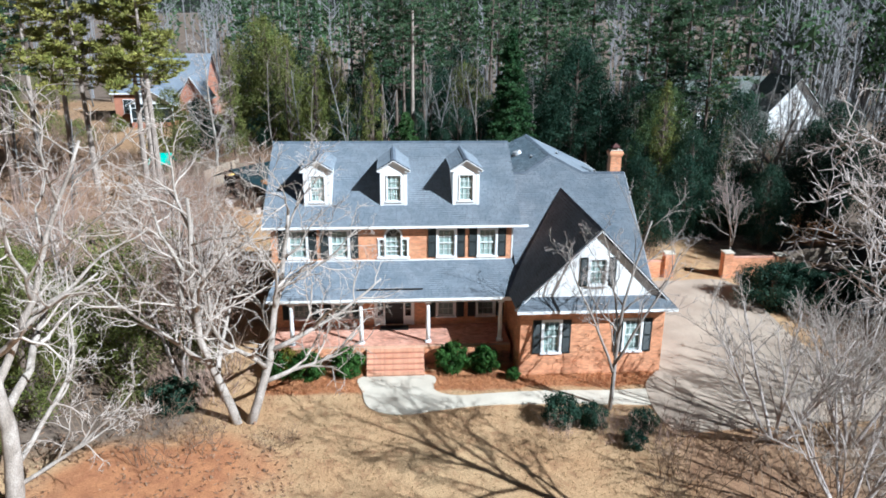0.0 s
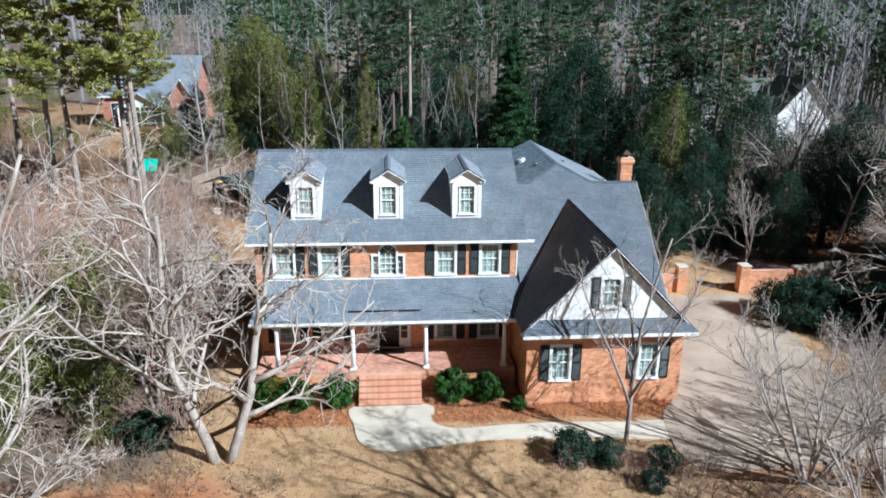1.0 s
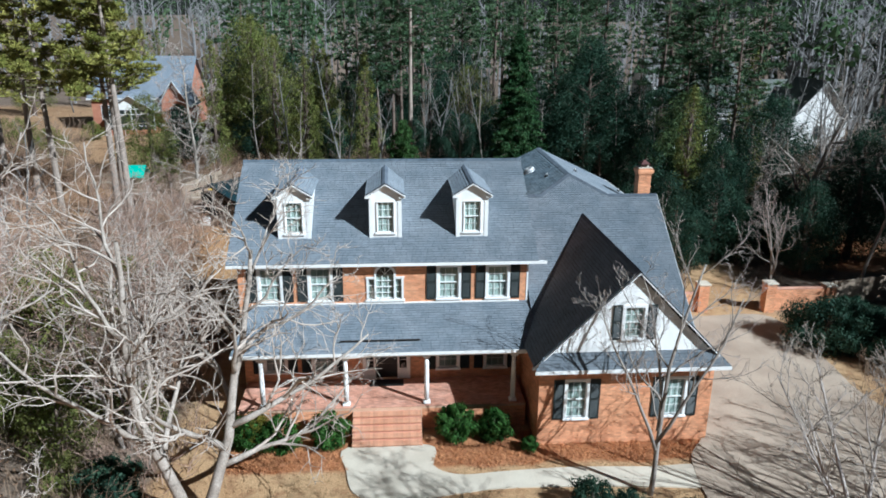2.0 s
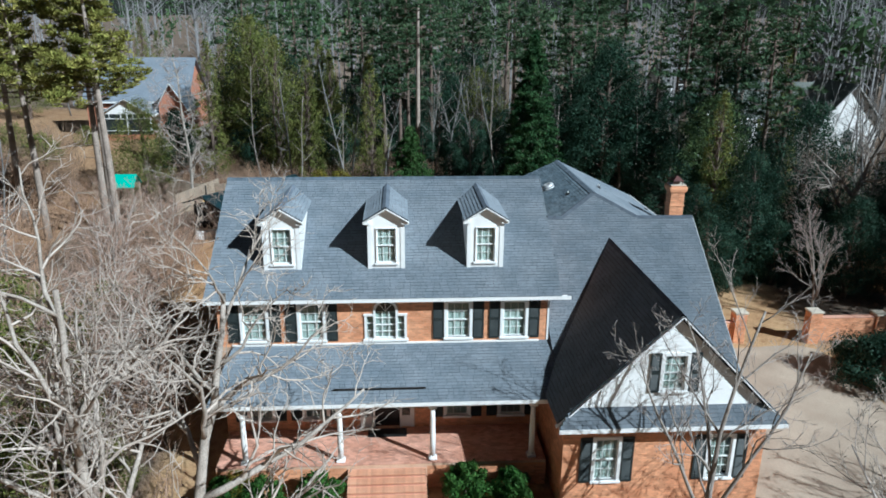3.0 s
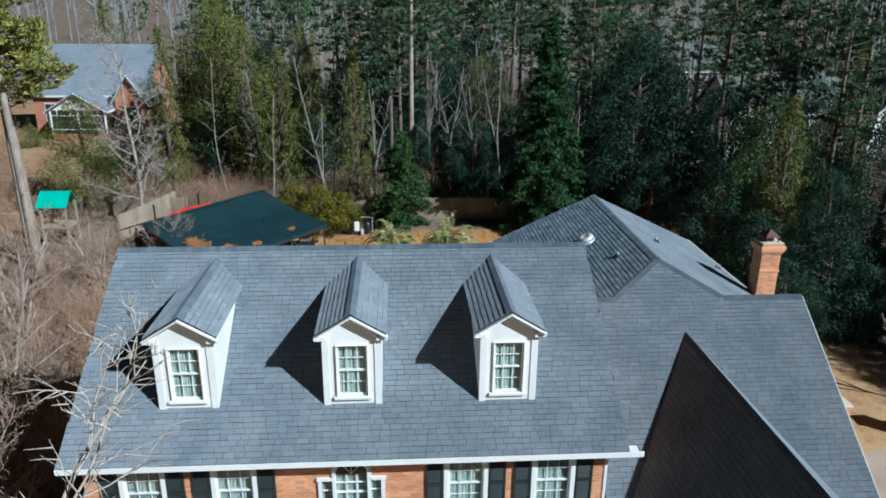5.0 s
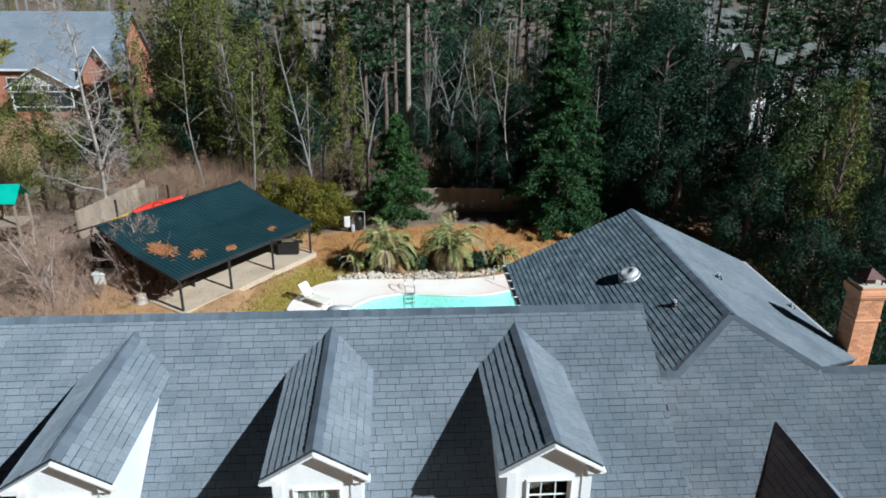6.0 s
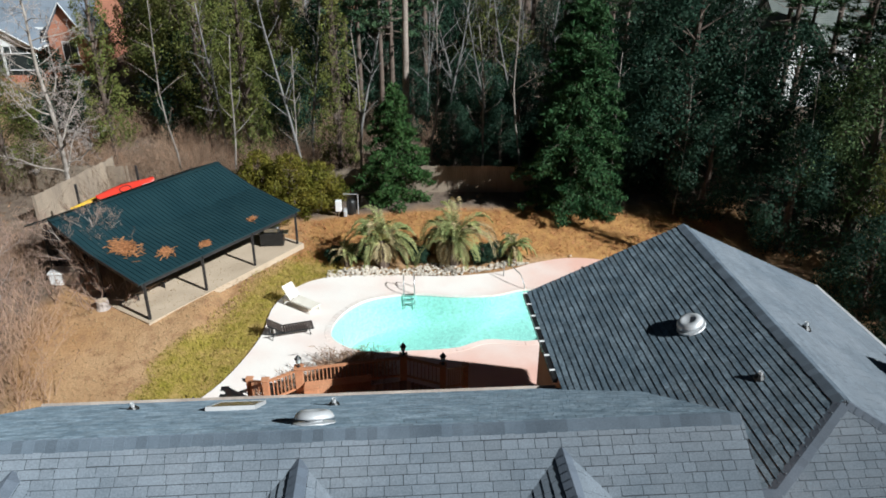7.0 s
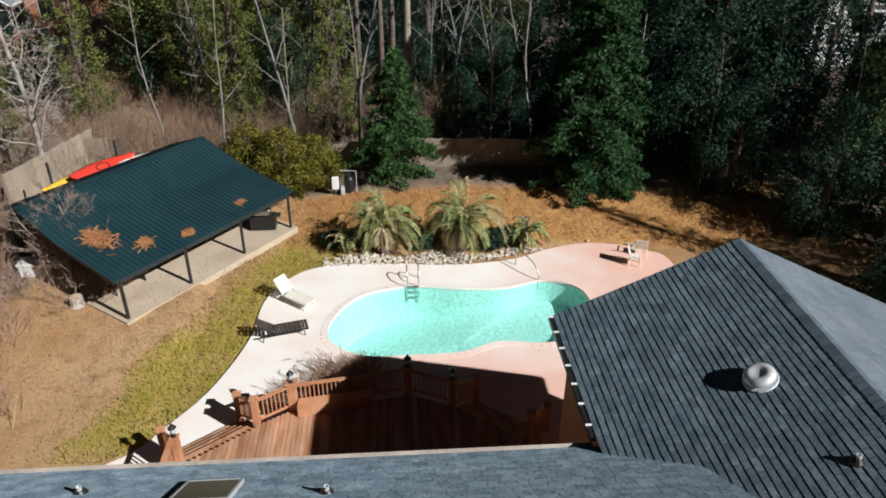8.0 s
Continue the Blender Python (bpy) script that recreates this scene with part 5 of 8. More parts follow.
    part("rail", Build().tube([(4.25, 64.6, DECK_Z - 0.02), (4.25, 64.6, DECK_Z + 0.85), (4.35, 64.45, DECK_Z + 0.93), (4.9, 63.5, DECK_Z + 0.62), (5.05, 63.2, DECK_Z + 0.2), (5.05, 63.15, DECK_Z - 0.5)], 0.024, 8), STEEL, hr, smooth=True)


pool_set()


def lounger(x, y, yaw, label, seat_mat, frame_mat, back=50):
    """A sun lounger: foot towards +x before the turn."""
    t = thing("sun_lounger", (0, 0, 0), label, "sun lounger", "loungers by the pool")
    f = Build()
    for s in (-0.3, 0.3):
        f.beam((-0.55, s, 0.3), (1.3, s, 0.3), 0.04, 0.05)
    f.beam((1.28, -0.3, 0.3), (1.28, 0.3, 0.3), 0.04, 0.05)
    part("frame", f, frame_mat, t)
    for px, py in ((-0.4, -0.3), (-0.4, 0.3), (1.1, -0.3), (1.1, 0.3)):
        part("leg", Build().beam((px, py, 0.3), (px + (0.06 if px > 0 else -0.06), py, 0.0), 0.035, 0.035), frame_mat, t)
    for i in range(12):
        xa = 0.02 + i * 0.105
        part("slat", Build().soft(xa, xa + 0.092, -0.28, 0.28, 0.325, 0.345, 0.005), seat_mat, t)
    a = radians(back)
    for s in (-0.3, 0.3):
        part("backrest_frame", Build().beam((0, s, 0.33), (-0.75 * math.cos(a), s, 0.33 + 0.75 * math.sin(a)), 0.04, 0.04), frame_mat, t)
    for i in range(7):
        d0, d1 = 0.03 + 0.105 * i, 0.122 + 0.105 * i
        part("slat", Build().slab([(-d0 * math.cos(a), -0.28, 0.35 + d0 * math.sin(a)), (-d0 * math.cos(a), 0.28, 0.35 + d0 * math.sin(a)), (-d1 * math.cos(a), 0.28, 0.35 + d1 * math.sin(a)), (-d1 * math.cos(a), -0.28, 0.35 + d1 * math.sin(a))][::-1],
                                  (-0.015 * math.sin(a), 0, -0.015 * math.cos(a))), seat_mat, t)
    t.matrix_basis = pose(x, y, DECK_Z + 0.01, 0, 0, yaw)
    return t


CREAM = mat("cream_plastic", (0.74, 0.70, 0.62), (0.68, 0.63, 0.54), 2, 20, 0.45, 0.05, 0.001, grain=0.05)
BROWNMESH = mat("dark_brown_sling", (0.05, 0.035, 0.03), (0.075, 0.055, 0.045), 3, 60, 0.8, 0.2, 0.002)
lounger(-5.75, 62.35, -38, "cream plastic sun lounger with raised back by the pool", CREAM, CREAM)
lounger(-6.0, 59.75, 14, "dark brown sling sun lounger with raised back", BROWNMESH, BLACKIRON, 35)


def pavilion():
    """Open pole shed with a two-pitch metal roof."""
    e0, e1 = Vector((-11.74, 60.50, 0)), Vector((-6.1, 68.05, 0))
    u = (e1 - e0).normalized()
    n = Vector((-u.y, u.x, 0))
    L = (e1 - e0).length
    P = lambda a, d, z: tuple(e0 + u * a + n * d + Vector((0, 0, z)))
    pav = thing("pavilion", P(L / 2, 3.2, 0.74), "open pole pavilion with dark teal metal roof over a concrete slab", "pavilion")
    ridge, kink, eave, back = (6.0, 4.08), (3.3, 3.2), (0.0, 2.62), (8.3, 3.25)
    planes = ((eave, kink), (kink, ridge), (back, ridge))
    for k, (lo, hi) in enumerate(planes):
        q = [P(-0.15, lo[0], lo[1]), P(L + 0.15, lo[0], lo[1]), P(L + 0.15, hi[0], hi[1]), P(-0.15, hi[0], hi[1])]
        sheet = part("roof", Build().slab(q if k < 2 else q[::-1], (0, 0, -0.05)), METALROOF, pav, "dark teal ribbed metal roof")
        ribs = Build()
        i = 0.0
        while i < L + 0.1:
            ribs.beam(P(i, lo[0], lo[1] + 0.012), P(i, hi[0], hi[1] + 0.012), 0.035, 0.03)
            i += 0.229
        part("ribs", ribs, METALROOF, sheet, kind="stuff")
    part("ridge_cap", Build().beam(P(-0.17, ridge[0] - 0.1, ridge[1] + 0.01), P(L + 0.17, ridge[0] - 0.1, ridge[1] + 0.01), 0.32, 0.03), METALROOF, pav)
    for s in (-0.16, L + 0.16):
        part("rake_trim", Build().beam(P(s, kink[0], kink[1] - 0.05), P(s, ridge[0], ridge[1] - 0.05), 0.03, 0.14), DARKSTEEL, pav)
        part("rake_trim", Build().beam(P(s, eave[0], eave[1] - 0.05), P(s, kink[0], kink[1] - 0.05), 0.03, 0.14), DARKSTEEL, pav)
    for a in (0.15, L / 3 + 0.1, 2 * L / 3, L - 0.12):
        part("post", Build().beam(P(a, 0.12, 0.7), P(a, 0.12, 2.55), 0.11, 0.11, (1, 0, 0)), DARKSTEEL, pav)
        part("post", Build().beam(P(a, 3.35, 0.7), P(a, 3.35, 3.1), 0.12, 0.12, (1, 0, 0)), DARKSTEEL, pav)
        part("post", Build().beam(P(a, 7.0, 0.7), P(a, 7.0, 3.55), 0.12, 0.12, (1, 0, 0)), DARKSTEEL, pav)
        part("rafter", Build().beam(P(a, 0.0, 2.52), P(a, 3.35, 3.1), 0.06, 0.12), DARKSTEEL, pav)
        part("rafter", Build().beam(P(a, 3.35, 3.1), P(a, 6.0, 3.98), 0.06, 0.12), DARKSTEEL, pav)
    part("eave_beam", Build().beam(P(0, 0.12, 2.46), P(L, 0.12, 2.46), 0.09, 0.16), DARKSTEEL, pav)
    part("mid_beam", Build().beam(P(0, 3.35, 3.02), P(L, 3.35, 3.02), 0.09, 0.18), DARKSTEEL, pav)
    part("back_wall", Build().beam(P(0, 7.05, 2.0), P(L, 7.05, 2.0), 0.05, 2.6), DARKSTEEL, pav, "dark boarded back wall")
    part("slab", Build().slab([P(-0.1, -0.12, 0.76), P(L + 0.1, -0.12, 0.76), P(L + 0.1, 7.0, 0.76), P(-0.1, 7.0, 0.76)], (0, 0, -0.3)), SLABTAN, pav, "tan concrete slab")
    # fallen straw on the roof
    rng = random.Random(5)
    for ca, cd, ra, rd, count in ((1.15, 2.6, 0.5, 0.75, 300), (2.2, 1.2, 0.34, 0.3, 120), (3.9, 0.62, 0.3, 0.2, 80), (7.1, 0.85, 0.24, 0.16, 30)):
        st = Build()
        for _ in range(count):
            g, h = rng.gauss(0, 0.5), rng.gauss(0, 0.5)
            a, d = ca + g * ra, cd + h * rd
            z = 2.62 + max(d, 0) * (0.58 / 3.3) + 0.03 + rng.random() * 0.05
            t = rng.random() * math.pi
            l = rng.uniform(0.08, 0.2)
            p = Vector(P(a, max(d, 0.05), z))
            dv, sv = Vector((math.cos(t), math.sin(t), rng.uniform(-0.1, 0.2))) * l, Vector((-math.sin(t), math.cos(t), 0.1)) * 0.025
            st.add([p - dv - sv, p + dv - sv, p + dv + sv, p - dv + sv], [(0, 1, 2, 3)])
        single("fallen_straw", st, STRAWBITS, "clump of rusty fallen pine straw on the metal roof", "pine straw", kind="stuff")
    # grill and a table under the far end
    gx = P(8.5, 1.1, 0.76)
    gr = thing("grill", gx, "stainless barbecue grill with black cabinet under the pavilion", "grill")
    x, y, z = gx
    part("cabinet", Build().soft(x - 0.6, x + 0.6, y - 0.28, y + 0.28, z + 0.05, z + 0.75, 0.02), BLACKIRON, gr)
    part("lid", Build().soft(x - 0.42, x + 0.42, y - 0.26, y + 0.26, z + 0.76, z + 1.1, 0.08), STEEL, gr, "brushed steel lid")
    part("side_shelf", Build().soft(x - 0.85, x - 0.6, y - 0.25, y + 0.25, z + 0.7, z + 0.74, 0.01), STEEL, gr)
    part("side_shelf", Build().soft(x + 0.6, x + 0.85, y - 0.25, y + 0.25, z + 0.7, z + 0.74, 0.01), STEEL, gr)
    part("handle", Build().tube([(x - 0.3, y - 0.3, z + 0.92), (x + 0.3, y - 0.3, z + 0.92)], 0.014, 6), STEEL, gr)
    bx = P(1.6, 1.9, 0.76)
    bn = thing("bench", bx, "low dark wooden bench on the slab", "bench")
    x, y, z = bx
    for i in range(3):
        part("plank", Build().beam(tuple(Vector(bx) + u * -0.9 + n * 0.14 * i + Vector((0, 0, 0.42))), tuple(Vector(bx) + u * 0.9 + n * 0.14 * i + Vector((0, 0, 0.42))), 0.12, 0.04), FENCEWOOD, bn)
    for s in (-0.7, 0.7):
        part("leg", Build().beam(tuple(Vector(bx) + u * s + n * 0.14), tuple(Vector(bx) + u * s + n * 0.14 + Vector((0, 0, 0.4))), 0.3, 0.06, tuple(u)), DARKSTEEL, bn)


pavilion()


def kayak(x, y, z, yaw, colour, label, length=3.0):
    k = Build()
    n, rings = 10, 12
    for i in range(rings + 1):
        t = i / rings
        w = 0.42 * math.sin(math.pi * (0.04 + 0.92 * t)) ** 0.7
        for j in range(n):
            a = 2 * math.pi * j / n
            k.v.append(((t - 0.5) * length, w * math.cos(a), 0.19 + (0.17 if math.sin(a) < 0 else 0.1) * math.sin(a) * (w / 0.42) + 0.25 * (2 * t - 1) ** 4))
    for i in range(rings):
        for j in range(n):
            a, b = i * n + j, i * n + (j + 1) % n
            k.f.append((a, b, b + n, a + n))
    ob = thing("kayak", (0, 0, 0), label, "kayak", "kayaks on the rack")
    part("hull", k, colour, ob, smooth=True)
    part("cockpit_rim", Build().tube([(0.35 * math.cos(2 * math.pi * i / 12), 0.2 * math.sin(2 * math.pi * i / 12), 0.3) for i in range(13)], 0.025, 6), BLACKIRON, ob)
    ob.matrix_basis = pose(x, y, z, 0, 0, yaw) @ pose(0, 0, 0, 35, 0, 0)
    return ob


REDPL = mat("red_plastic", (0.62, 0.035, 0.02), (0.55, 0.05, 0.03), 2, 20, 0.4, 0.03, 0.001, grain=0.06)
YELLOWPL = mat("yellow_plastic", (0.75, 0.48, 0.04), (0.70, 0.42, 0.05), 2, 20, 0.4, 0.03, 0.001, grain=0.06)
rk = thing("kayak_rack", (-16.2, 71.2, 0.7), "dark wooden rack holding kayaks behind the pavilion", "rack")
for dx, dy in ((-1.2, -1.6), (1.0, 1.3)):
    for s in (-0.5, 0.5):
        x, y = -16.2 + dx + 0.8 * s, 71.2 + dy - 0.6 * s
        part("post", Build().box(x - 0.05, x + 0.05, y - 0.05, y + 0.05, 0.5, 3.6 if s < 0 else 2.6), DARKSTEEL, rk)
    part("arm", Build().beam((-16.2 + dx - 0.45, 71.2 + dy + 0.35, 2.0), (-16.2 + dx + 0.7, 71.2 + dy - 0.1, 2.2), 0.08, 0.08), DARKSTEEL, rk)
    part("arm", Build().beam((-16.2 + dx - 0.45, 71.2 + dy + 0.35, 1.35), (-16.2 + dx + 0.45, 71.2 + dy - 0.35, 1.35), 0.08, 0.08), DARKSTEEL, rk)
kayak(-16.0, 71.5, 2.5, 53, REDPL, "red kayak stored on a rack behind the pavilion", 3.6)
kayak(-14.9, 72.2, 2.3, 60, WHITE, "white kayak stored on a rack behind the pavilion", 3.0)
kayak(-17.0, 70.6, 2.2, 53, YELLOWPL, "yellow kayak stored on a rack behind the pavilion", 3.6)


# timber deck with rails behind the house
def timber_deck():
    DZ = 1.12
    deck = thing("timber_deck", (-3.0, 50.5, 0.3), "red-brown stained timber deck with railings behind the house", "deck")
    def front_edge(x):
        """Where the boards end: splayed corners on both sides, a gentle run between them."""
        if x < -5.75 or x > 0.62:
            return 52.5 + 0.74 * (x + 7.75) if x < -5.75 else 54.4 - 0.74 * max(0.0, x - 0.62)
        return 54.05 + 0.6 * (x + 5.72) if x < -4.7 else min(54.55 + 0.16 * (x + 4.64), 55.15 - 0.5 * (x + 0.9))
    x = -7.9
    while x < 2.7:
        yf = front_edge(x)
        part("board", Build().soft(x, x + 0.137, 46.6, yf, DZ - 0.035, DZ, 0.004), DECKWORN, deck, "sun-worn deck board")
        x += 0.145
    part("subframe", Build().box(-7.85, 2.35, 46.6, 52.4, DZ - 0.25, DZ - 0.04).box(-4.6, 0.5, 52.4, 54.2, DZ - 0.25, DZ - 0.04).box(2.35, 2.72, 46.6, 52.4, DZ - 0.25, DZ - 0.04), DECKWOOD, deck)
    for px, py in ((-7.6, 52.2), (-4.5, 54.2), (-0.9, 54.9), (0.4, 54.1), (-4.5, 50), (1, 50)):
        part("support", Build().box(px - 0.07, px + 0.07, py - 0.07, py + 0.07, 0.1, DZ - 0.2), DECKWOOD, deck)
    # steps down towards the pool side on the left
    flights = [(Vector((-7.75, 52.6, 0)), Vector((-5.72, 54.1, 0))), (Vector((0.62, 54.5, 0)), Vector((2.72, 52.95, 0)))]
    for a, b in flights:
        d = (b - a).normalized()
        out = Vector((-d.y, d.x, 0))
        for i in range(4):
            z = DZ - 0.16 * (i + 1)
            p, q = a + out * (0.3 * i + 0.02), b + out * (0.3 * i + 0.02)
            part("step", Build().slab([(*p.xy, z), (*q.xy, z), (*(q + out * 0.27).xy, z), (*(p + out * 0.27).xy, z)], (0, 0, -0.04)), DECKWORN, deck, "sun-worn step")
        for p in (a, b):
            part("stringer", Build().beam((p.x, p.y, DZ - 0.2), tuple(p + out * 1.2 + Vector((0, 0, 0.33))), 0.05, 0.25), DECKWOOD, deck)

    def post(x, y, base, top, lamp=False, s=0.11):
        p = part("post", Build().soft(x - s, x + s, y - s, y + s, base, top, 0.012), DECKWOOD, deck)
        part("post_cap", Build().soft(x - s - 0.03, x + s + 0.03, y - s - 0.03, y + s + 0.03, top, top + 0.04, 0.01), DECKWOOD, p)
        if lamp:
            lm = thing("post_lantern", (x, y, top + 0.04), "small black lantern on a deck post", "lantern", "deck lanterns")
            z = top + 0.04
            part("base", Build().lathe(x, y, [(0.07, z), (0.07, z + 0.03), (0.03, z + 0.06), (0.03, z + 0.14), (0.085, z + 0.17)], 10), BLACKIRON, lm)
            part("glass", Build().lathe(x, y, [(0.075, z + 0.17), (0.1, z + 0.34)], 8), CURTAIN, lm, "frosted glass")
            part("roof", Build().lathe(x, y, [(0.13, z + 0.34), (0.05, z + 0.44), (0.015, z + 0.5)], 8), BLACKIRON, lm)

    def rail(p, q, base):
        p, q = Vector((*p, 0)), Vector((*q, 0))
        v = lambda w, z: (w.x, w.y, base + z)
        part("top_rail", Build().beam(v(p, 0.92), v(q, 0.92), 0.14, 0.04), DECKWOOD, deck)
        part("bottom_rail", Build().beam(v(p, 0.14), v(q, 0.14), 0.05, 0.08), DECKWOOD, deck)
        n = max(2, int((q - p).length / 0.135))
        for i in range(1, n):
            w = p.lerp(q, i / n)
            part("baluster", Build().beam(v(w, 0.1), v(w, 0.92), 0.036, 0.036), DECKWOOD, deck)

    post(-7.75, 52.6, 0.3, DZ + 0.98, True), post(-5.72, 54.1, 0.3, DZ + 1.0), post(-4.64, 54.75, 0.3, DZ + 1.02, True, 0.14), post(-0.91, 55.3, 0.3, DZ + 1.02, True, 0.13), post(0.5, 54.62, 0.3, DZ + 1.0, True), post(2.78, 52.95, 0.3, DZ + 1.0)
    rail((-5.6, 54.15), (-4.78, 54.68), DZ), rail((-4.5, 54.78), (-1.05, 55.28), DZ), rail((-0.8, 55.24), (0.4, 54.67), DZ)
    rail((-7.85, 52.5), (-7.85, 47.0), DZ), rail((2.78, 52.85), (2.78, 47.0), DZ)
    # stair rails down
    for k, p in enumerate(flights[0] + flights[1]):
        d = (flights[k // 2][1] - flights[k // 2][0]).normalized()
        out = Vector((-d.y, d.x, 0))
        q = p + out * 1.35
        part("top_rail", Build().beam((p.x, p.y, DZ + 0.92), (q.x, q.y, DECK_Z + 1.0), 0.09, 0.04), DECKWOOD, deck)
        part("bottom_rail", Build().beam((p.x, p.y, DZ + 0.12), (q.x, q.y, DECK_Z + 0.2), 0.05, 0.07), DECKWOOD, deck)
        for i in range(1, 10):
            w = p.lerp(q, i / 10)
            zz = DZ + (DECK_Z + 0.08 - DZ) * i / 10
            part("baluster", Build().beam((w.x, w.y, zz + 0.1), (w.x, w.y, zz + 0.92), 0.036, 0.036), DECKWOOD, deck)
        post(q.x, q.y, DECK_Z - 0.05, DECK_Z + 1.08)
    # bench boards along the rail
    bench = thing("deck_bench", (-2.6, 54.6, DZ), "built-in deck bench of red-brown boards along the rail", "bench")
    part("seat", Build().slab([(-4.45, 54.25, DZ + 0.44), (-2.1, 54.6, DZ + 0.44), (-2.1, 55.0, DZ + 0.44), (-4.45, 54.68, DZ + 0.44)], (0, 0, -0.045)), DECKWOOD, bench)
    part("front_board", Build().beam((-4.45, 54.28, DZ + 0.22), (-2.1, 54.63, DZ + 0.22), 0.03, 0.4), DECKWOOD, bench)


timber_deck()


def fence(name, a, b, height, label, gap=0.012, width=0.14, base=None):
    """Board fence along a line: boards, rails and posts."""
    f = thing(name, (*a, gz(*a)), label, "fence")
    a, b = Vector((*a, 0)), Vector((*b, 0))
    d = (b - a).normalized()
    L = (b - a).length
    n = int(L / (width + gap))
    rng = random.Random(int(abs(a.x) * 7 + L))
    for i in range(n):
        p = a + d * (i * (width + gap) + width / 2)
        z0 = gz(p.x, p.y) - 0.05
        part("board", Build().beam((p.x, p.y, z0), (p.x, p.y, z0 + height + rng.uniform(-0.03, 0.03)), width, 0.02, tuple(d.cross(Vector((0, 0, 1))))), FENCEWOOD, f)
    s = d.cross(Vector((0, 0, 1))) * -0.04
    for h in (0.35, height - 0.3):
        part("rail", Build().beam(tuple(a + s + Vector((0, 0, gz(a.x, a.y) + h))), tuple(b + s + Vector((0, 0, gz(b.x, b.y) + h))), 0.04, 0.09), FENCEWOOD, f)
    k = int(L / 2.4) + 1
    for i in range(k + 1):
        p = a + d * (L * i / k) + s * 2.2
        z0 = gz(p.x, p.y)
        part("post", Build().box(p.x - 0.05, p.x + 0.05, p.y - 0.05, p.y + 0.05, z0 - 0.1, z0 + height - 0.05), FENCEWOOD, f)
    return f


fence("board_fence", (-9.0, 75.6), (9.5, 74.4), 1.75, "weathered grey-brown board fence behind the pool")
fence("board_fence", (-20.6, 71.0), (-18.6, 77.5), 1.9, "weathered board fence beside the pavilion")
fence("board_fence", (-30.0, 77.5), (-17.6, 76.6), 1.6, "weathered board fence along the woods")

# pool pump and boxes by the fence
pu = thing("pool_equipment", (-3.95, 72.0, gz(-3.95, 72)), "pool pump and grey filter tank with white box", "pool equipment")
gx_, gy_ = -3.95, 72.0
g0 = gz(gx_, gy_)
part("tank", Build().lathe(gx_ + 0.35, gy_ + 0.2, [(0.25, g0), (0.28, g0 + 0.1), (0.28, g0 + 0.75), (0.2, g0 + 0.92), (0.06, g0 + 0.96)], 14), BLACKIRON, pu, smooth=True)
part("white_box", Build().soft(gx_ - 0.55, gx_ - 0.2, gy_ - 0.15, gy_ + 0.15, g0 + 0.3, g0 + 0.95, 0.02), WHITE, pu)
part("stand", Build().box(gx_ - 0.4, gx_ - 0.34, gy_ - 0.05, gy_ + 0.05, g0 - 0.05, g0 + 0.3), FENCEWOOD, pu)
part("pump", Build().soft(gx_ - 0.1, gx_ + 0.1, gy_ - 0.3, gy_ + 0.25, g0, g0 + 0.4, 0.04), GREYTRIM, pu)
part("frame_bar", Build().tube([(gx_ + 0.75, gy_, g0), (gx_ + 0.75, gy_, g0 + 1.3), (gx_ - 0.1, gy_ + 0.1, g0 + 1.3)], 0.025, 6), GALV, pu)

# brick piers and low walls at the head of the driveway
def pier(x, y, h):
    p = thing("brick_pier", (x, y, 0.2), "square orange brick gate pier with stone cap", "gate pier", "brick piers")
    w = 0.3
    core = part("shaft", Build().box(x - w, x + w, y - w, y + w, 0.0, h), MORTAR, p)
    for place in (lambda a, z, d: (x + a, y - w - d, z), lambda a, z, d: (x - w - d, y - a, z), lambda a, z, d: (x + w + d, y + a, z)):
        brick_face(core, place, -w, w, 0.15, h - 0.02)
    part("cap", Build().soft(x - w - 0.06, x + w + 0.06, y - w - 0.06, y + w + 0.06, h, h + 0.1, 0.02), CONCRETE, p)


pier(20.0, 45.7, 1.9), pier(16.0, 45.9, 1.85), pier(23.8, 45.9, 1.6)


def low_wall(x0, x1, y, h):
    w = thing("garden_wall", ((x0 + x1) / 2, y, 0.2), "orange brick garden wall between piers", "garden wall", "garden walls")
    core = part("wall", Build().box(x0, x1, y - 0.11, y + 0.11, 0.0, h), MORTAR, w)
    brick_face(core, lambda a, z, d: (a, y - 0.11 - d, z), x0, x1, 0.15, h - 0.02)
    part("coping", Build().soft(x0, x1, y - 0.15, y + 0.15, h, h + 0.07, 0.015), BRICKRED, w)


low_wall(20.32, 23.5, 45.8, 1.5), low_wall(12.0, 15.7, 45.9, 1.3)
fence("board_fence", (24.2, 46.0), (29.5, 47.0), 1.7, "weathered board fence beside the hedge")

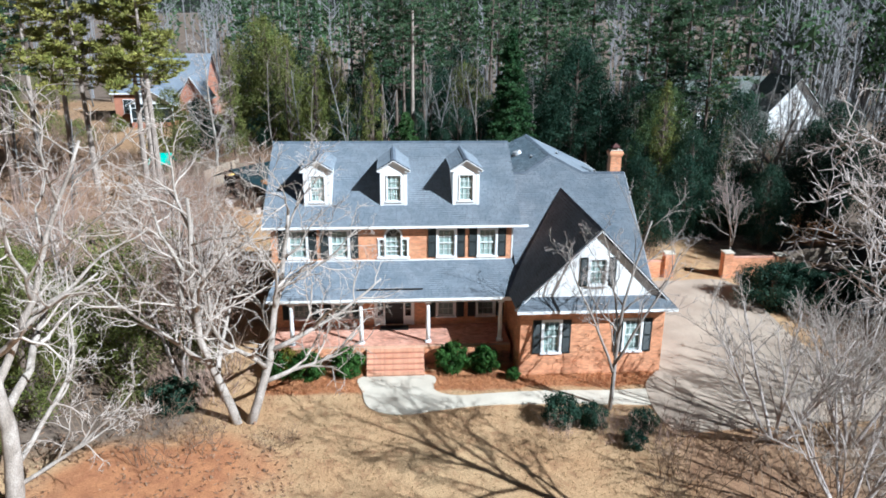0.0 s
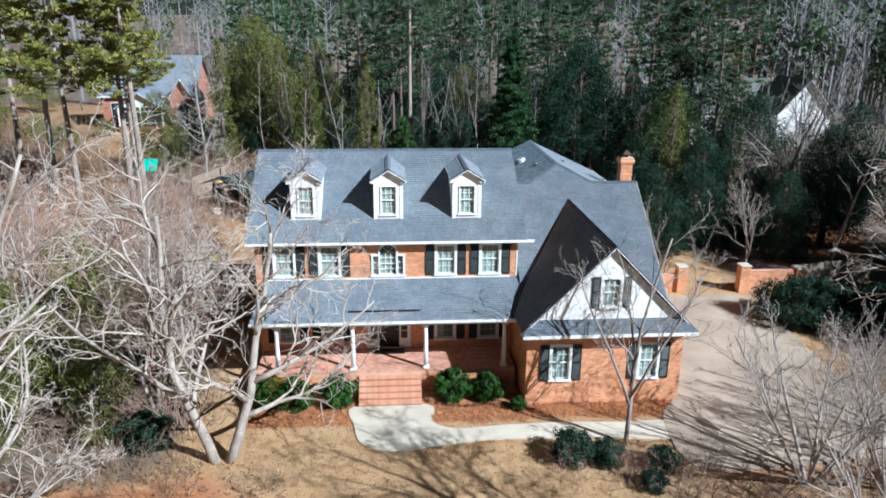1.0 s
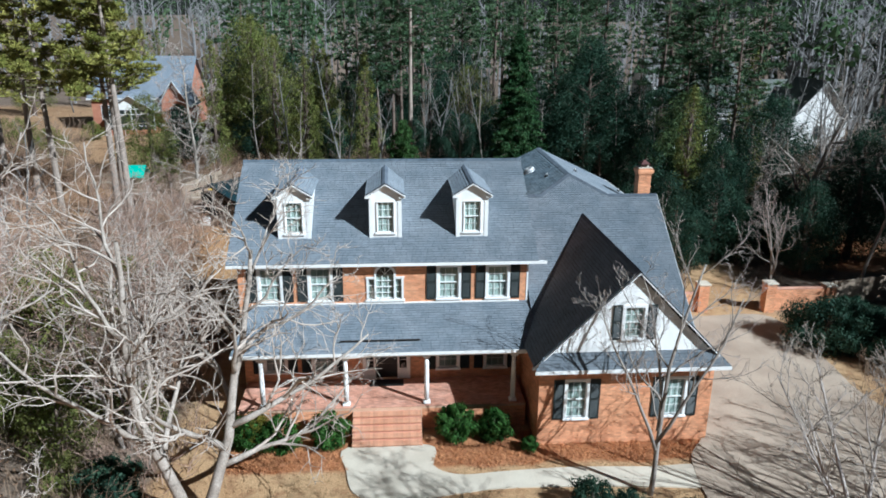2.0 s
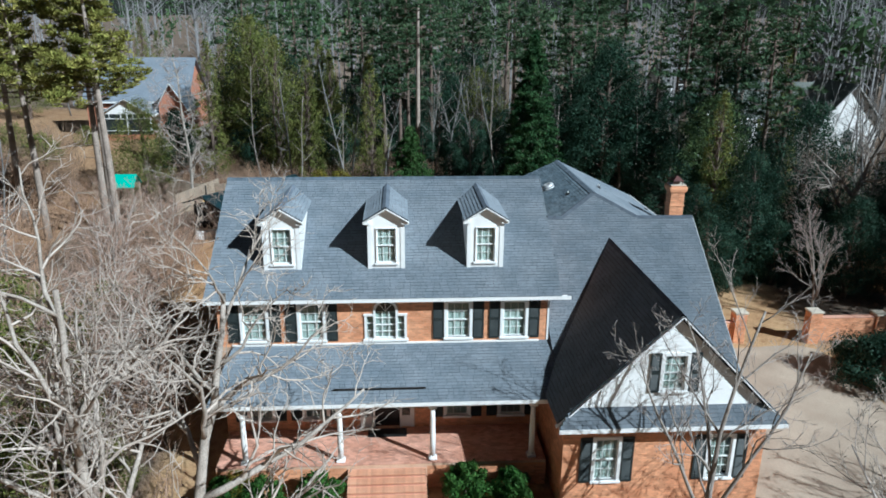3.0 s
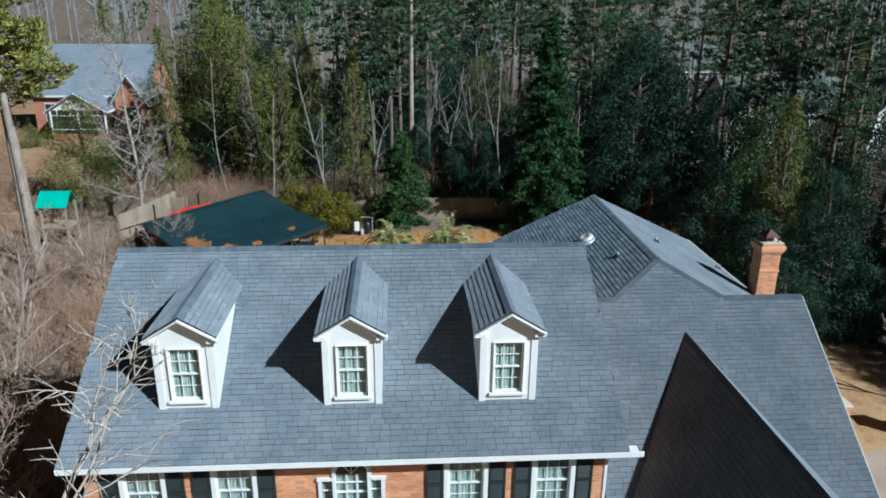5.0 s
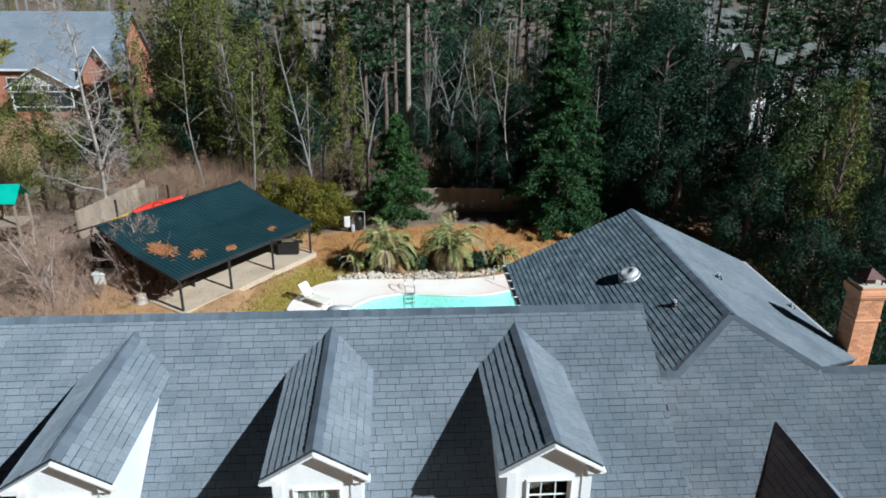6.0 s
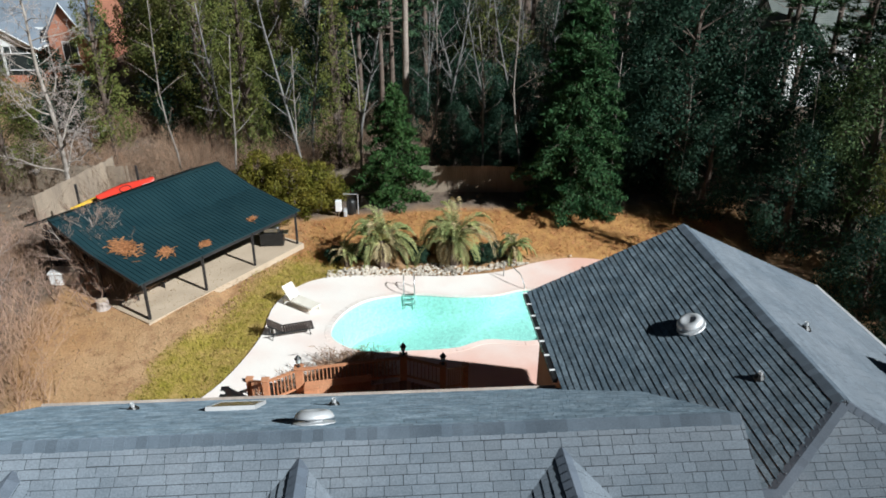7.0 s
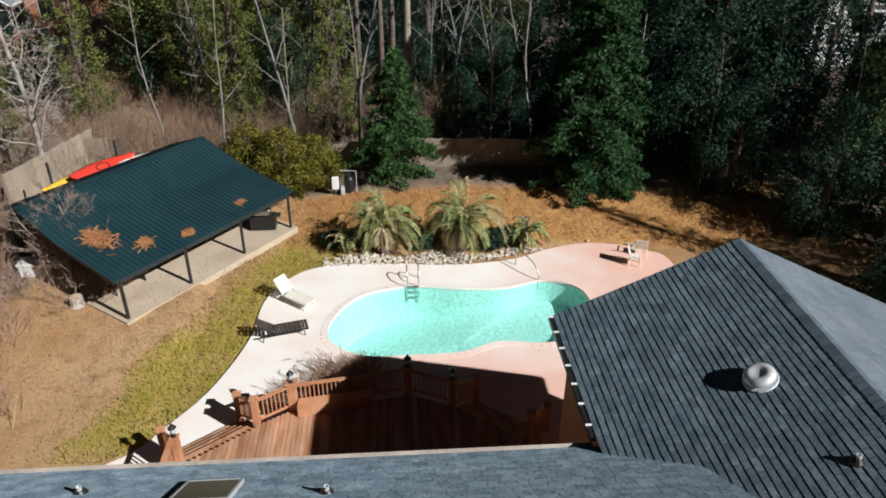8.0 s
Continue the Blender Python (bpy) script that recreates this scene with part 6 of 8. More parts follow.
# ---- trees and shrubs ----
def grow(bt, bc, rng, start, way, length, radius, level, spec, limbs):
    """One branch and what springs from it. The stem goes into bt, each main limb into a build of its own, twigs into bc."""
    n = spec.get("seg", (6, 4, 3, 2, 2))[min(level, 4)]
    pts, rad, d = [Vector(start)], [radius], Vector(way).normalized()
    step = length / n
    tip = spec["tip"] if level else 0.3
    for i in range(n):
        wob = spec["wobble"] * (0.5, 1.0, 1.3, 1.6, 1.6)[min(level, 4)]
        d = (d + Vector((rng.gauss(0, wob), rng.gauss(0, wob), rng.gauss(0, wob * 0.7) + spec["lift"] * (0.4 if level == 0 else 1)))).normalized()
        pts.append(pts[-1] + d * step)
        rad.append(radius * (1 - (i + 1) / n * (1 - tip)))
    sides = (8, 6, 4, 3, 3)[min(level, 4)]
    if level == 1:
        limbs.append(Build())
    (bt if level == 0 else limbs[-1] if level == 1 else bc).tube(pts, rad, sides, cap=level < 2)
    if level >= spec["levels"]:
        return
    kids = spec["kids"][level]
    first = spec["first"] if level == 0 else 0.18
    for k in range(kids):
        t = first + (1 - first) * (k + rng.random() * 0.8) / kids
        i = min(int(t * n), n - 1)
        p = pts[i].lerp(pts[i + 1], t * n - i)
        base = (pts[i + 1] - pts[i]).normalized()
        spin = rng.random() * 2 * math.pi if level else 2 * math.pi * (k * 0.382 + rng.random() * 0.2)
        side = base.orthogonal().normalized()
        side = Matrix.Rotation(spin, 3, base) @ side
        a = radians(rng.uniform(*spec["angle"]))
        w = base * math.cos(a) + side * math.sin(a)
        l = length * rng.uniform(*spec["ratio"]) * (1.15 - 0.6 * t if level == 0 else 1.05 - 0.45 * t)
        grow(bt, bc, rng, p, w, l, max(rad[i] * rng.uniform(*spec.get("fat", (0.42, 0.62))), spec["rmin"]), level + 1, spec, limbs)


BARE = dict(wobble=0.13, lift=0.05, tip=0.25, kids=(9, 7, 6, 4), first=0.28, angle=(32, 62), ratio=(0.45, 0.62), levels=4, rmin=0.010)


def bare_tree(name, seed, height, radius, label, bark, twig, spec, stems=1, lean=0.25, group="bare trees", ways=None):
    """A leafless tree with one or several stems from one foot."""
    rng = random.Random(seed)
    t = thing(name, (0, 0, 0), label, "tree", group)
    bc = Build()
    for s in range(len(ways) if ways else stems):
        a = 2 * math.pi * (s + rng.random() * 0.5) / stems
        w = Vector((math.cos(a) * lean, math.sin(a) * lean, 1)) if stems > 1 else Vector((rng.gauss(0, 0.05), rng.gauss(0, 0.05), 1))
        long, fat, foot = 1.0, 1.0, -0.3
        if ways:
            w, a = Vector((ways[s][0], ways[s][1], 1)), math.atan2(ways[s][1], ways[s][0])
            long, fat, foot = ways[s][2:] if len(ways[s]) > 2 else (1.0, 1.0, -0.3)
        off = Vector((math.cos(a), math.sin(a), 0)) * radius * 0.9 * (stems > 1)
        bt, limbs = Build(), []
        grow(bt, bc, rng, off + Vector((0, 0, foot)), w, height * long * rng.uniform(0.62, 0.74), radius * fat * rng.uniform(0.85, 1.0), 0, spec, limbs)
        stem = part("trunk", bt, bark, t, smooth=True)
        for limb in limbs:
            part("limb", limb, bark, stem, smooth=True)
    part("crown", bc, twig, t, "bare twigs", smooth=True, kind="stuff")
    return t


def put(ob, x, y, yaw=0.0, scale=1.0, z=None):
    """Stands a thing on the ground."""
    ob.matrix_basis = pose(x, y, gz(x, y) if z is None else z, 0, 0, yaw) @ Matrix.Scale(scale, 4)
    return ob


def again(ob, x, y, yaw=0.0, scale=1.0, z=None, sz=1.0):
    m = pose(x, y, gz(x, y) if z is None else z, 0, 0, yaw) @ Matrix.Diagonal((scale, scale, scale * sz, 1))
    s = ob.scale.copy()
    return copy_thing(ob, m @ Matrix.Diagonal((1 / s.x, 1 / s.y, 1 / s.z, 1)))


def leaves(b, pts, size, rng, long=1.6, droop=0.0, facing=None):
    """Many small pointed leaves at points, turned at random, or about square to the directions in facing."""
    p = np.asarray(pts, float)
    n = len(p)
    d = rng.normal(size=(n, 3))
    d[:, 2] -= droop
    up = rng.normal(size=(n, 3))
    if facing is not None:
        f = facing + rng.normal(size=(n, 3)) * 0.27
        f /= np.linalg.norm(f, axis=1)[:, None]
        d -= f * (d * f).sum(1)[:, None]
        up = f
    d /= np.linalg.norm(d, axis=1)[:, None] + 1e-9
    e = np.cross(d, up)
    e /= np.linalg.norm(e, axis=1)[:, None] + 1e-9
    s = size * rng.uniform(0.6, 1.35, (n, 1))
    q = np.stack([p - e * s * 0.5, p + e * s * 0.5, p + d * s * long], 1).reshape(-1, 3)
    k = len(b.v)
    b.v.extend(map(tuple, q.tolist()))
    b.f.extend((k + 3 * i, k + 3 * i + 1, k + 3 * i + 2) for i in range(n))


def lump_cloud(rng, centres, radii, count, hollow=0.55):
    """Points near the skins of lumps."""
    c = np.asarray(centres, float)
    r = np.asarray(radii, float)
    pick = rng.choice(len(c), count, p=r ** 2 / (r ** 2).sum())
    d = rng.normal(size=(count, 3))
    d /= np.linalg.norm(d, axis=1)[:, None]
    return c[pick] + d * (r[pick] * rng.uniform(hollow, 1.05, count))[:, None], d


def evergreen_tree(name, seed, height, width, leaf, label, shape="round", count=9000, size=0.16, low=0.05, group="evergreen trees", droop=0.0, hollow=0.5):
    """A leafy tree or shrub: stem, limbs and a crown of lumps of leaves."""
    rng = np.random.default_rng(seed)
    rr = random.Random(seed)
    t = thing(name, (0, 0, 0), label, "tree" if height > 3 else "shrub", group)
    bt, bc, bl = Build(), Build(), Build()
    bt.tube([(0, 0, -0.3), (rr.gauss(0, 0.02) * height, rr.gauss(0, 0.02) * height, height * 0.5), (0, 0, height * 0.92)], [width * 0.045 + 0.03, width * 0.03 + 0.015, 0.01], 7)
    centres, radii = [], []
    lumps = int(46 + height * 5)
    for i in range(lumps):
        f = low + (1 - low) * (i + rr.random()) / lumps
        if shape == "cone":
            w = width * 0.5 * (1 - f) ** 0.75 * (0.45 + 0.55 * smooth_step(0, 0.18, f))
        elif shape == "column":
            w = width * 0.5 * (1 - f ** 2.6) ** 0.8 * (0.6 + 0.4 * smooth_step(0, 0.15, f))
        else:
            w = width * 0.5 * math.sin(math.pi * (0.12 + 0.86 * f)) ** 0.7
        a = i * 2.399 + rr.random()
        d = w * rr.uniform(0.45, 0.98)
        c = Vector((math.cos(a) * d, math.sin(a) * d, f * height))
        r = max(0.10 * width, w * rr.uniform(0.22, 0.40))
        centres.append(c), radii.append(r)
        if i % 2 == 0 and height > 1.5:
            z0 = max(0.05, f - 0.12) * height
            bl.tube([(0, 0, z0), (c.x * 0.5, c.y * 0.5, (z0 + c.z) / 2), tuple(c)], [0.02 + 0.004 * height, 0.015, 0.006], 4, cap=False)
    spots_, out_ = lump_cloud(rng, centres, radii, count, max(hollow, 0.45))
    leaves(bc, spots_, size, rng, 1.6, droop, out_)
    part("trunk", bt, BARKDARK, t)
    if bl.v:
        part("bough", bl, BARKDARK, t, "dark limbs inside the crown", kind="stuff")
    part("crown", bc, leaf, t, "dense leaves", kind="stuff")
    return t


def conifer(name, seed, height, width, leaf, label, limbs, sprays, size):
    """A conifer with tiers of drooping limbs that carry flat sprays of needles."""
    rr, rng = random.Random(seed), np.random.default_rng(seed)
    t = thing(name, (0, 0, 0), label, "tree", "conifers")
    bt, bc, bl = Build(), Build(), Build()
    bt.tube([(0, 0, -0.3), (0.05, 0.03, height * 0.5), (0, 0, height)], [0.05 + 0.016 * height, 0.03 + 0.009 * height, 0.01], 8)
    pts = []
    for i in range(limbs):
        f = (i + rr.random()) / limbs
        l = width * 0.5 * (1 - f) ** 0.72 * (0.7 + 0.3 * smooth_step(0, 0.12, f)) * rr.uniform(0.62, 1.12) + 0.12
        a = i * 2.399 + rr.gauss(0, 0.35)
        z = 0.12 + f * (height - 0.2)
        d = Vector((math.cos(a), math.sin(a), 0))
        side = Vector((-d.y, d.x, 0))
        rise = rr.uniform(-0.05, 0.22)
        curve = [Vector((0, 0, z)) + d * (l * s) + Vector((0, 0, l * (rise * s - 0.42 * s * s + 0.16 * s ** 3))) for s in (0, 0.35, 0.7, 1)]
        for p in curve:
            p.z = max(p.z, 0.08)
        bl.tube([tuple(p) for p in curve], [0.012 + 0.008 * l, 0.012, 0.008, 0.004], 4, cap=False)
        for j in range(int(sprays * (0.35 + l))):
            s = rr.random() ** 0.6
            k = min(int(s * 3), 2)
            p = curve[k].lerp(curve[k + 1], s * 3 - k)
            pts.append(p + side * rr.gauss(0, 0.16 * l * (1.15 - s) + 0.05) + Vector((0, 0, rr.gauss(-0.02, 0.05))) + d * rr.gauss(0, 0.06))
    leaves(bc, pts, size, rng, 2.6, 0.5)
    part("trunk", bt, BARKDARK, t)
    part("bough", bl, BARKDARK, t, "drooping dark limbs", kind="stuff")
    part("crown", bc, leaf, t, "drooping green sprays", kind="stuff")
    return t


def pine(name, seed, height, label, bare=0.5, radius=0.24, clumps=420, limbs=44, needle=None, bark=BARKPINE):
    """A tall pine: long bare trunk, whorled limbs and tufts of needles."""
    rr, rng = random.Random(seed), np.random.default_rng(seed)
    t = thing(name, (0, 0, 0), label, "tree", "pines")
    bt, bn, bl = Build(), Build(), Build()
    bend = Vector((rr.gauss(0, 0.3), rr.gauss(0, 0.3), 0))
    axis = lambda f: Vector((0, 0, height * f)) + bend * (f * f)
    bt.tube([tuple(axis(f) - Vector((0, 0, 0.3 if f == 0 else 0))) for f in (0, 0.1, 0.3, 0.55, 0.8, 1)], [radius * 1.15, radius, radius * 0.85, radius * 0.62, radius * 0.35, 0.02], 9)
    tufts = []
    for i in range(limbs):
        f = bare + (1 - bare) * (i + rr.random()) / limbs
        a = rr.random() * 2 * math.pi
        l = (0.10 + 0.85 * (1 - f)) * height * 0.26 * rr.uniform(0.55, 1.15) + 0.5
        p = axis(f)
        q = p + Vector((math.cos(a) * l, math.sin(a) * l, l * rr.uniform(-0.05, 0.4)))
        m = p.lerp(q, 0.5) + Vector((0, 0, -0.08 * l))
        bl.tube([tuple(p), tuple(m), tuple(q)], [0.025 + 0.012 * l, 0.025, 0.01], 4, cap=False)
        for j in range(max(3, int(l * clumps / 260))):
            s = 0.35 + 0.7 * rr.random()
            c = m.lerp(q, s) if s > 0.5 else p.lerp(m, s * 2)
            tufts.append(c + Vector((rr.gauss(0, 0.22 * l * 0.4 + 0.12), rr.gauss(0, 0.22 * l * 0.4 + 0.12), rr.gauss(0.05, 0.16))))
    for i in range(5):
        f = bare * rr.uniform(0.45, 1)
        a = rr.random() * 2 * math.pi
        p = axis(f)
        bl.tube([tuple(p), tuple(p + Vector((math.cos(a), math.sin(a), 0.1)) * rr.uniform(0.4, 1.4))], [0.035, 0.012], 4, cap=False)
    base = np.repeat(np.array([tuple(c) for c in tufts]), 26, axis=0)
    n = len(base)
    d = rng.normal(size=(n, 3))
    d[:, 2] = np.abs(d[:, 2]) * 0.6 + 0.1
    d /= np.linalg.norm(d, axis=1)[:, None]
    e = np.cross(d, rng.normal(size=(n, 3)))
    e /= np.linalg.norm(e, axis=1)[:, None] + 1e-9
    l = rng.uniform(0.26, 0.52, (n, 1))
    q = np.stack([base - e * 0.012, base + e * 0.012, base + d * l + e * 0.042, base + d * l - e * 0.042], 1).reshape(-1, 3)
    bn.v.extend(map(tuple, q.tolist()))
    bn.f.extend((4 * i, 4 * i + 1, 4 * i + 2, 4 * i + 3) for i in range(n))
    part("trunk", bt, bark, t, smooth=True)
    part("bough", bl, BARKDARK, t, "dark limbs of the crown", kind="stuff")
    part("crown", bn, needle or NEEDLEDARK, t, "tufts of green needles", kind="stuff")
    return t


def brush(name, seed, height, width, twig, label, count=90, group="brush"):
    """A thicket of thin upright stems and twigs."""
    rr = random.Random(seed)
    b = Build()
    for i in range(count):
        a, d = rr.random() * 2 * math.pi, width * 0.5 * math.sqrt(rr.random())
        p = Vector((math.cos(a) * d, math.sin(a) * d, -0.1))
        w = Vector((rr.gauss(0, 0.42) + math.cos(a) * 0.3, rr.gauss(0, 0.42) + math.sin(a) * 0.3, 1)).normalized()
        h = height * rr.uniform(0.45, 1.0)
        m = p + w * h * 0.5
        q = m + (w + Vector((rr.gauss(0, 0.5), rr.gauss(0, 0.5), rr.gauss(0, 0.2)))).normalized() * h * 0.5
        b.tube([tuple(p), tuple(m), tuple(q)], [0.012 + 0.002 * height, 0.009, 0.004], 3, cap=False)
        for k in range(5):
            s = m.lerp(q, rr.random()) if k % 3 else p.lerp(m, 0.4 + 0.6 * rr.random())
            e = s + Vector((rr.gauss(0, 0.5), rr.gauss(0, 0.5), rr.uniform(0.1, 0.9))).normalized() * h * rr.uniform(0.14, 0.38)
            b.tube([tuple(s), tuple(e)], [0.007, 0.003], 3, cap=False)
            e2 = s.lerp(e, 0.5) + Vector((rr.gauss(0, 0.5), rr.gauss(0, 0.5), rr.uniform(0.1, 0.7))).normalized() * h * rr.uniform(0.06, 0.14)
            b.tube([tuple(s.lerp(e, 0.5)), tuple(e2)], [0.005, 0.003], 3, cap=False)
    return single(name, b, twig, label, "brush", group=group, kind="stuff")


# trees in front of the house
put(bare_tree("bare_tree", 11, 13.5, 0.2, "leafless pale-barked tree with two leaning trunks on the front lawn", BARKPALE, BARKTWIG, dict(BARE, fat=(0.54, 0.8), kids=(10, 7, 5, 3), first=0.2, angle=(28, 68), ratio=(0.48, 0.70), wobble=0.18, lift=0.05, rmin=0.012, seg=(9, 7, 5, 3, 2)), stems=2, ways=((-0.16, 0.03), (0.36, 0.05))), -9.2, 29.1, 0, 1.15)
put(bare_tree("bare_tree", 24, 17.0, 0.4, "large leafless pale-barked tree at the lawn edge", BARKPALE, BARKTWIG, dict(BARE, fat=(0.46, 0.72), kids=(7, 6, 4, 2), first=0.3, angle=(30, 70), wobble=0.2, ratio=(0.42, 0.62), rmin=0.013, seg=(9, 8, 6, 4, 2)), ways=((0.2, 0.06, 1.0, 1.0, -0.3), (0.95, 0.75, 0.62, 0.3, 1.5), (1.9, 0.35, 0.5, 0.24, 1.1), (0.5, -0.1, 0.8, 0.4, 4.5))), -16.2, 23.5, 0)
garage_tree = put(bare_tree("bare_tree", 31, 13.0, 0.1, "slender leafless grey tree with several stems in front of the garage", BARKWOOD, BARKMID, dict(BARE, kids=(8, 6, 4, 2), first=0.3, angle=(20, 52), ratio=(0.36, 0.54), wobble=0.14, rmin=0.007, seg=(7, 6, 4, 3, 2)), ways=((0.03, 0.02, 1.0, 1.25, -0.3), (-0.38, 0.1, 0.62, 0.7, 1.9), (0.42, -0.1, 0.66, 0.75, 2.2), (0.16, 0.35, 0.6, 0.6, 2.7))), 7.05, 29.3, 0)
right_a = put(bare_tree("crape_myrtle", 41, 8.6, 0.09, "leafless multi-stemmed tree with grey smooth bark", BARKMID, BARKPALE, dict(BARE, kids=(6, 5, 4, 2), first=0.34, angle=(18, 48), wobble=0.12, ratio=(0.4, 0.58), rmin=0.011), stems=8, lean=0.62, group="multi-stemmed trees"), 13.3, 26.4)
again(right_a, 16.3, 25.9, 130, 0.95)
again(right_a, 18.6, 29.2, 220, 0.8)
again(right_a, 13.4, 21.6, 300, 0.85)
again(garage_tree, 21.4, 48.0, 80, 0.75)
side = put(bare_tree("bare_tree", 13, 10.5, 0.11, "leafless pinkish-brown tree in the thicket beside the house", BARKMID, TWIGPINK, dict(BARE, kids=(9, 6, 5, 3), first=0.18, angle=(24, 54), ratio=(0.44, 0.62), wobble=0.17, rmin=0.010), stems=3, lean=0.22), -13.0, 33.6, 40)
for x, y, yaw, s in ((-13.0, 39.0, 100, 0.8), (-15.5, 44.0, 215, 0.75), (-18.0, 50.0, 300, 0.75), (-21.5, 41.0, 160, 1.0), (-25.0, 48.0, 80, 0.95), (-20.5, 56.5, 30, 0.8), (-26.5, 39.0, 330, 1.0), (-15.2, 64.0, 75, 0.48), (-18.6, 62.0, 190, 0.55)):
    again(side, x, y, yaw, s)
put(bare_tree("bare_tree", 37, 15.0, 0.26, "spreading leafless grey tree beyond the driveway wall", BARKWOOD, BARKWOOD, dict(BARE, fat=(0.45, 0.7), kids=(10, 7, 6, 3), first=0.2, angle=(30, 66), ratio=(0.42, 0.62), wobble=0.18, rmin=0.013, seg=(8, 7, 5, 3, 2))), 28.8, 57.0, 0)
# bare trees casting their branch shadows on the lawn
put(bare_tree("bare_tree", 29, 21.0, 0.30, "tall leafless tree at the edge of the lawn", BARKMID, BARKMID, dict(BARE, kids=(12, 7, 5, 3), first=0.60, angle=(30, 62), ratio=(0.46, 0.62), rmin=0.02)), 13.8, 14.4, 0)

# shrubs in front
shrub = put(evergreen_tree("round_shrub", 3, 1.45, 1.7, BOXLEAF, "rounded glossy green shrub in the pine straw bed", "round", 5200, 0.07, 0.02, "front shrubs"), 0.25, 33.55)
for x, y, s, yaw in ((1.85, 33.45, 0.85, 80), (-4.95, 33.35, 0.95, 150), (-6.9, 33.1, 0.95, 220), (3.15, 32.4, 0.42, 20), (-8.3, 33.4, 0.85, 300)):
    again(shrub, x, y, yaw, s)
yellow = put(evergreen_tree("yellow_shrub", 6, 3.0, 3.4, YELLOWLEAF, "loose yellow-green shrub by the pavilion", "round", 9000, 0.075, 0.02, "yellow-green shrubs"), -7.0, 72.4, 0, 1.2)
again(yellow, -7.9, 33.6, 50, 0.45)
again(yellow, -5.5, 73.4, 120, 0.95)
again(yellow, -9.0, 73.8, 200, 1.05)
low_shrub = put(evergreen_tree("dark_green_shrub", 8, 1.2, 1.9, EVERGREEN, "loose dark green shrub at the lawn edge", "round", 3600, 0.07, 0.02, "low shrubs"), 4.6, 28.4)
for x, y, s, yaw in ((5.9, 28.1, 0.8, 40), (8.0, 27.6, 0.75, 100), (7.2, 26.4, 0.6, 10), (-12.5, 30.5, 1.2, 70), (24.0, 30.5, 1.6, 60)):
    again(low_shrub, x, y, yaw, s)
hedge = put(evergreen_tree("hedge", 9, 2.3, 4.2, EVERGREEN, "dark clipped evergreen hedge beside the driveway", "round", 14000, 0.07, 0.0, "hedges"), 20.9, 41.0, 0, 1.1)
again(hedge, 23.2, 39.9, 90, 1.0, None, 0.8), again(hedge, 26.4, 40.8, 40, 1.1, None, 0.8), again(hedge, 23.6, 43.0, 40, 0.9, None, 0.8)

# brush beside and behind the house
rust = put(brush("brush_thicket", 4, 5.2, 5.0, TWIGRUST, "tangled rusty-brown leafless brush"), -16.5, 50.0, 0, 0.8)
for x, y, s, yaw in ((-14.6, 44.5, 1.0, 60), (-18.5, 54.5, 1.0, 130), (-20.5, 47.5, 1.15, 200), (-24.0, 53.5, 1.05, 250), (-22.0, 60.0, 0.8, 10), (-28.0, 60.0, 0.9, 80), (-27.0, 46.0, 1.1, 300), (-13.4, 38.5, 0.9, 20), (-16.8, 59.3, 0.55, 90), (-19.5, 64.5, 0.5, 30), (-21.0, 66.5, 0.6, 60)):
    again(rust, x, y, yaw, s)
greyb = put(brush("brush_thicket", 5, 2.6, 4.0, TWIGBROWN, "tangled grey-brown leafless brush on the ground", 64), 9.5, 25.0)
for x, y, s, yaw in ((12.5, 22.5, 1.1, 50), (15.0, 24.0, 1.1, 120), (17.5, 26.5, 1.0, 190), (8.0, 23.0, 0.7, 260), (-11.6, 27.5, 0.9, 20), (-14.5, 30.5, 1.2, 100), (-12.2, 33.5, 1.0, 170), (-7.5, 27.5, 0.4, 0), (20.5, 31.5, 0.9, 75), (22.5, 29.0, 1.0, 15), (19.5, 33.5, 0.8, 160), (24.0, 33.0, 1.1, 220), (22.0, 36.2, 0.9, 300), (18.8, 24.2, 1.0, 40)):
    again(greyb, x, y, yaw, s)
palebrush = put(brush("brush_thicket", 10, 2.6, 3.2, TWIGPINK, "loose pale leafless brush at the yard edge", 56), -17.9, 60.6)
for x, y, s, yaw in ((-17.4, 63.0, 0.9, 130), (-18.0, 58.8, 0.9, 220), (-19.6, 67.0, 1.1, 20), (-12.0, 31.8, 1.1, 90), (6.6, 27.2, 0.6, 10), (4.4, 27.6, 0.45, 200), (8.6, 26.6, 0.7, 300)):
    again(palebrush, x, y, yaw, s)
for x, y, s, yaw in ((-14.3, 63.2, 1.1, 40),):
    again(palebrush, x, y, yaw, s)
again(rust, -15.6, 55.2, 170, 0.75)
coral = put(brush("dry_ornamental_shrub", 7, 1.0, 1.3, TWIGRUST, "dry rusty ornamental shrub by the deck", 170), -3.3, 56.7, 0, 1.35)
again(coral, -4.9, 55.9, 60, 1.0), again(coral, -2.4, 56.7, 140, 1.2)

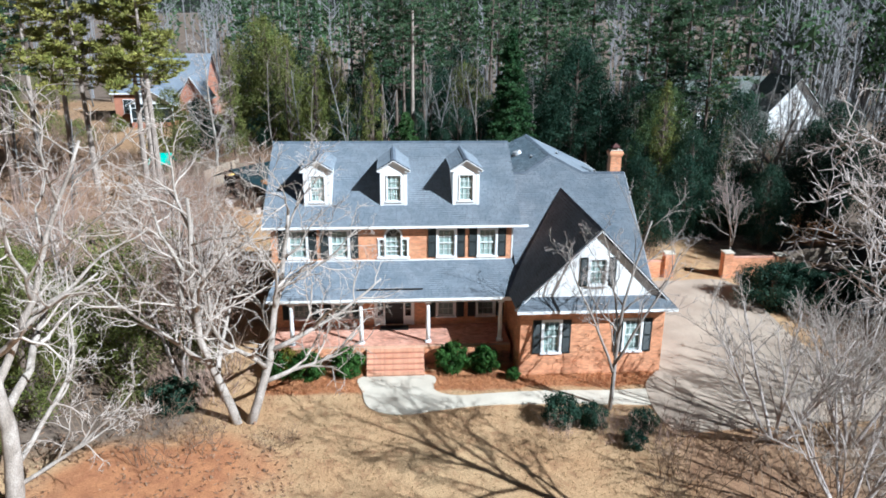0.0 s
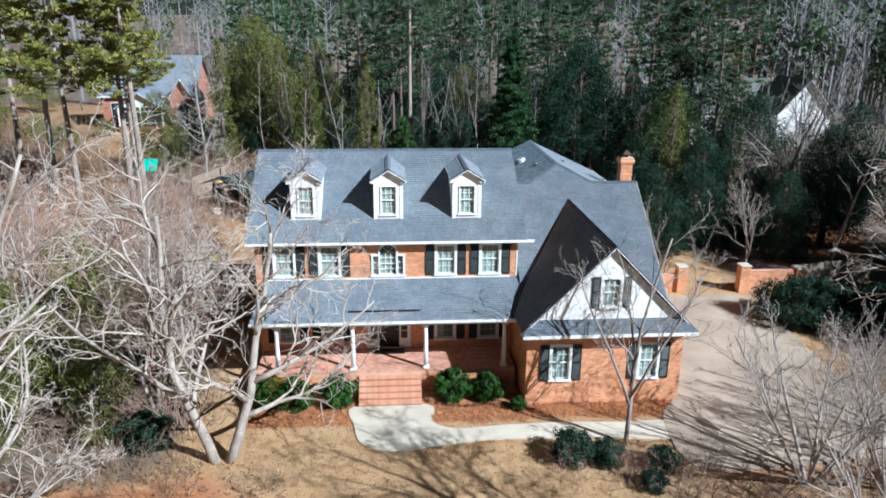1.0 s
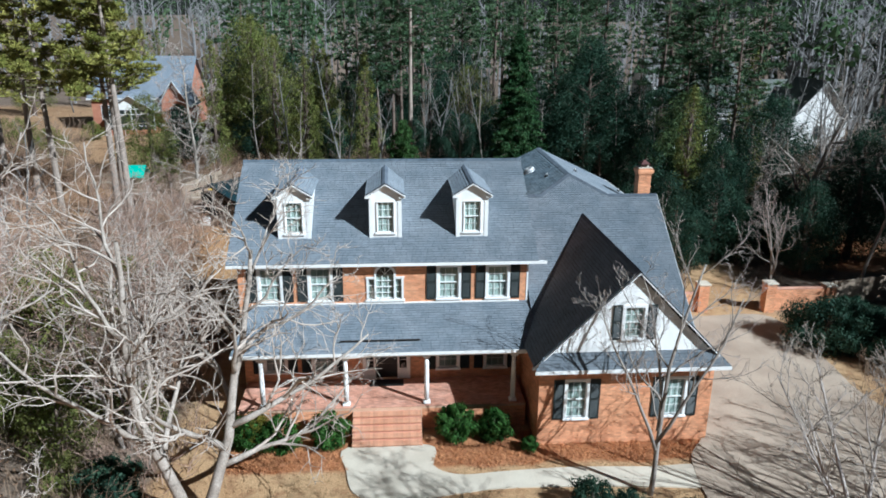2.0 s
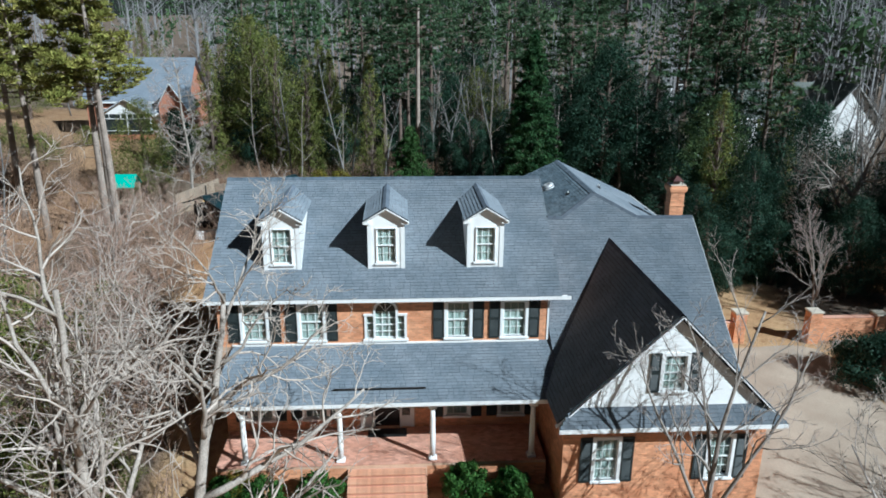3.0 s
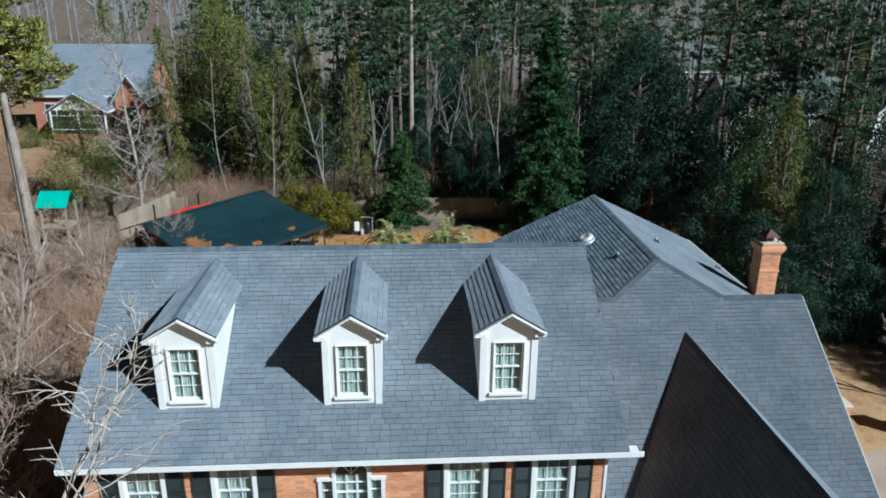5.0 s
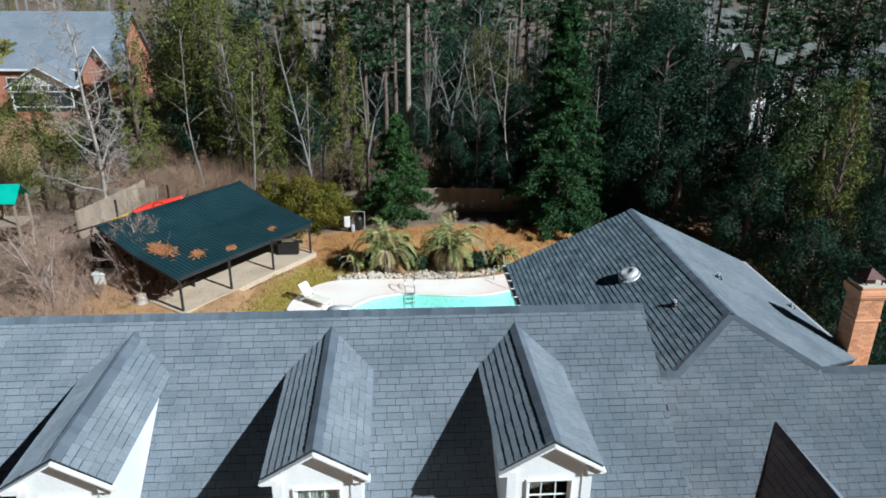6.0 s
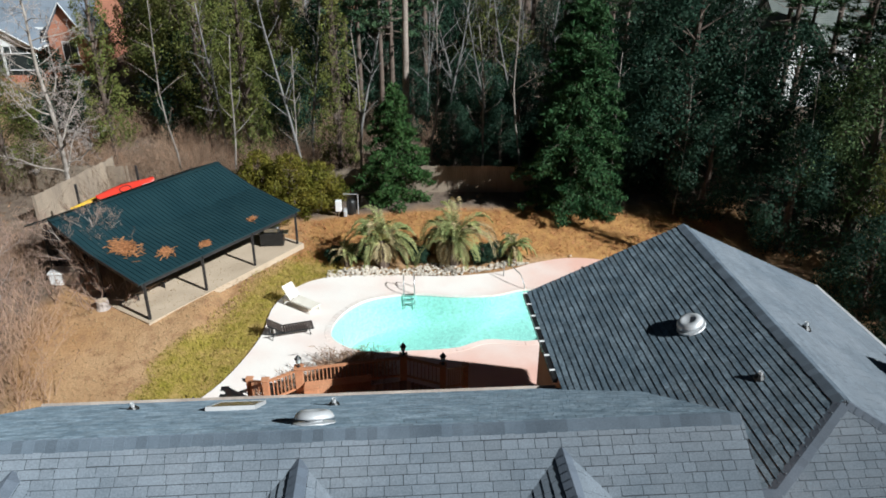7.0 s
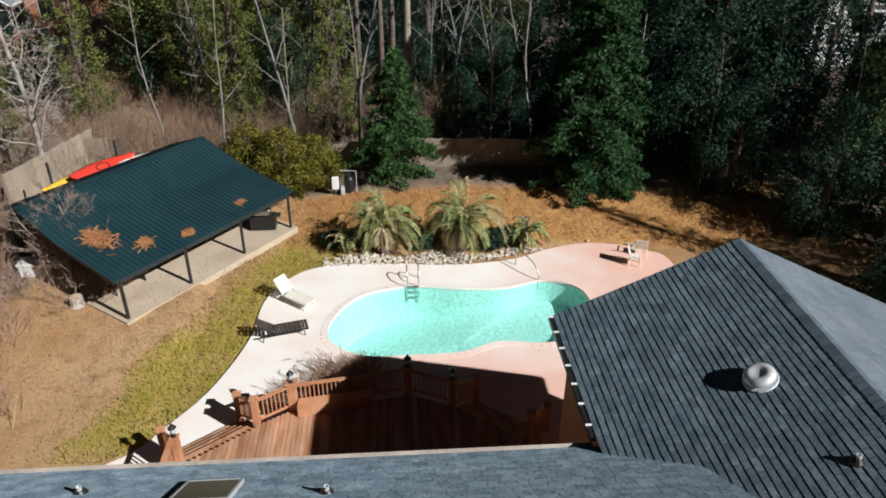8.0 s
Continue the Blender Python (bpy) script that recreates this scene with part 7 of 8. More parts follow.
# palms by the pool
def palm(x, y, seed, size=1.0, green=40, dry=14):
    """A feather palm: short trunk, arching fronds that droop at their ends, and a skirt of dry ones."""
    rr = random.Random(seed)
    z0 = gz(x, y)
    t = thing("palm", (x, y, z0), "bushy feather palm with grey-green arching fronds by the pool", "palm", "palms")
    h = 0.95 * size
    trunk = Build().lathe(x, y, [(0.24 * size, z0 - 0.2), (0.27 * size, z0 + 0.3), (0.24 * size, z0 + h * 0.7), (0.14 * size, z0 + h)], 10)
    part("trunk", trunk, BARKDARK, t)
    for i in range(green + dry):
        old = i >= green
        b = Build()
        a = i * 2.399 + rr.gauss(0, 0.5)
        e = rr.uniform(-0.75, -0.15) if old else rr.uniform(0.0, 1.35)
        length = size * (rr.uniform(0.7, 1.0) if old else rr.uniform(1.15, 2.05))
        d = Vector((math.cos(a) * math.cos(e), math.sin(a) * math.cos(e), math.sin(e)))
        p = Vector((x, y, z0 + h - 0.05))
        pts, seg, bow = [p.copy()], 9, rr.uniform(0.04, 0.075)
        for k in range(seg):
            d = (d + Vector((rr.gauss(0, 0.07), rr.gauss(0, 0.07), -0.05 - bow * k))).normalized()
            p = p + d * (length / seg)
            p.z = max(p.z, z0 + 0.06)
            pts.append(p.copy())
        b.tube([tuple(q) for q in pts], [0.024 - 0.0019 * k for k in range(seg + 1)], 3, cap=False)
        for k in range(3, seg * 4 + 1):
            f = k / 4
            m0 = min(int(f), seg - 1)
            q = pts[m0].lerp(pts[m0 + 1], f - m0)
            run = (pts[m0 + 1] - pts[m0]).normalized()
            side = run.cross(Vector((0, 0, 1)))
            side = side.normalized() if side.length > 1e-3 else Vector((1, 0, 0))
            up = side.cross(run)
            ll = size * 0.38 * math.sin(math.pi * (0.12 + 0.8 * k / (seg * 4 + 1))) * rr.uniform(0.8, 1.1)
            for sg in (-1, 1):
                w = (side * sg * 0.6 + run * 0.75 + up * 0.42).normalized()
                m = q + w * ll * 0.55
                tip = m + (w + Vector((0, 0, -0.85))).normalized() * ll * 0.45
                b.add([q - run * 0.01, q + run * 0.01, m + run * 0.019, tip, m - run * 0.019], [(0, 1, 2, 3, 4)])
        part("frond", b, DRYPALM if old or rr.random() < 0.16 else PALMLEAF, t, "dry drooping frond" if old else "arching grey-green frond")


palm(-1.75, 66.25, 1, 1.4), palm(1.85, 66.3, 2, 1.5), palm(5.0, 66.4, 3, 0.75, 22, 4), palm(-3.6, 66.3, 4, 0.6, 18, 4)
for x, y, s, yaw in ((0.1, 66.5, 0.62, 30), (-0.6, 67.3, 0.7, 110), (3.4, 66.3, 0.75, 200), (4.2, 66.8, 0.65, 60), (-2.9, 66.9, 0.6, 280), (-4.2, 66.8, 0.6, 330)):
    again(low_shrub, x, y, yaw, s)

# conifers and evergreens behind the pool
put(conifer("small_conifer", 14, 7.0, 6.0, YOUNGCON, "young green conifer with layered limbs by the fence", 120, 75, 0.085), -1.0, 74.3)
put(conifer("tall_conifer", 15, 15.0, 6.9, CONIFER, "tall cone-shaped dark green conifer with drooping sprays", 260, 75, 0.10), 9.2, 71.8)
ever = put(evergreen_tree("evergreen_tree", 16, 12.5, 8.5, EVERGREEN, "broad dark evergreen tree in the woods", "round", 26000, 0.105, 0.08, hollow=0.5), 26.2, 71.2)
ever2 = put(evergreen_tree("evergreen_tree", 17, 7.5, 5.5, EVERGREEN, "dark understory evergreen in the woods", "round", 13000, 0.095, 0.0, hollow=0.5), 13.5, 76.5)
ivy = put(evergreen_tree("ivy_clad_tree", 18, 13.0, 3.2, IVYLEAF, "tall tree wrapped in pale green ivy", "column", 7000, 0.085, 0.1, "ivy-clad trees", hollow=0.3), -4.6, 78.5)
# Three past x 35 are added, mostly out of view, to shade the yard.
for x, y, s, yaw in ((16.3, 74.0, 1.1, 100), (36.5, 39.5, 1.2, 50), (35.5, 47.5, 1.1, 140), (42.5, 45.0, 1.5, 230), (19.0, 84.0, 1.0, 250), (25.4, 51.4, 0.5, 20), (27.5, 61.5, 0.85, 130), (22.8, 59.5, 0.6, 220), (2.5, 94.0, 0.9, 40), (6.5, 98.5, 1.0, 160), (-2.0, 101.0, 0.9, 280), (-20.0, 97.0, 0.85, 20), (-15.0, 99.0, 0.9, 110), (-10.5, 96.5, 0.8, 200), (-5.8, 98.0, 0.85, 310)):
    again(ever, x, y, yaw, s)
for x, y, s, yaw in ((6.0, 78.5, 0.6, 40), (10.5, 79.5, 0.7, 90), (16.5, 70.5, 0.8, 160), (22.0, 78.0, 1.0, 200), (-8.5, 84.0, 0.9, 280), (27.5, 76.0, 0.7, 15), (16.5, 52.0, 0.7, 120), (20.5, 55.0, 0.85, 210), (36.0, 60.0, 0.6, 10), (24.6, 77.5, 1.25, 70), (22.2, 54.2, 0.55, 30), (25.8, 54.8, 0.6, 150)):
    again(ever2, x, y, yaw, s)
for x, y, s, yaw in ((18.6, 53.4, 0.5, 260), (40.0, 66.0, 0.7, 80), (37.0, 50.0, 0.7, 100), (18.2, 58.0, 0.75, 200), (26.0, 57.0, 0.7, 60), (33.0, 42.0, 0.8, 150), (19.5, 66.5, 0.9, 40), (12.3, 74.6, 0.9, 15), (5.6, 84.5, 0.8, 60), (-16.0, 86.0, 1.0, 75), (-24.0, 84.0, 0.8, 140)):
    again(ever2, x, y, yaw, s)
for x, y, s, yaw in ((-10.5, 80.0, 0.95, 70), (-13.8, 83.5, 1.1, 130), (-19.5, 80.5, 1.05, 200), (20.5, 60.5, 0.9, 10), (29.0, 68.5, 1.1, 90), (-16.8, 88.0, 1.2, 300)):
    again(ivy, x, y, yaw, s)

olive = put(evergreen_tree("olive_green_tree", 19, 10.5, 7.0, IVYLEAF, "loose olive-green tree at the edge of the woods", "round", 17000, 0.085, 0.1, hollow=0.4), -25.0, 77.0, 90, 0.85)
put(evergreen_tree("laurel_tree", 20, 10.5, 7.4, LAURELLEAF, "full mid-green evergreen tree at the edge of the woods", "round", 19000, 0.085, 0.1, hollow=0.4), 22.8, 66.4)
again(olive, -18.4, 30.2, 20, 0.72), again(olive, -20.4, 34.5, 200, 0.62), again(olive, -19.0, 26.0, 120, 0.5), again(olive, -24.0, 31.0, 60, 0.6), again(olive, -9.5, 86.0, 10, 1.0), again(olive, -18.0, 92.5, 60, 1.4), again(olive, -15.6, 87.5, 170, 1.3), again(olive, 7.0, 92.0, 130, 1.0)
for x, y, s, yaw in ((14.6, 49.5, 0.9, 0), (15.8, 56.0, 1.0, 220), (13.6, 46.5, 0.6, 300), (29.0, 72.0, 1.6, 10), (33.5, 77.0, 1.8, 80), (37.5, 80.0, 1.8, 160), (42.0, 78.0, 1.8, 250)):
    again(greyb, x, y, yaw, s)
for x, y, s, yaw in ((-12.0, 77.5, 1.0, 10), (-15.5, 76.0, 0.9, 80), (-9.5, 78.0, 0.8, 150), (-20.0, 75.0, 1.0, 220), (-5.5, 79.5, 0.9, 290), (12.0, 84.0, 1.2, 0), (25.0, 84.0, 1.3, 60), (33.0, 80.0, 1.4, 120), (30.0, 76.0, 1.2, 180), (38.0, 72.0, 1.4, 240), (28.0, 66.0, 1.0, 300), (-3.0, 86.0, 1.2, 30), (4.0, 87.0, 1.3, 100), (40.0, 84.0, 1.4, 200)):
    again(greyb, x, y, yaw, s)
for x, y, s, yaw in ((33.5, 63.0, 1.5, 20), (36.5, 67.0, 1.6, 90), (39.5, 62.0, 1.6, 10), (34.5, 71.0, 1.6, 140), (-25.5, 75.5, 1.0, 60), (-23.0, 78.0, 1.0, 200), (38.0, 48.0, 1.4, 150), (31.0, 64.0, 1.2, 300), (36.0, 66.0, 1.4, 45), (29.5, 40.0, 1.1, 45), (34.0, 36.0, 1.2, 100), (46.0, 88.0, 1.4, 10), (-26.0, 72.0, 0.9, 50), (-30.0, 66.0, 0.9, 140)):
    again(greyb, x, y, yaw, s)
for x, y, s, yaw in ((-12.5, 79.0, 0.6, 10), (-8.0, 80.5, 0.55, 100), (-16.0, 82.0, 0.6, 200), (2.5, 82.5, 0.6, 280), (8.5, 84.5, 0.7, 30), (-21.0, 78.5, 0.6, 150), (-10.0, 78.6, 0.55, 60), (-14.5, 80.5, 0.6, 260), (-6.0, 81.0, 0.55, 320), (-30.5, 74.0, 0.7, 30), (-34.0, 70.5, 0.8, 130), (-36.5, 77.0, 0.8, 200), (-27.0, 69.5, 0.6, 280)):
    again(rust, x, y, yaw, s)

# brush, saplings and low evergreens on the floor of the woods
rng_b = random.Random(404)
for i in range(46):
    x, y = rng_b.uniform(-23, -3.5), rng_b.uniform(77.2, 92)
    again((rust, greyb, rust, greyb)[i % 4], x, y, rng_b.uniform(0, 360), rng_b.uniform(0.4, 0.65) if i % 2 == 0 else rng_b.uniform(0.9, 1.4))
for x, y, s, yaw in ((3.0, 79.0, 0.6, 0), (7.5, 80.5, 0.75, 50), (11.5, 82.0, 0.8, 100), (14.5, 78.0, 0.75, 150), (9.0, 86.0, 0.9, 200), (4.5, 88.0, 0.8, 250), (13.0, 90.0, 0.9, 300), (17.5, 87.0, 0.85, 20), (0.5, 86.5, 0.7, 70), (19.0, 92.0, 0.9, 120), (-1.5, 92.0, 0.8, 170), (7.0, 95.0, 1.0, 220), (-3.0, 120.0, 1.0, 30), (-8.0, 116.0, 1.1, 90)):
    again(ever2, x, y, yaw, s)
for i in range(24):
    x, y = rng_b.uniform(-62, -30), rng_b.uniform(66, 88)
    again((rust, greyb)[i % 2], x, y, rng_b.uniform(0, 360), rng_b.uniform(0.7, 1.1) if i % 2 == 0 else rng_b.uniform(1.2, 1.8))
olive_shrub = put(evergreen_tree("olive_shrub", 28, 2.6, 3.2, IVYLEAF, "loose olive-green shrub in the thicket", "round", 3600, 0.075, 0.02, "olive shrubs", hollow=0.3), -15.4, 33.2)
for x, y, s, yaw in ((-17.6, 35.6, 1.1, 60), (-13.9, 36.2, 0.9, 120), (-19.8, 38.2, 1.15, 200), (-16.2, 39.0, 1.0, 250), (-12.4, 34.6, 0.6, 300), (-21.5, 33.5, 1.0, 20), (-14.4, 30.9, 0.6, 80), (-23.5, 37.0, 1.1, 140), (-38.0, 86.0, 1.2, 30), (-42.0, 88.5, 1.3, 100), (-46.5, 91.0, 1.3, 190), (-36.0, 92.0, 0.8, 260), (-19.0, 44.0, 1.4, 10), (-22.0, 47.0, 1.5, 90), (-25.5, 43.0, 1.5, 170), (-17.2, 47.5, 1.2, 230), (-28.5, 46.5, 1.5, 310), (-23.0, 40.5, 1.3, 50)):
    again(olive_shrub, x, y, yaw, s)
for i in range(20):
    x, y = rng_b.uniform(-56, -37), rng_b.uniform(82, 95)
    again((rust, greyb)[i % 2], x, y, rng_b.uniform(0, 360), rng_b.uniform(0.6, 0.9) if i % 2 == 0 else rng_b.uniform(1.2, 1.7))
# First two are added out of view on the right to shade the hedge.
for x, y, s, yaw in ((28.2, 36.0, 0.66, 20), (31.0, 33.6, 0.75, 200), (30.5, 54.5, 0.72, 230), (34.5, 58.5, 0.8, 290), (17.0, 77.5, 1.0, 35)):
    again(ever, x, y, yaw, s)

# woods: pines and bare trees
pine_near = put(pine("pine_tree", 53, 22.0, "tall leaning pine with pale trunk and yellow-green crown", 0.47, 0.27, 900, 50, NEEDLE), -22.2, 62.5)
pine_a = put(pine("pine_tree", 51, 21.0, "tall pine with bare dark trunk and high green crown", 0.45, clumps=480, bark=BARKDARK), -36.0, 66.0)
put(pine("pine_tree", 52, 26.0, "tall straight pine with bare trunk and high green crown", 0.52, 0.24, clumps=480), -0.2, 79.0)
put(bare_tree("woodland_tree", 64, 18.0, 0.19, "tall leafless pale tree with spreading limbs beside the pavilion", BARKPALE, BARKMID, dict(BARE, fat=(0.32, 0.5), kids=(26, 10, 7, 3), first=0.14, angle=(44, 84), ratio=(0.26, 0.44), wobble=0.22, rmin=0.011, seg=(8, 7, 5, 3, 2)), ways=((0.10, -0.04),)), -20.6, 74.4, 0)
wood_a = put(bare_tree("woodland_tree", 61, 17.0, 0.13, "leafless grey woodland tree", BARKGREY, TWIGGREY, dict(BARE, kids=(12, 5, 4, 0), levels=3, first=0.3, angle=(34, 70), ratio=(0.2, 0.34), wobble=0.1, rmin=0.008)), -12.5, 82.0, 30)
wood_b = put(bare_tree("woodland_tree", 62, 20.0, 0.12, "slender leafless woodland tree", BARKGREY, TWIGGREY, dict(BARE, kids=(12, 4, 4, 0), levels=3, first=0.35, angle=(32, 66), ratio=(0.14, 0.26), wobble=0.09, rmin=0.008)), -6.8, 77.0, 80)
for i, (x, y, s) in enumerate(((-23.4, 65.0, 0.95), (-24.8, 67.0, 1.0), (-31.5, 68.0, 1.0), (-40.0, 80.0, 1.05), (-44.0, 83.0, 1.0), (-28.2, 64.5, 0.95))):
    again(pine_a if i == 4 else pine_near, x, y, 70 * i, s)
for x, y, s, yaw in ((29.0, 67.5, 0.95, 20), (25.6, 70.0, 0.95, 260), (29.5, 82.0, 1.0, 10), (33.5, 85.0, 1.0, 120), (25.5, 80.5, 0.95, 200), (26.4, 65.6, 0.85, 75), (24.0, 70.5, 0.8, 310)):
    again(pine_a, x, y, yaw, s)
pale_a = put(bare_tree("woodland_tree", 66, 15.0, 0.085, "slender grey leafless tree at the wood edge", BARKWOOD, TWIGGREY, dict(BARE, kids=(11, 5, 4, 0), levels=3, first=0.3, angle=(34, 68), ratio=(0.14, 0.25), wobble=0.1, rmin=0.009)), 4.6, 77.0, 30)
pale_b = put(bare_tree("woodland_tree", 68, 16.0, 0.075, "slender grey leafless tree at the wood edge", BARKWOOD, TWIGPINK, dict(BARE, kids=(13, 4, 4, 0), levels=3, first=0.3, angle=(34, 68), ratio=(0.12, 0.22), wobble=0.11, rmin=0.008)), 1.2, 78.0, 30)
for x, y, s, yaw in ((-3.2, 76.6, 1.0, 70), (-7.4, 77.4, 0.9, 150), (7.0, 76.4, 1.1, 220), (12.0, 72.8, 0.9, 290), (18.4, 71.4, 1.0, 10), (15.0, 70.6, 0.7, 100), (-11.0, 77.0, 0.95, 190), (-14.8, 78.5, 1.05, 260), (21.0, 68.2, 0.9, 330), (30.5, 74.5, 1.1, 50), (34.0, 73.0, 1.0, 120), (36.5, 78.0, 1.15, 200), (40.0, 75.0, 1.1, 280), (27.4, 76.0, 1.0, 340), (44.0, 80.0, 1.2, 60)):
    again(pale_a if yaw % 20 else (pale_b if yaw % 40 else wood_b), x, y, yaw, s)
for x, y, s, yaw in ((37.0, 69.5, 1.0, 15), (42.2, 77.0, 1.1, 95), (45.5, 84.0, 1.1, 175), (48.5, 87.0, 1.0, 255), (51.5, 88.0, 1.0, 335), (50.0, 84.5, 1.1, 45)):
    again(wood_a if yaw % 2 and s > 1.05 else wood_b, x, y, yaw, s)
for x, y, s, yaw in ((47.5, 88.5, 1.7, 0), (51.0, 89.0, 1.8, 90), (54.5, 89.0, 1.8, 180), (44.0, 86.0, 1.6, 270)):
    again(greyb, x, y, yaw, s)
rng_w = random.Random(77)
spots = [Vector((-30.6, 97.0)), Vector((36, 97))]


def free(x, y, gap):
    for p in spots[2:]:
        if (p - Vector((x, y))).length < gap:
            return False
    return not (-48 < x < -24 and 88 < y < 116) and not (27 < x < 60 and 88 < y < 112) and not (-40 < x < -24 and 74 < y < 90) and not (-14 < x < -1 and 126 < y < 142)


def scatter(kinds, count, x0, x1, y0, y1, gap, lo, hi):
    made = 0
    for _ in range(count * 12):
        x, y = rng_w.uniform(x0, x1), rng_w.uniform(y0, y1)
        if free(x, y, gap):
            spots.append(Vector((x, y)))
            again(rng_w.choice(kinds), x, y, rng_w.uniform(0, 360), rng_w.uniform(lo, hi))
            made += 1
            if made == count:
                return


scatter((wood_a, wood_b, wood_b), 34, -46, 52, 79, 100, 2.0, 0.75, 1.15)
scatter((wood_a, wood_b, wood_a), 16, 0, 26, 79, 96, 1.8, 0.7, 1.0)
scatter((pine_a,), 20, -6, 30, 80, 100, 2.8, 0.75, 1.05)
scatter((pine_a,), 24, -22, 60, 100, 130, 3.0, 0.75, 1.1)
scatter((wood_a, wood_b), 10, 26, 42, 56, 80, 3.0, 0.7, 1.0)
scatter((ever2,), 9, -6, 30, 88, 132, 3.0, 0.7, 1.1)
scatter((olive, ivy, ivy), 14, -55, -8, 84, 132, 3.0, 0.7, 1.1)
scatter((ever2,), 6, 30, 70, 96, 132, 3.0, 0.7, 1.1)
scatter((wood_a, wood_b), 22, -80, 95, 102, 140, 3.0, 0.8, 1.2)
scatter((wood_a,), 12, -60, -25, 42, 76, 3.0, 0.7, 1.0)
scatter((wood_a, wood_b), 16, 27, 62, 36, 80, 3.0, 0.7, 1.0)
scatter((wood_a, wood_b), 8, 38, 60, 82, 92, 2.5, 0.7, 1.0)
scatter((wood_a, wood_b), 16, -75, -40, 78, 126, 3.0, 0.8, 1.1)
scatter((wood_a, wood_a, wood_b), 5, 32, 46, 46, 70, 3.0, 0.75, 1.0)


def far_woods():
    """Distant woodland as one joined mass of trunks, limbs and leafy tufts."""
    rng = np.random.default_rng(90)
    wood, green = Build(), Build()
    n = 1500
    for i in range(n):
        a = rng.uniform(radians(20), radians(160))
        d = 130 + 500 * rng.random() ** 1.4
        x, y = math.cos(a) * d, 10 + math.sin(a) * d
        if x > 30 and i % 3 == 0:
            x, y = 62 + (x - 30) * 0.2, 112 + 26 * rng.random()
        elif y < 118 and abs(x) < 75:
            continue
        if x < -0.25 * y and i % 2:
            continue
        z, h = gz(x, y), rng.uniform(14, 24)
        wood.tube([(x, y, z - 1), (x + rng.normal() * 0.4, y, z + h * 0.55), (x, y, z + h * 0.95)], [0.22, 0.16, 0.04], 4, cap=False)
        evergreen = rng.random() < (0.2 if x > 0.25 * y else 0.15 if x < -0.22 * y else 0.6)
        if evergreen:
            c = np.array([x, y, z + h * 0.66])
            pts = c + rng.normal(size=(int(60 + 9000 / d), 3)) * np.array([2.0, 2.0, h * 0.2])
            leaves(green, pts, 0.45 + d * 0.0009, rng)
        else:
            for k in range(16):
                f, b2, l = rng.uniform(0.3, 0.9), rng.uniform(0, 6.28), rng.uniform(2, 5)
                p = (x, y, z + h * f)
                wood.tube([p, (x + math.cos(b2) * l * 0.7, y + math.sin(b2) * l * 0.7, z + h * f + l * 0.6)], [0.08, 0.03], 3, cap=False)
    single("far_woods_trunks", wood, FARTWIG, "distant leafless woodland trunks and limbs", "woods", kind="stuff")
    single("far_woods_foliage", green, FARPINE, "distant green pine foliage", "woods", kind="stuff")


far_woods()


# ---- grass tufts, straw, stones and small yard things ----
def blades(b, rng, pts, height, width, flat=0.0):
    """Thin upright or lying blades at points on the ground."""
    for x, y in pts:
        z = gz(x, y)
        a = rng.random() * 2 * math.pi
        h = height * rng.uniform(0.5, 1.3)
        t = Vector((math.cos(a), math.sin(a), 0))
        lean = Vector((rng.gauss(0, 0.5), rng.gauss(0, 0.5), 1 - flat)).normalized() * h
        p = Vector((x, y, z + 0.005 + flat * rng.random() * 0.06))
        b.add([p - t * width, p + t * width, p + t * width * 0.5 + lean, p - t * width * 0.5 + lean], [(0, 1, 2, 3)])


def fill(count, x0, x1, y0, y1, test, seed):
    r = random.Random(seed)
    out = []
    for _ in range(count * 8):
        x, y = r.uniform(x0, x1), r.uniform(y0, y1)
        if test(x, y):
            out.append((x, y))
            if len(out) == count:
                break
    return out, r


paved = closed_curve([(-10.0, 52.0), (-9.4, 54.2), (-7.9, 56.6), (-6.95, 59.6), (-6.75, 62.2), (-5.9, 64.0), (-4.4, 64.95), (1.5, 64.8), (6.2, 66.0), (10.6, 65.6), (11.6, 52.0)], 3)
pave_front = lambda x, y: inside(walk_line, x, y) or inside(drive_line, x, y) or WALL_IN(x, y) or (-9 < x < 3.6 and y > 32.9) or (-4.1 < x < -1 and y > 32.8)
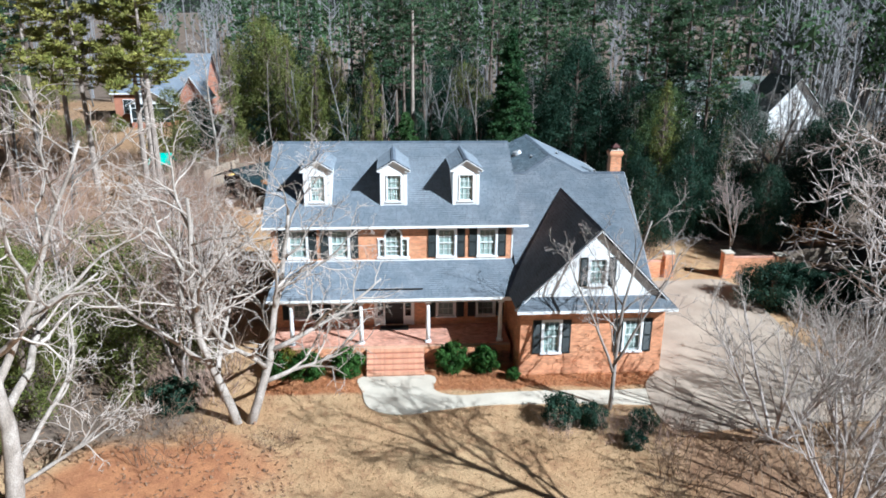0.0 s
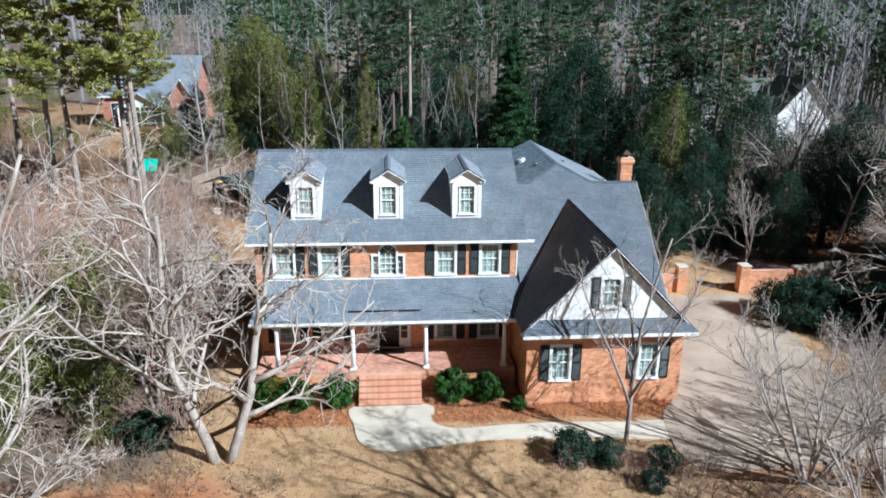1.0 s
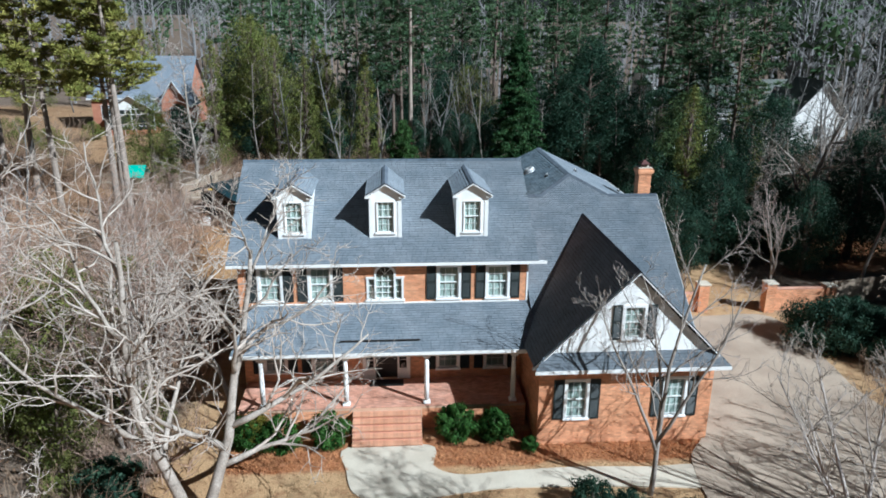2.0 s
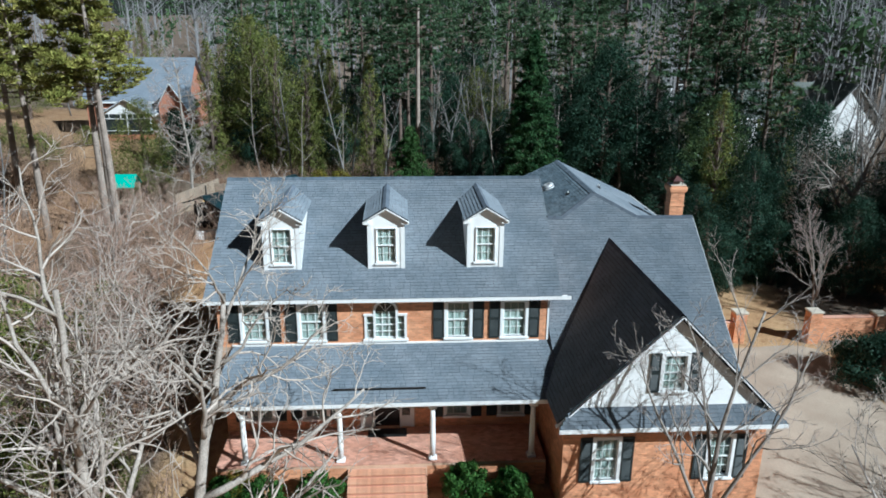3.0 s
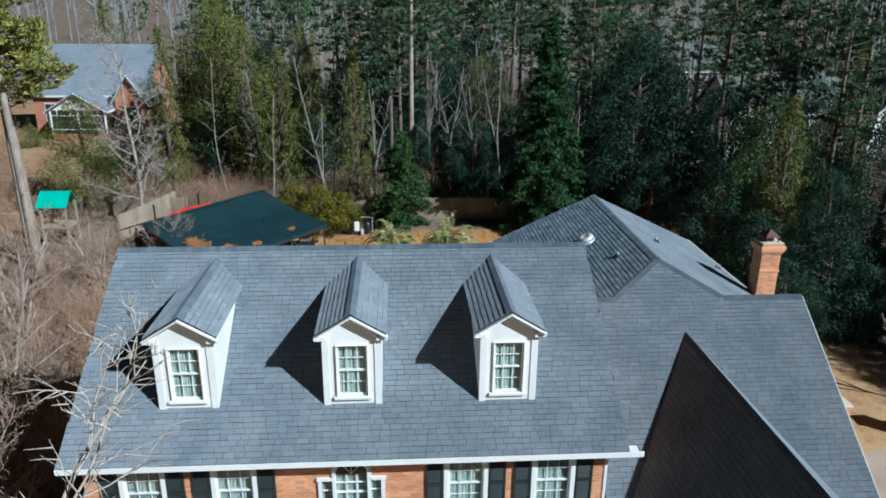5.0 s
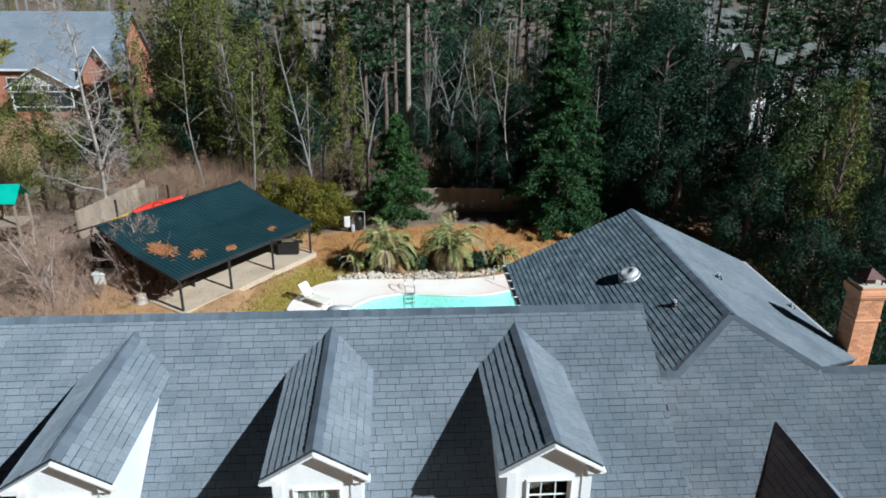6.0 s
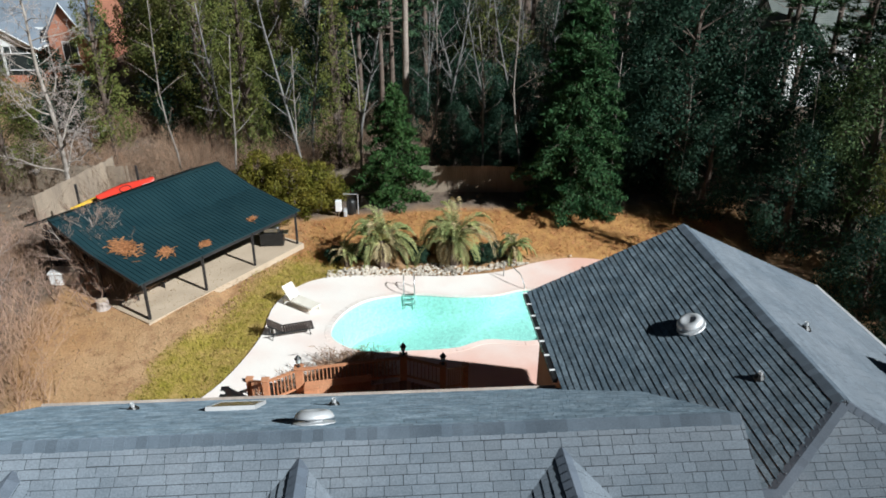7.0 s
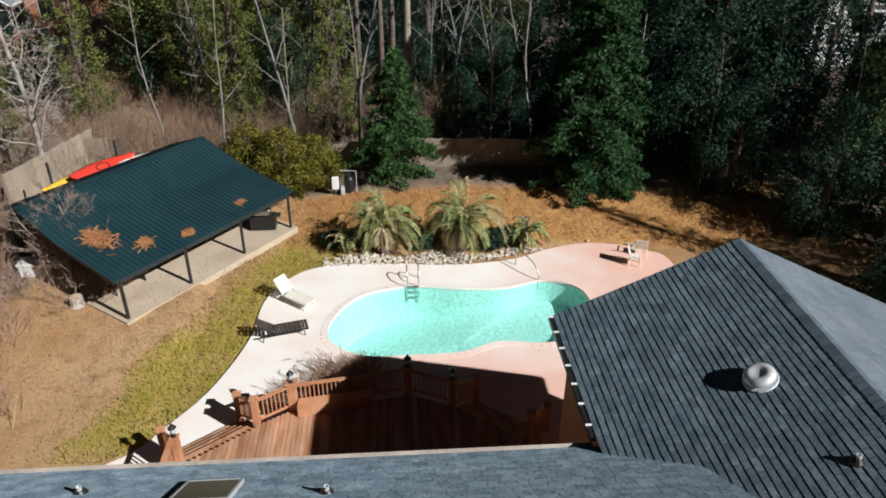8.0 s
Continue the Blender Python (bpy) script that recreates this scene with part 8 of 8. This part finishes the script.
for name, material, label, (pts, r), h, w, flat in (
    ("green_grass_tufts", GREENGRASS, "patchy yellow-green winter grass beside the pool deck", fill(6500, -14, -4, 52, 70, lambda x, y: region(x, y)[1] > 0.35 and not inside(paved, x, y), 1), 0.09, 0.018, 0.0),
    ("tan_grass_tufts", TANGRASS, "dormant tan lawn grass", fill(9000, -14, 9, 21, 32, lambda x, y: region(x, y)[0] < 0.4 and not pave_front(x, y), 2), 0.07, 0.018, 0.0),
    ("tan_grass_tufts", TANGRASS, "dormant tan grass in the back yard", fill(5000, -16, -5, 51, 71, lambda x, y: region(x, y)[1] < 0.5 and not inside(paved, x, y), 6), 0.08, 0.018, 0.0),
    ("pine_straw", STRAWBITS, "rusty pine straw in the front bed", fill(7000, -9, 11, 30.8, 34.2, lambda x, y: region(x, y)[0] > 0.4 and not pave_front(x, y), 3), 0.14, 0.016, 0.8),
    ("pine_straw", STRAWBITS, "rusty pine straw on the bank behind the palms", fill(8000, -8, 17, 66, 74, lambda x, y: region(x, y)[0] > 0.4 and not inside(paved, x, y), 4), 0.16, 0.02, 0.75),
    ("leaf_litter", LITTERLEAF, "brown fallen leaves on the ground", fill(6000, -26, 28, 22, 80, lambda x, y: region(x, y)[2] > 0.3 and not pave_front(x, y), 5), 0.14, 0.06, 0.85),
):
    b = Build()
    blades(b, r, pts, h, w, flat)
    single(name, b, material, label, "ground cover", kind="stuff")

b = Build()
pts, r = fill(2000, -20, -6.5, 19, 29, lambda x, y: noise.noise((x * 0.5, y * 0.5, 7)) > -0.15, 12)
blades(b, r, pts, 0.13, 0.05, 0.85)
single("fallen_leaves", b, LITTERLEAF, "scattered brown fallen leaves on the front lawn", "ground cover", kind="stuff")
STONE = mat("pale_bed_stone", (0.62, 0.55, 0.46), (0.46, 0.40, 0.33), 3, 30, 0.9, 0.3, 0.006, rand=0.25)
stones = Build()
pts, r = fill(900, -4.5, 10.5, 64.6, 67.2, lambda x, y: not inside(paved, x, y) and y < 65.9 + 0.25 * math.sin(x * 1.7) + 0.1 * max(0, x - 4), 9)
for x, y in pts:
    s, z = r.uniform(0.03, 0.10), gz(x, y)
    q = [(x + s * r.uniform(0.7, 1.2) * math.cos(a), y + s * r.uniform(0.7, 1.2) * math.sin(a), z + s * r.uniform(-0.1, 0.3)) for a in (0, 1.26, 2.51, 3.77, 5.03)]
    stones.add(q + [(x, y, z + s * 0.9)], [(i, (i + 1) % 5, 5) for i in range(5)])
single("bed_stones", stones, STONE, "pale loose stones edging the palm bed", "stones", kind="stuff")

st = thing("tree_stump", (-14.1, 61.8, gz(-14.1, 61.8)), "cut pale tree stump in the yard", "stump")
z0 = gz(-14.1, 61.8)
part("stump", Build().lathe(-14.1, 61.8, [(0.36, z0 - 0.1), (0.27, z0 + 0.1), (0.25, z0 + 0.42)], 11), BARKMID, st)
part("cut_face", Build().lathe(-14.1, 61.8, [(0.235, z0 + 0.42), (0.22, z0 + 0.43)], 11), SLABTAN, st)
bx, by = -16.6, 64.4
z0 = gz(bx, by)
wb = thing("storage_box", (bx, by, z0), "weathered white storage box beside the pavilion", "storage box")
part("body", Build().soft(bx - 0.7, bx + 0.7, by - 0.35, by + 0.35, z0, z0 + 0.55, 0.04), WHITE, wb)
part("lid", Build().soft(bx - 0.74, bx + 0.74, by - 0.39, by + 0.39, z0 + 0.55, z0 + 0.66, 0.03), WHITE, wb)


def patio_chair(x, y, yaw):
    c = thing("patio_chair", (0, 0, 0), "pale plastic patio chair on the pool deck", "chair", "patio chairs")
    part("seat", Build().soft(-0.25, 0.25, -0.24, 0.24, 0.40, 0.44, 0.012), CREAM, c)
    part("backrest", Build().slab([(-0.25, 0.22, 0.44), (0.25, 0.22, 0.44), (0.22, 0.36, 0.92), (-0.22, 0.36, 0.92)], (0, 0.03, 0)), CREAM, c)
    for sx in (-0.23, 0.23):
        part("armrest", Build().soft(sx - 0.03, sx + 0.03, -0.22, 0.26, 0.62, 0.65, 0.01), CREAM, c)
        for sy in (-0.21, 0.21):
            part("leg", Build().beam((sx, sy, 0.40 if sy > 0 else 0.62), (sx * 1.1, sy * 1.15, 0.0), 0.04, 0.04), CREAM, c)
    c.matrix_basis = pose(x, y, DECK_Z + 0.002, 0, 0, yaw)


patio_chair(10.3, 65.2, 160), patio_chair(9.7, 64.3, 70)

def garden_bench(x, y, yaw, label):
    """A white slatted garden bench."""
    t = thing("garden_bench", (0, 0, 0), label, "bench", "garden benches")
    for i in range(4):
        part("seat_slat", Build().soft(-0.75, 0.75, -0.24 + 0.12 * i, -0.14 + 0.12 * i, 0.43, 0.46, 0.008), WHITE, t)
    for i in range(3):
        part("back_slat", Build().soft(-0.75, 0.75, 0.25, 0.28, 0.54 + 0.13 * i, 0.63 + 0.13 * i, 0.008), WHITE, t)
    for sx in (-0.7, 0.7):
        part("leg", Build().soft(sx - 0.035, sx + 0.035, -0.25, -0.18, 0.0, 0.62, 0.008), WHITE, t)
        part("leg", Build().soft(sx - 0.035, sx + 0.035, 0.17, 0.249, 0.0, 0.92, 0.008), WHITE, t)
        part("armrest", Build().soft(sx - 0.045, sx + 0.045, -0.27, 0.165, 0.62, 0.66, 0.008), WHITE, t)
    t.matrix_basis = pose(x, y, gz(x, y), 0, 0, yaw)


garden_bench(25.2, 38.6, 10, "white slatted garden bench beyond the hedge")

# ---- neighbouring houses ----
NBRICK = mat("dark_red_far_brick", (0.36, 0.15, 0.095), (0.46, 0.21, 0.13), 1.2, 25, 0.85, 0.3, 0.006, grain=0.2)
NROOF = mat("blue_grey_far_shingle", (0.17, 0.20, 0.24), (0.22, 0.25, 0.29), 0.6, 12, 0.85, 0.2, 0.01, grain=0.2)
GREYROOF = mat("grey_green_far_shingle", (0.11, 0.125, 0.115), (0.15, 0.165, 0.15), 0.6, 12, 0.85, 0.2, 0.01, grain=0.2)


def gable_block(house_ob, x0, x1, y0, y1, z0, ze, zr, wall, roof, along="x", over=0.4):
    """A block with four walls, gable ends and a pitched roof."""
    w = Build().box(x0, x1, y0, y1, z0, ze)
    if along == "x":
        ym = (y0 + y1) / 2
        for x in (x0, x1):
            w.add([(x, y0, ze), (x, y1, ze), (x, ym, zr - 0.15)], [(0, 1, 2)])
    else:
        xm = (x0 + x1) / 2
        for y in (y0, y1):
            w.add([(x0, y, ze), (x1, y, ze), (xm, y, zr - 0.15)], [(0, 1, 2)])
    part("wall", w, wall, house_ob)
    for s in (-1, 1):
        if along == "x":
            ym, half = (y0 + y1) / 2, (y1 - y0) / 2
            g = (zr - ze) / half * over
            e = ym + s * (half + over)
            q = [(x0 - over, e, ze - g), (x1 + over, e, ze - g), (x1 + over, ym, zr), (x0 - over, ym, zr)]
        else:
            xm, half = (x0 + x1) / 2, (x1 - x0) / 2
            g = (zr - ze) / half * over
            e = xm + s * (half + over)
            q = [(e, y1 + over, ze - g), (e, y0 - over, ze - g), (xm, y0 - over, zr), (xm, y1 + over, zr)]
        r = part("roof", Build().slab(q if (s < 0) else q[::-1], (0, 0, -0.15)), roof, house_ob)
        a, b, c, d = (Vector(p) for p in q)
        cr = Build()
        n = int((d - a).length / 0.28)
        for i in range(n):
            p, p2 = a.lerp(d, i / n), b.lerp(c, i / n)
            cr.beam(tuple(p + Vector((0, 0, 0.012))), tuple(p2 + Vector((0, 0, 0.012))), 0.03, 0.02)
        part("shingle_course", cr, roof, r, kind="stuff")
        part("fascia", Build().beam(tuple(a - Vector((0, 0, 0.1))), tuple(b - Vector((0, 0, 0.1))), 0.04, 0.2), WHITE, house_ob)
    if along == "y":
        xm = (x0 + x1) / 2
        for s in (-1, 1):
            e = xm + s * ((x1 - x0) / 2 + over)
            g = (zr - ze) / ((x1 - x0) / 2) * over
            part("rake_board", Build().beam((e, y0 - over - 0.02, ze - g - 0.1), (xm, y0 - over - 0.02, zr - 0.1), 0.04, 0.22, (0, 1, 0)), WHITE, house_ob)


def far_window(parent, x, y, z, w, h):
    win = part("window", Build().box(x - w / 2 - 0.08, x + w / 2 + 0.08, y - 0.05, y + 0.02, z - 0.08, z + h + 0.08), WHITE, parent)
    part("pane", Build().box(x - w / 2, x - 0.02, y - 0.07, y - 0.052, z, z + h).box(x + 0.02, x + w / 2, y - 0.07, y - 0.052, z, z + h), SHUTTER, win)


def left_neighbour():
    gx, gy = -31.5, 98.0
    z = gz(gx, gy)
    h = thing("brick_house", (gx, gy, z), "orange brick house with blue-grey roof and screened porch among trees", "house", "neighbouring houses")
    gable_block(h, -38.5, -27.0, 99.0, 108.0, z - 1.0, z + 4.2, z + 8.6, NBRICK, NROOF, "x")
    gable_block(h, -29.4, -26.4, 96.5, 101.0, z - 1.0, z + 3.8, z + 6.2, NBRICK, NROOF, "y")
    # screened porch with white gable
    x0, x1, y0 = -35.2, -30.0, 95.0
    gable_block(h, x0, x1, y0 + 0.1, 99.5, z + 2.8, z + 3.0, z + 4.6, SIDING, NROOF, "y")
    part("porch_base", Build().box(x0, x1, y0, 99.0, z - 0.6, z + 0.5), NBRICK, h)
    for i in range(3):
        x = x0 + (x1 - x0) * i / 2
        part("porch_post", Build().box(x - 0.07, x + 0.07, y0 - 0.02, y0 + 0.1, z + 0.5, z + 2.9), WHITE, h)
    for zz in (0.9, 2.25):
        part("porch_rail", Build().box(x0, x1, y0, y0 + 0.08, z + zz, z + zz + 0.07), WHITE, h)
    for i in range(1, 8, 2):
        x = x0 + (x1 - x0) * i / 8
        part("porch_mullion", Build().box(x - 0.03, x + 0.03, y0, y0 + 0.08, z + 2.32, z + 2.85), WHITE, h)
    part("screen", Build().box(x0 + 0.05, x1 - 0.05, y0 + 0.11, y0 + 0.13, z + 0.5, z + 2.8), SHUTTER, h, "dark insect screen")
    for x in (-36.8,):
        far_window(h, x, 99.0, z + 1.2, 1.1, 1.7)
    far_window(h, -27.8, 96.5, z + 1.2, 1.1, 1.7)


left_neighbour()


def right_neighbour():
    x, y = 40.0, 100.0
    z = gz(x, y)
    h = thing("white_house", (x, y, z), "white house with grey roof half hidden by trees", "house", "neighbouring houses")
    gable_block(h, 35.0, 52.0, 98.0, 107.0, z - 0.5, z + 4.8, z + 8.4, SIDING, GREYROOF, "x")
    gable_block(h, 47.0, 54.0, 92.5, 100.0, z - 0.5, z + 5.0, z + 9.0, SIDING, GREYROOF, "y")
    gable_block(h, 32.6, 37.3, 94.0, 101.0, z - 0.5, z + 4.0, z + 7.2, SIDING, GREYROOF, "y")
    for xx in (41.0, 43.0):
        far_window(h, xx, 98.0, z + 1.9, 1.3, 1.7)
    far_window(h, 50.5, 92.5, z + 2.0, 1.1, 1.6), far_window(h, 35.0, 94.0, z + 2.0, 1.0, 1.5)
    h2 = thing("white_house", (60, 150, gz(60, 150)), "far pale house with grey roof beyond the woods", "house", "neighbouring houses")
    z = gz(60, 150)
    gable_block(h2, 48.0, 66.0, 146.0, 156.0, z - 1, z + 5.0, z + 9.0, SIDING, GREYROOF, "x")
    h3 = thing("brick_house", (-7, 134, gz(-7, 134)), "far orange brick house seen between trunks", "house", "neighbouring houses")
    z = gz(-7, 134)
    gable_block(h3, -6.5, -1.0, 130.0, 138.0, z - 1, z + 6.0, z + 9.0, NBRICK, GREYROOF, "x")
    far_window(h3, -3.2, 130.0, z + 3.5, 1.0, 1.6)


right_neighbour()
TEAL = mat("teal_canvas", (0.02, 0.36, 0.27), (0.03, 0.42, 0.32), 2, 20, 0.7, 0.1, 0.004, grain=0.1)
px_, py_ = -24.4, 70.6
ps = thing("play_set", (px_, py_, gz(px_, py_)), "wooden play tower with teal canvas roof under the pines", "play set")
g0 = gz(px_, py_)
for sx in (-0.8, 0.8):
    for sy in (-0.8, 0.8):
        part("post", Build().box(px_ + sx - 0.06, px_ + sx + 0.06, py_ + sy - 0.06, py_ + sy + 0.06, g0 - 0.1, g0 + 2.9), FENCEWOOD, ps)
part("platform", Build().box(px_ - 0.9, px_ + 0.9, py_ - 0.9, py_ + 0.9, g0 + 1.3, g0 + 1.4), FENCEWOOD, ps)
part("canopy", Build().slab([(px_ - 1.0, py_ - 1.0, g0 + 2.8), (px_ + 1.0, py_ - 1.0, g0 + 2.8), (px_ + 1.0, py_, g0 + 3.7), (px_ - 1.0, py_, g0 + 3.7)], (0, 0, -0.03)).slab([(px_ + 1.0, py_ + 1.0, g0 + 2.8), (px_ - 1.0, py_ + 1.0, g0 + 2.8), (px_ - 1.0, py_, g0 + 3.7), (px_ + 1.0, py_, g0 + 3.7)], (0, 0, -0.03)), TEAL, ps, "teal canvas canopy")
part("swing_beam", Build().beam((px_ - 0.8, py_ - 0.4, g0 + 2.3), (px_ - 3.8, py_ - 0.6, g0 + 2.3), 0.1, 0.14), FENCEWOOD, ps)
for s in (-0.7, 0.7):
    part("swing_leg", Build().beam((px_ - 3.8, py_ - 0.6, g0 + 2.3), (px_ - 3.9, py_ - 0.6 + s, g0 - 0.05), 0.09, 0.09), FENCEWOOD, ps)

# ---- single bricks and shingles ----
brick_me = Build()
brick_me.add([(-0.1015, 0, -0.03375), (0.1015, 0, -0.03375), (0.1015, 0, 0.03375), (-0.1015, 0, 0.03375), (-0.1015, -0.009, -0.03375), (0.1015, -0.009, -0.03375), (0.1015, -0.009, 0.03375), (-0.1015, -0.009, 0.03375)],
             [(4, 5, 6, 7), (0, 1, 5, 4), (1, 2, 6, 5), (2, 3, 7, 6), (3, 0, 4, 7)])
brick_me = brick_me.mesh("brick", BRICK_PIECE)
for wall_ob, at in BRICKS:
    piece("brick", brick_me, wall_ob, at)
tab_meshes = {}
for at, turn, width in TABS:
    if width not in tab_meshes:
        tab_meshes[width] = tab_mesh(width)
    piece("shingle", tab_meshes[width], roof_front, at, turn)
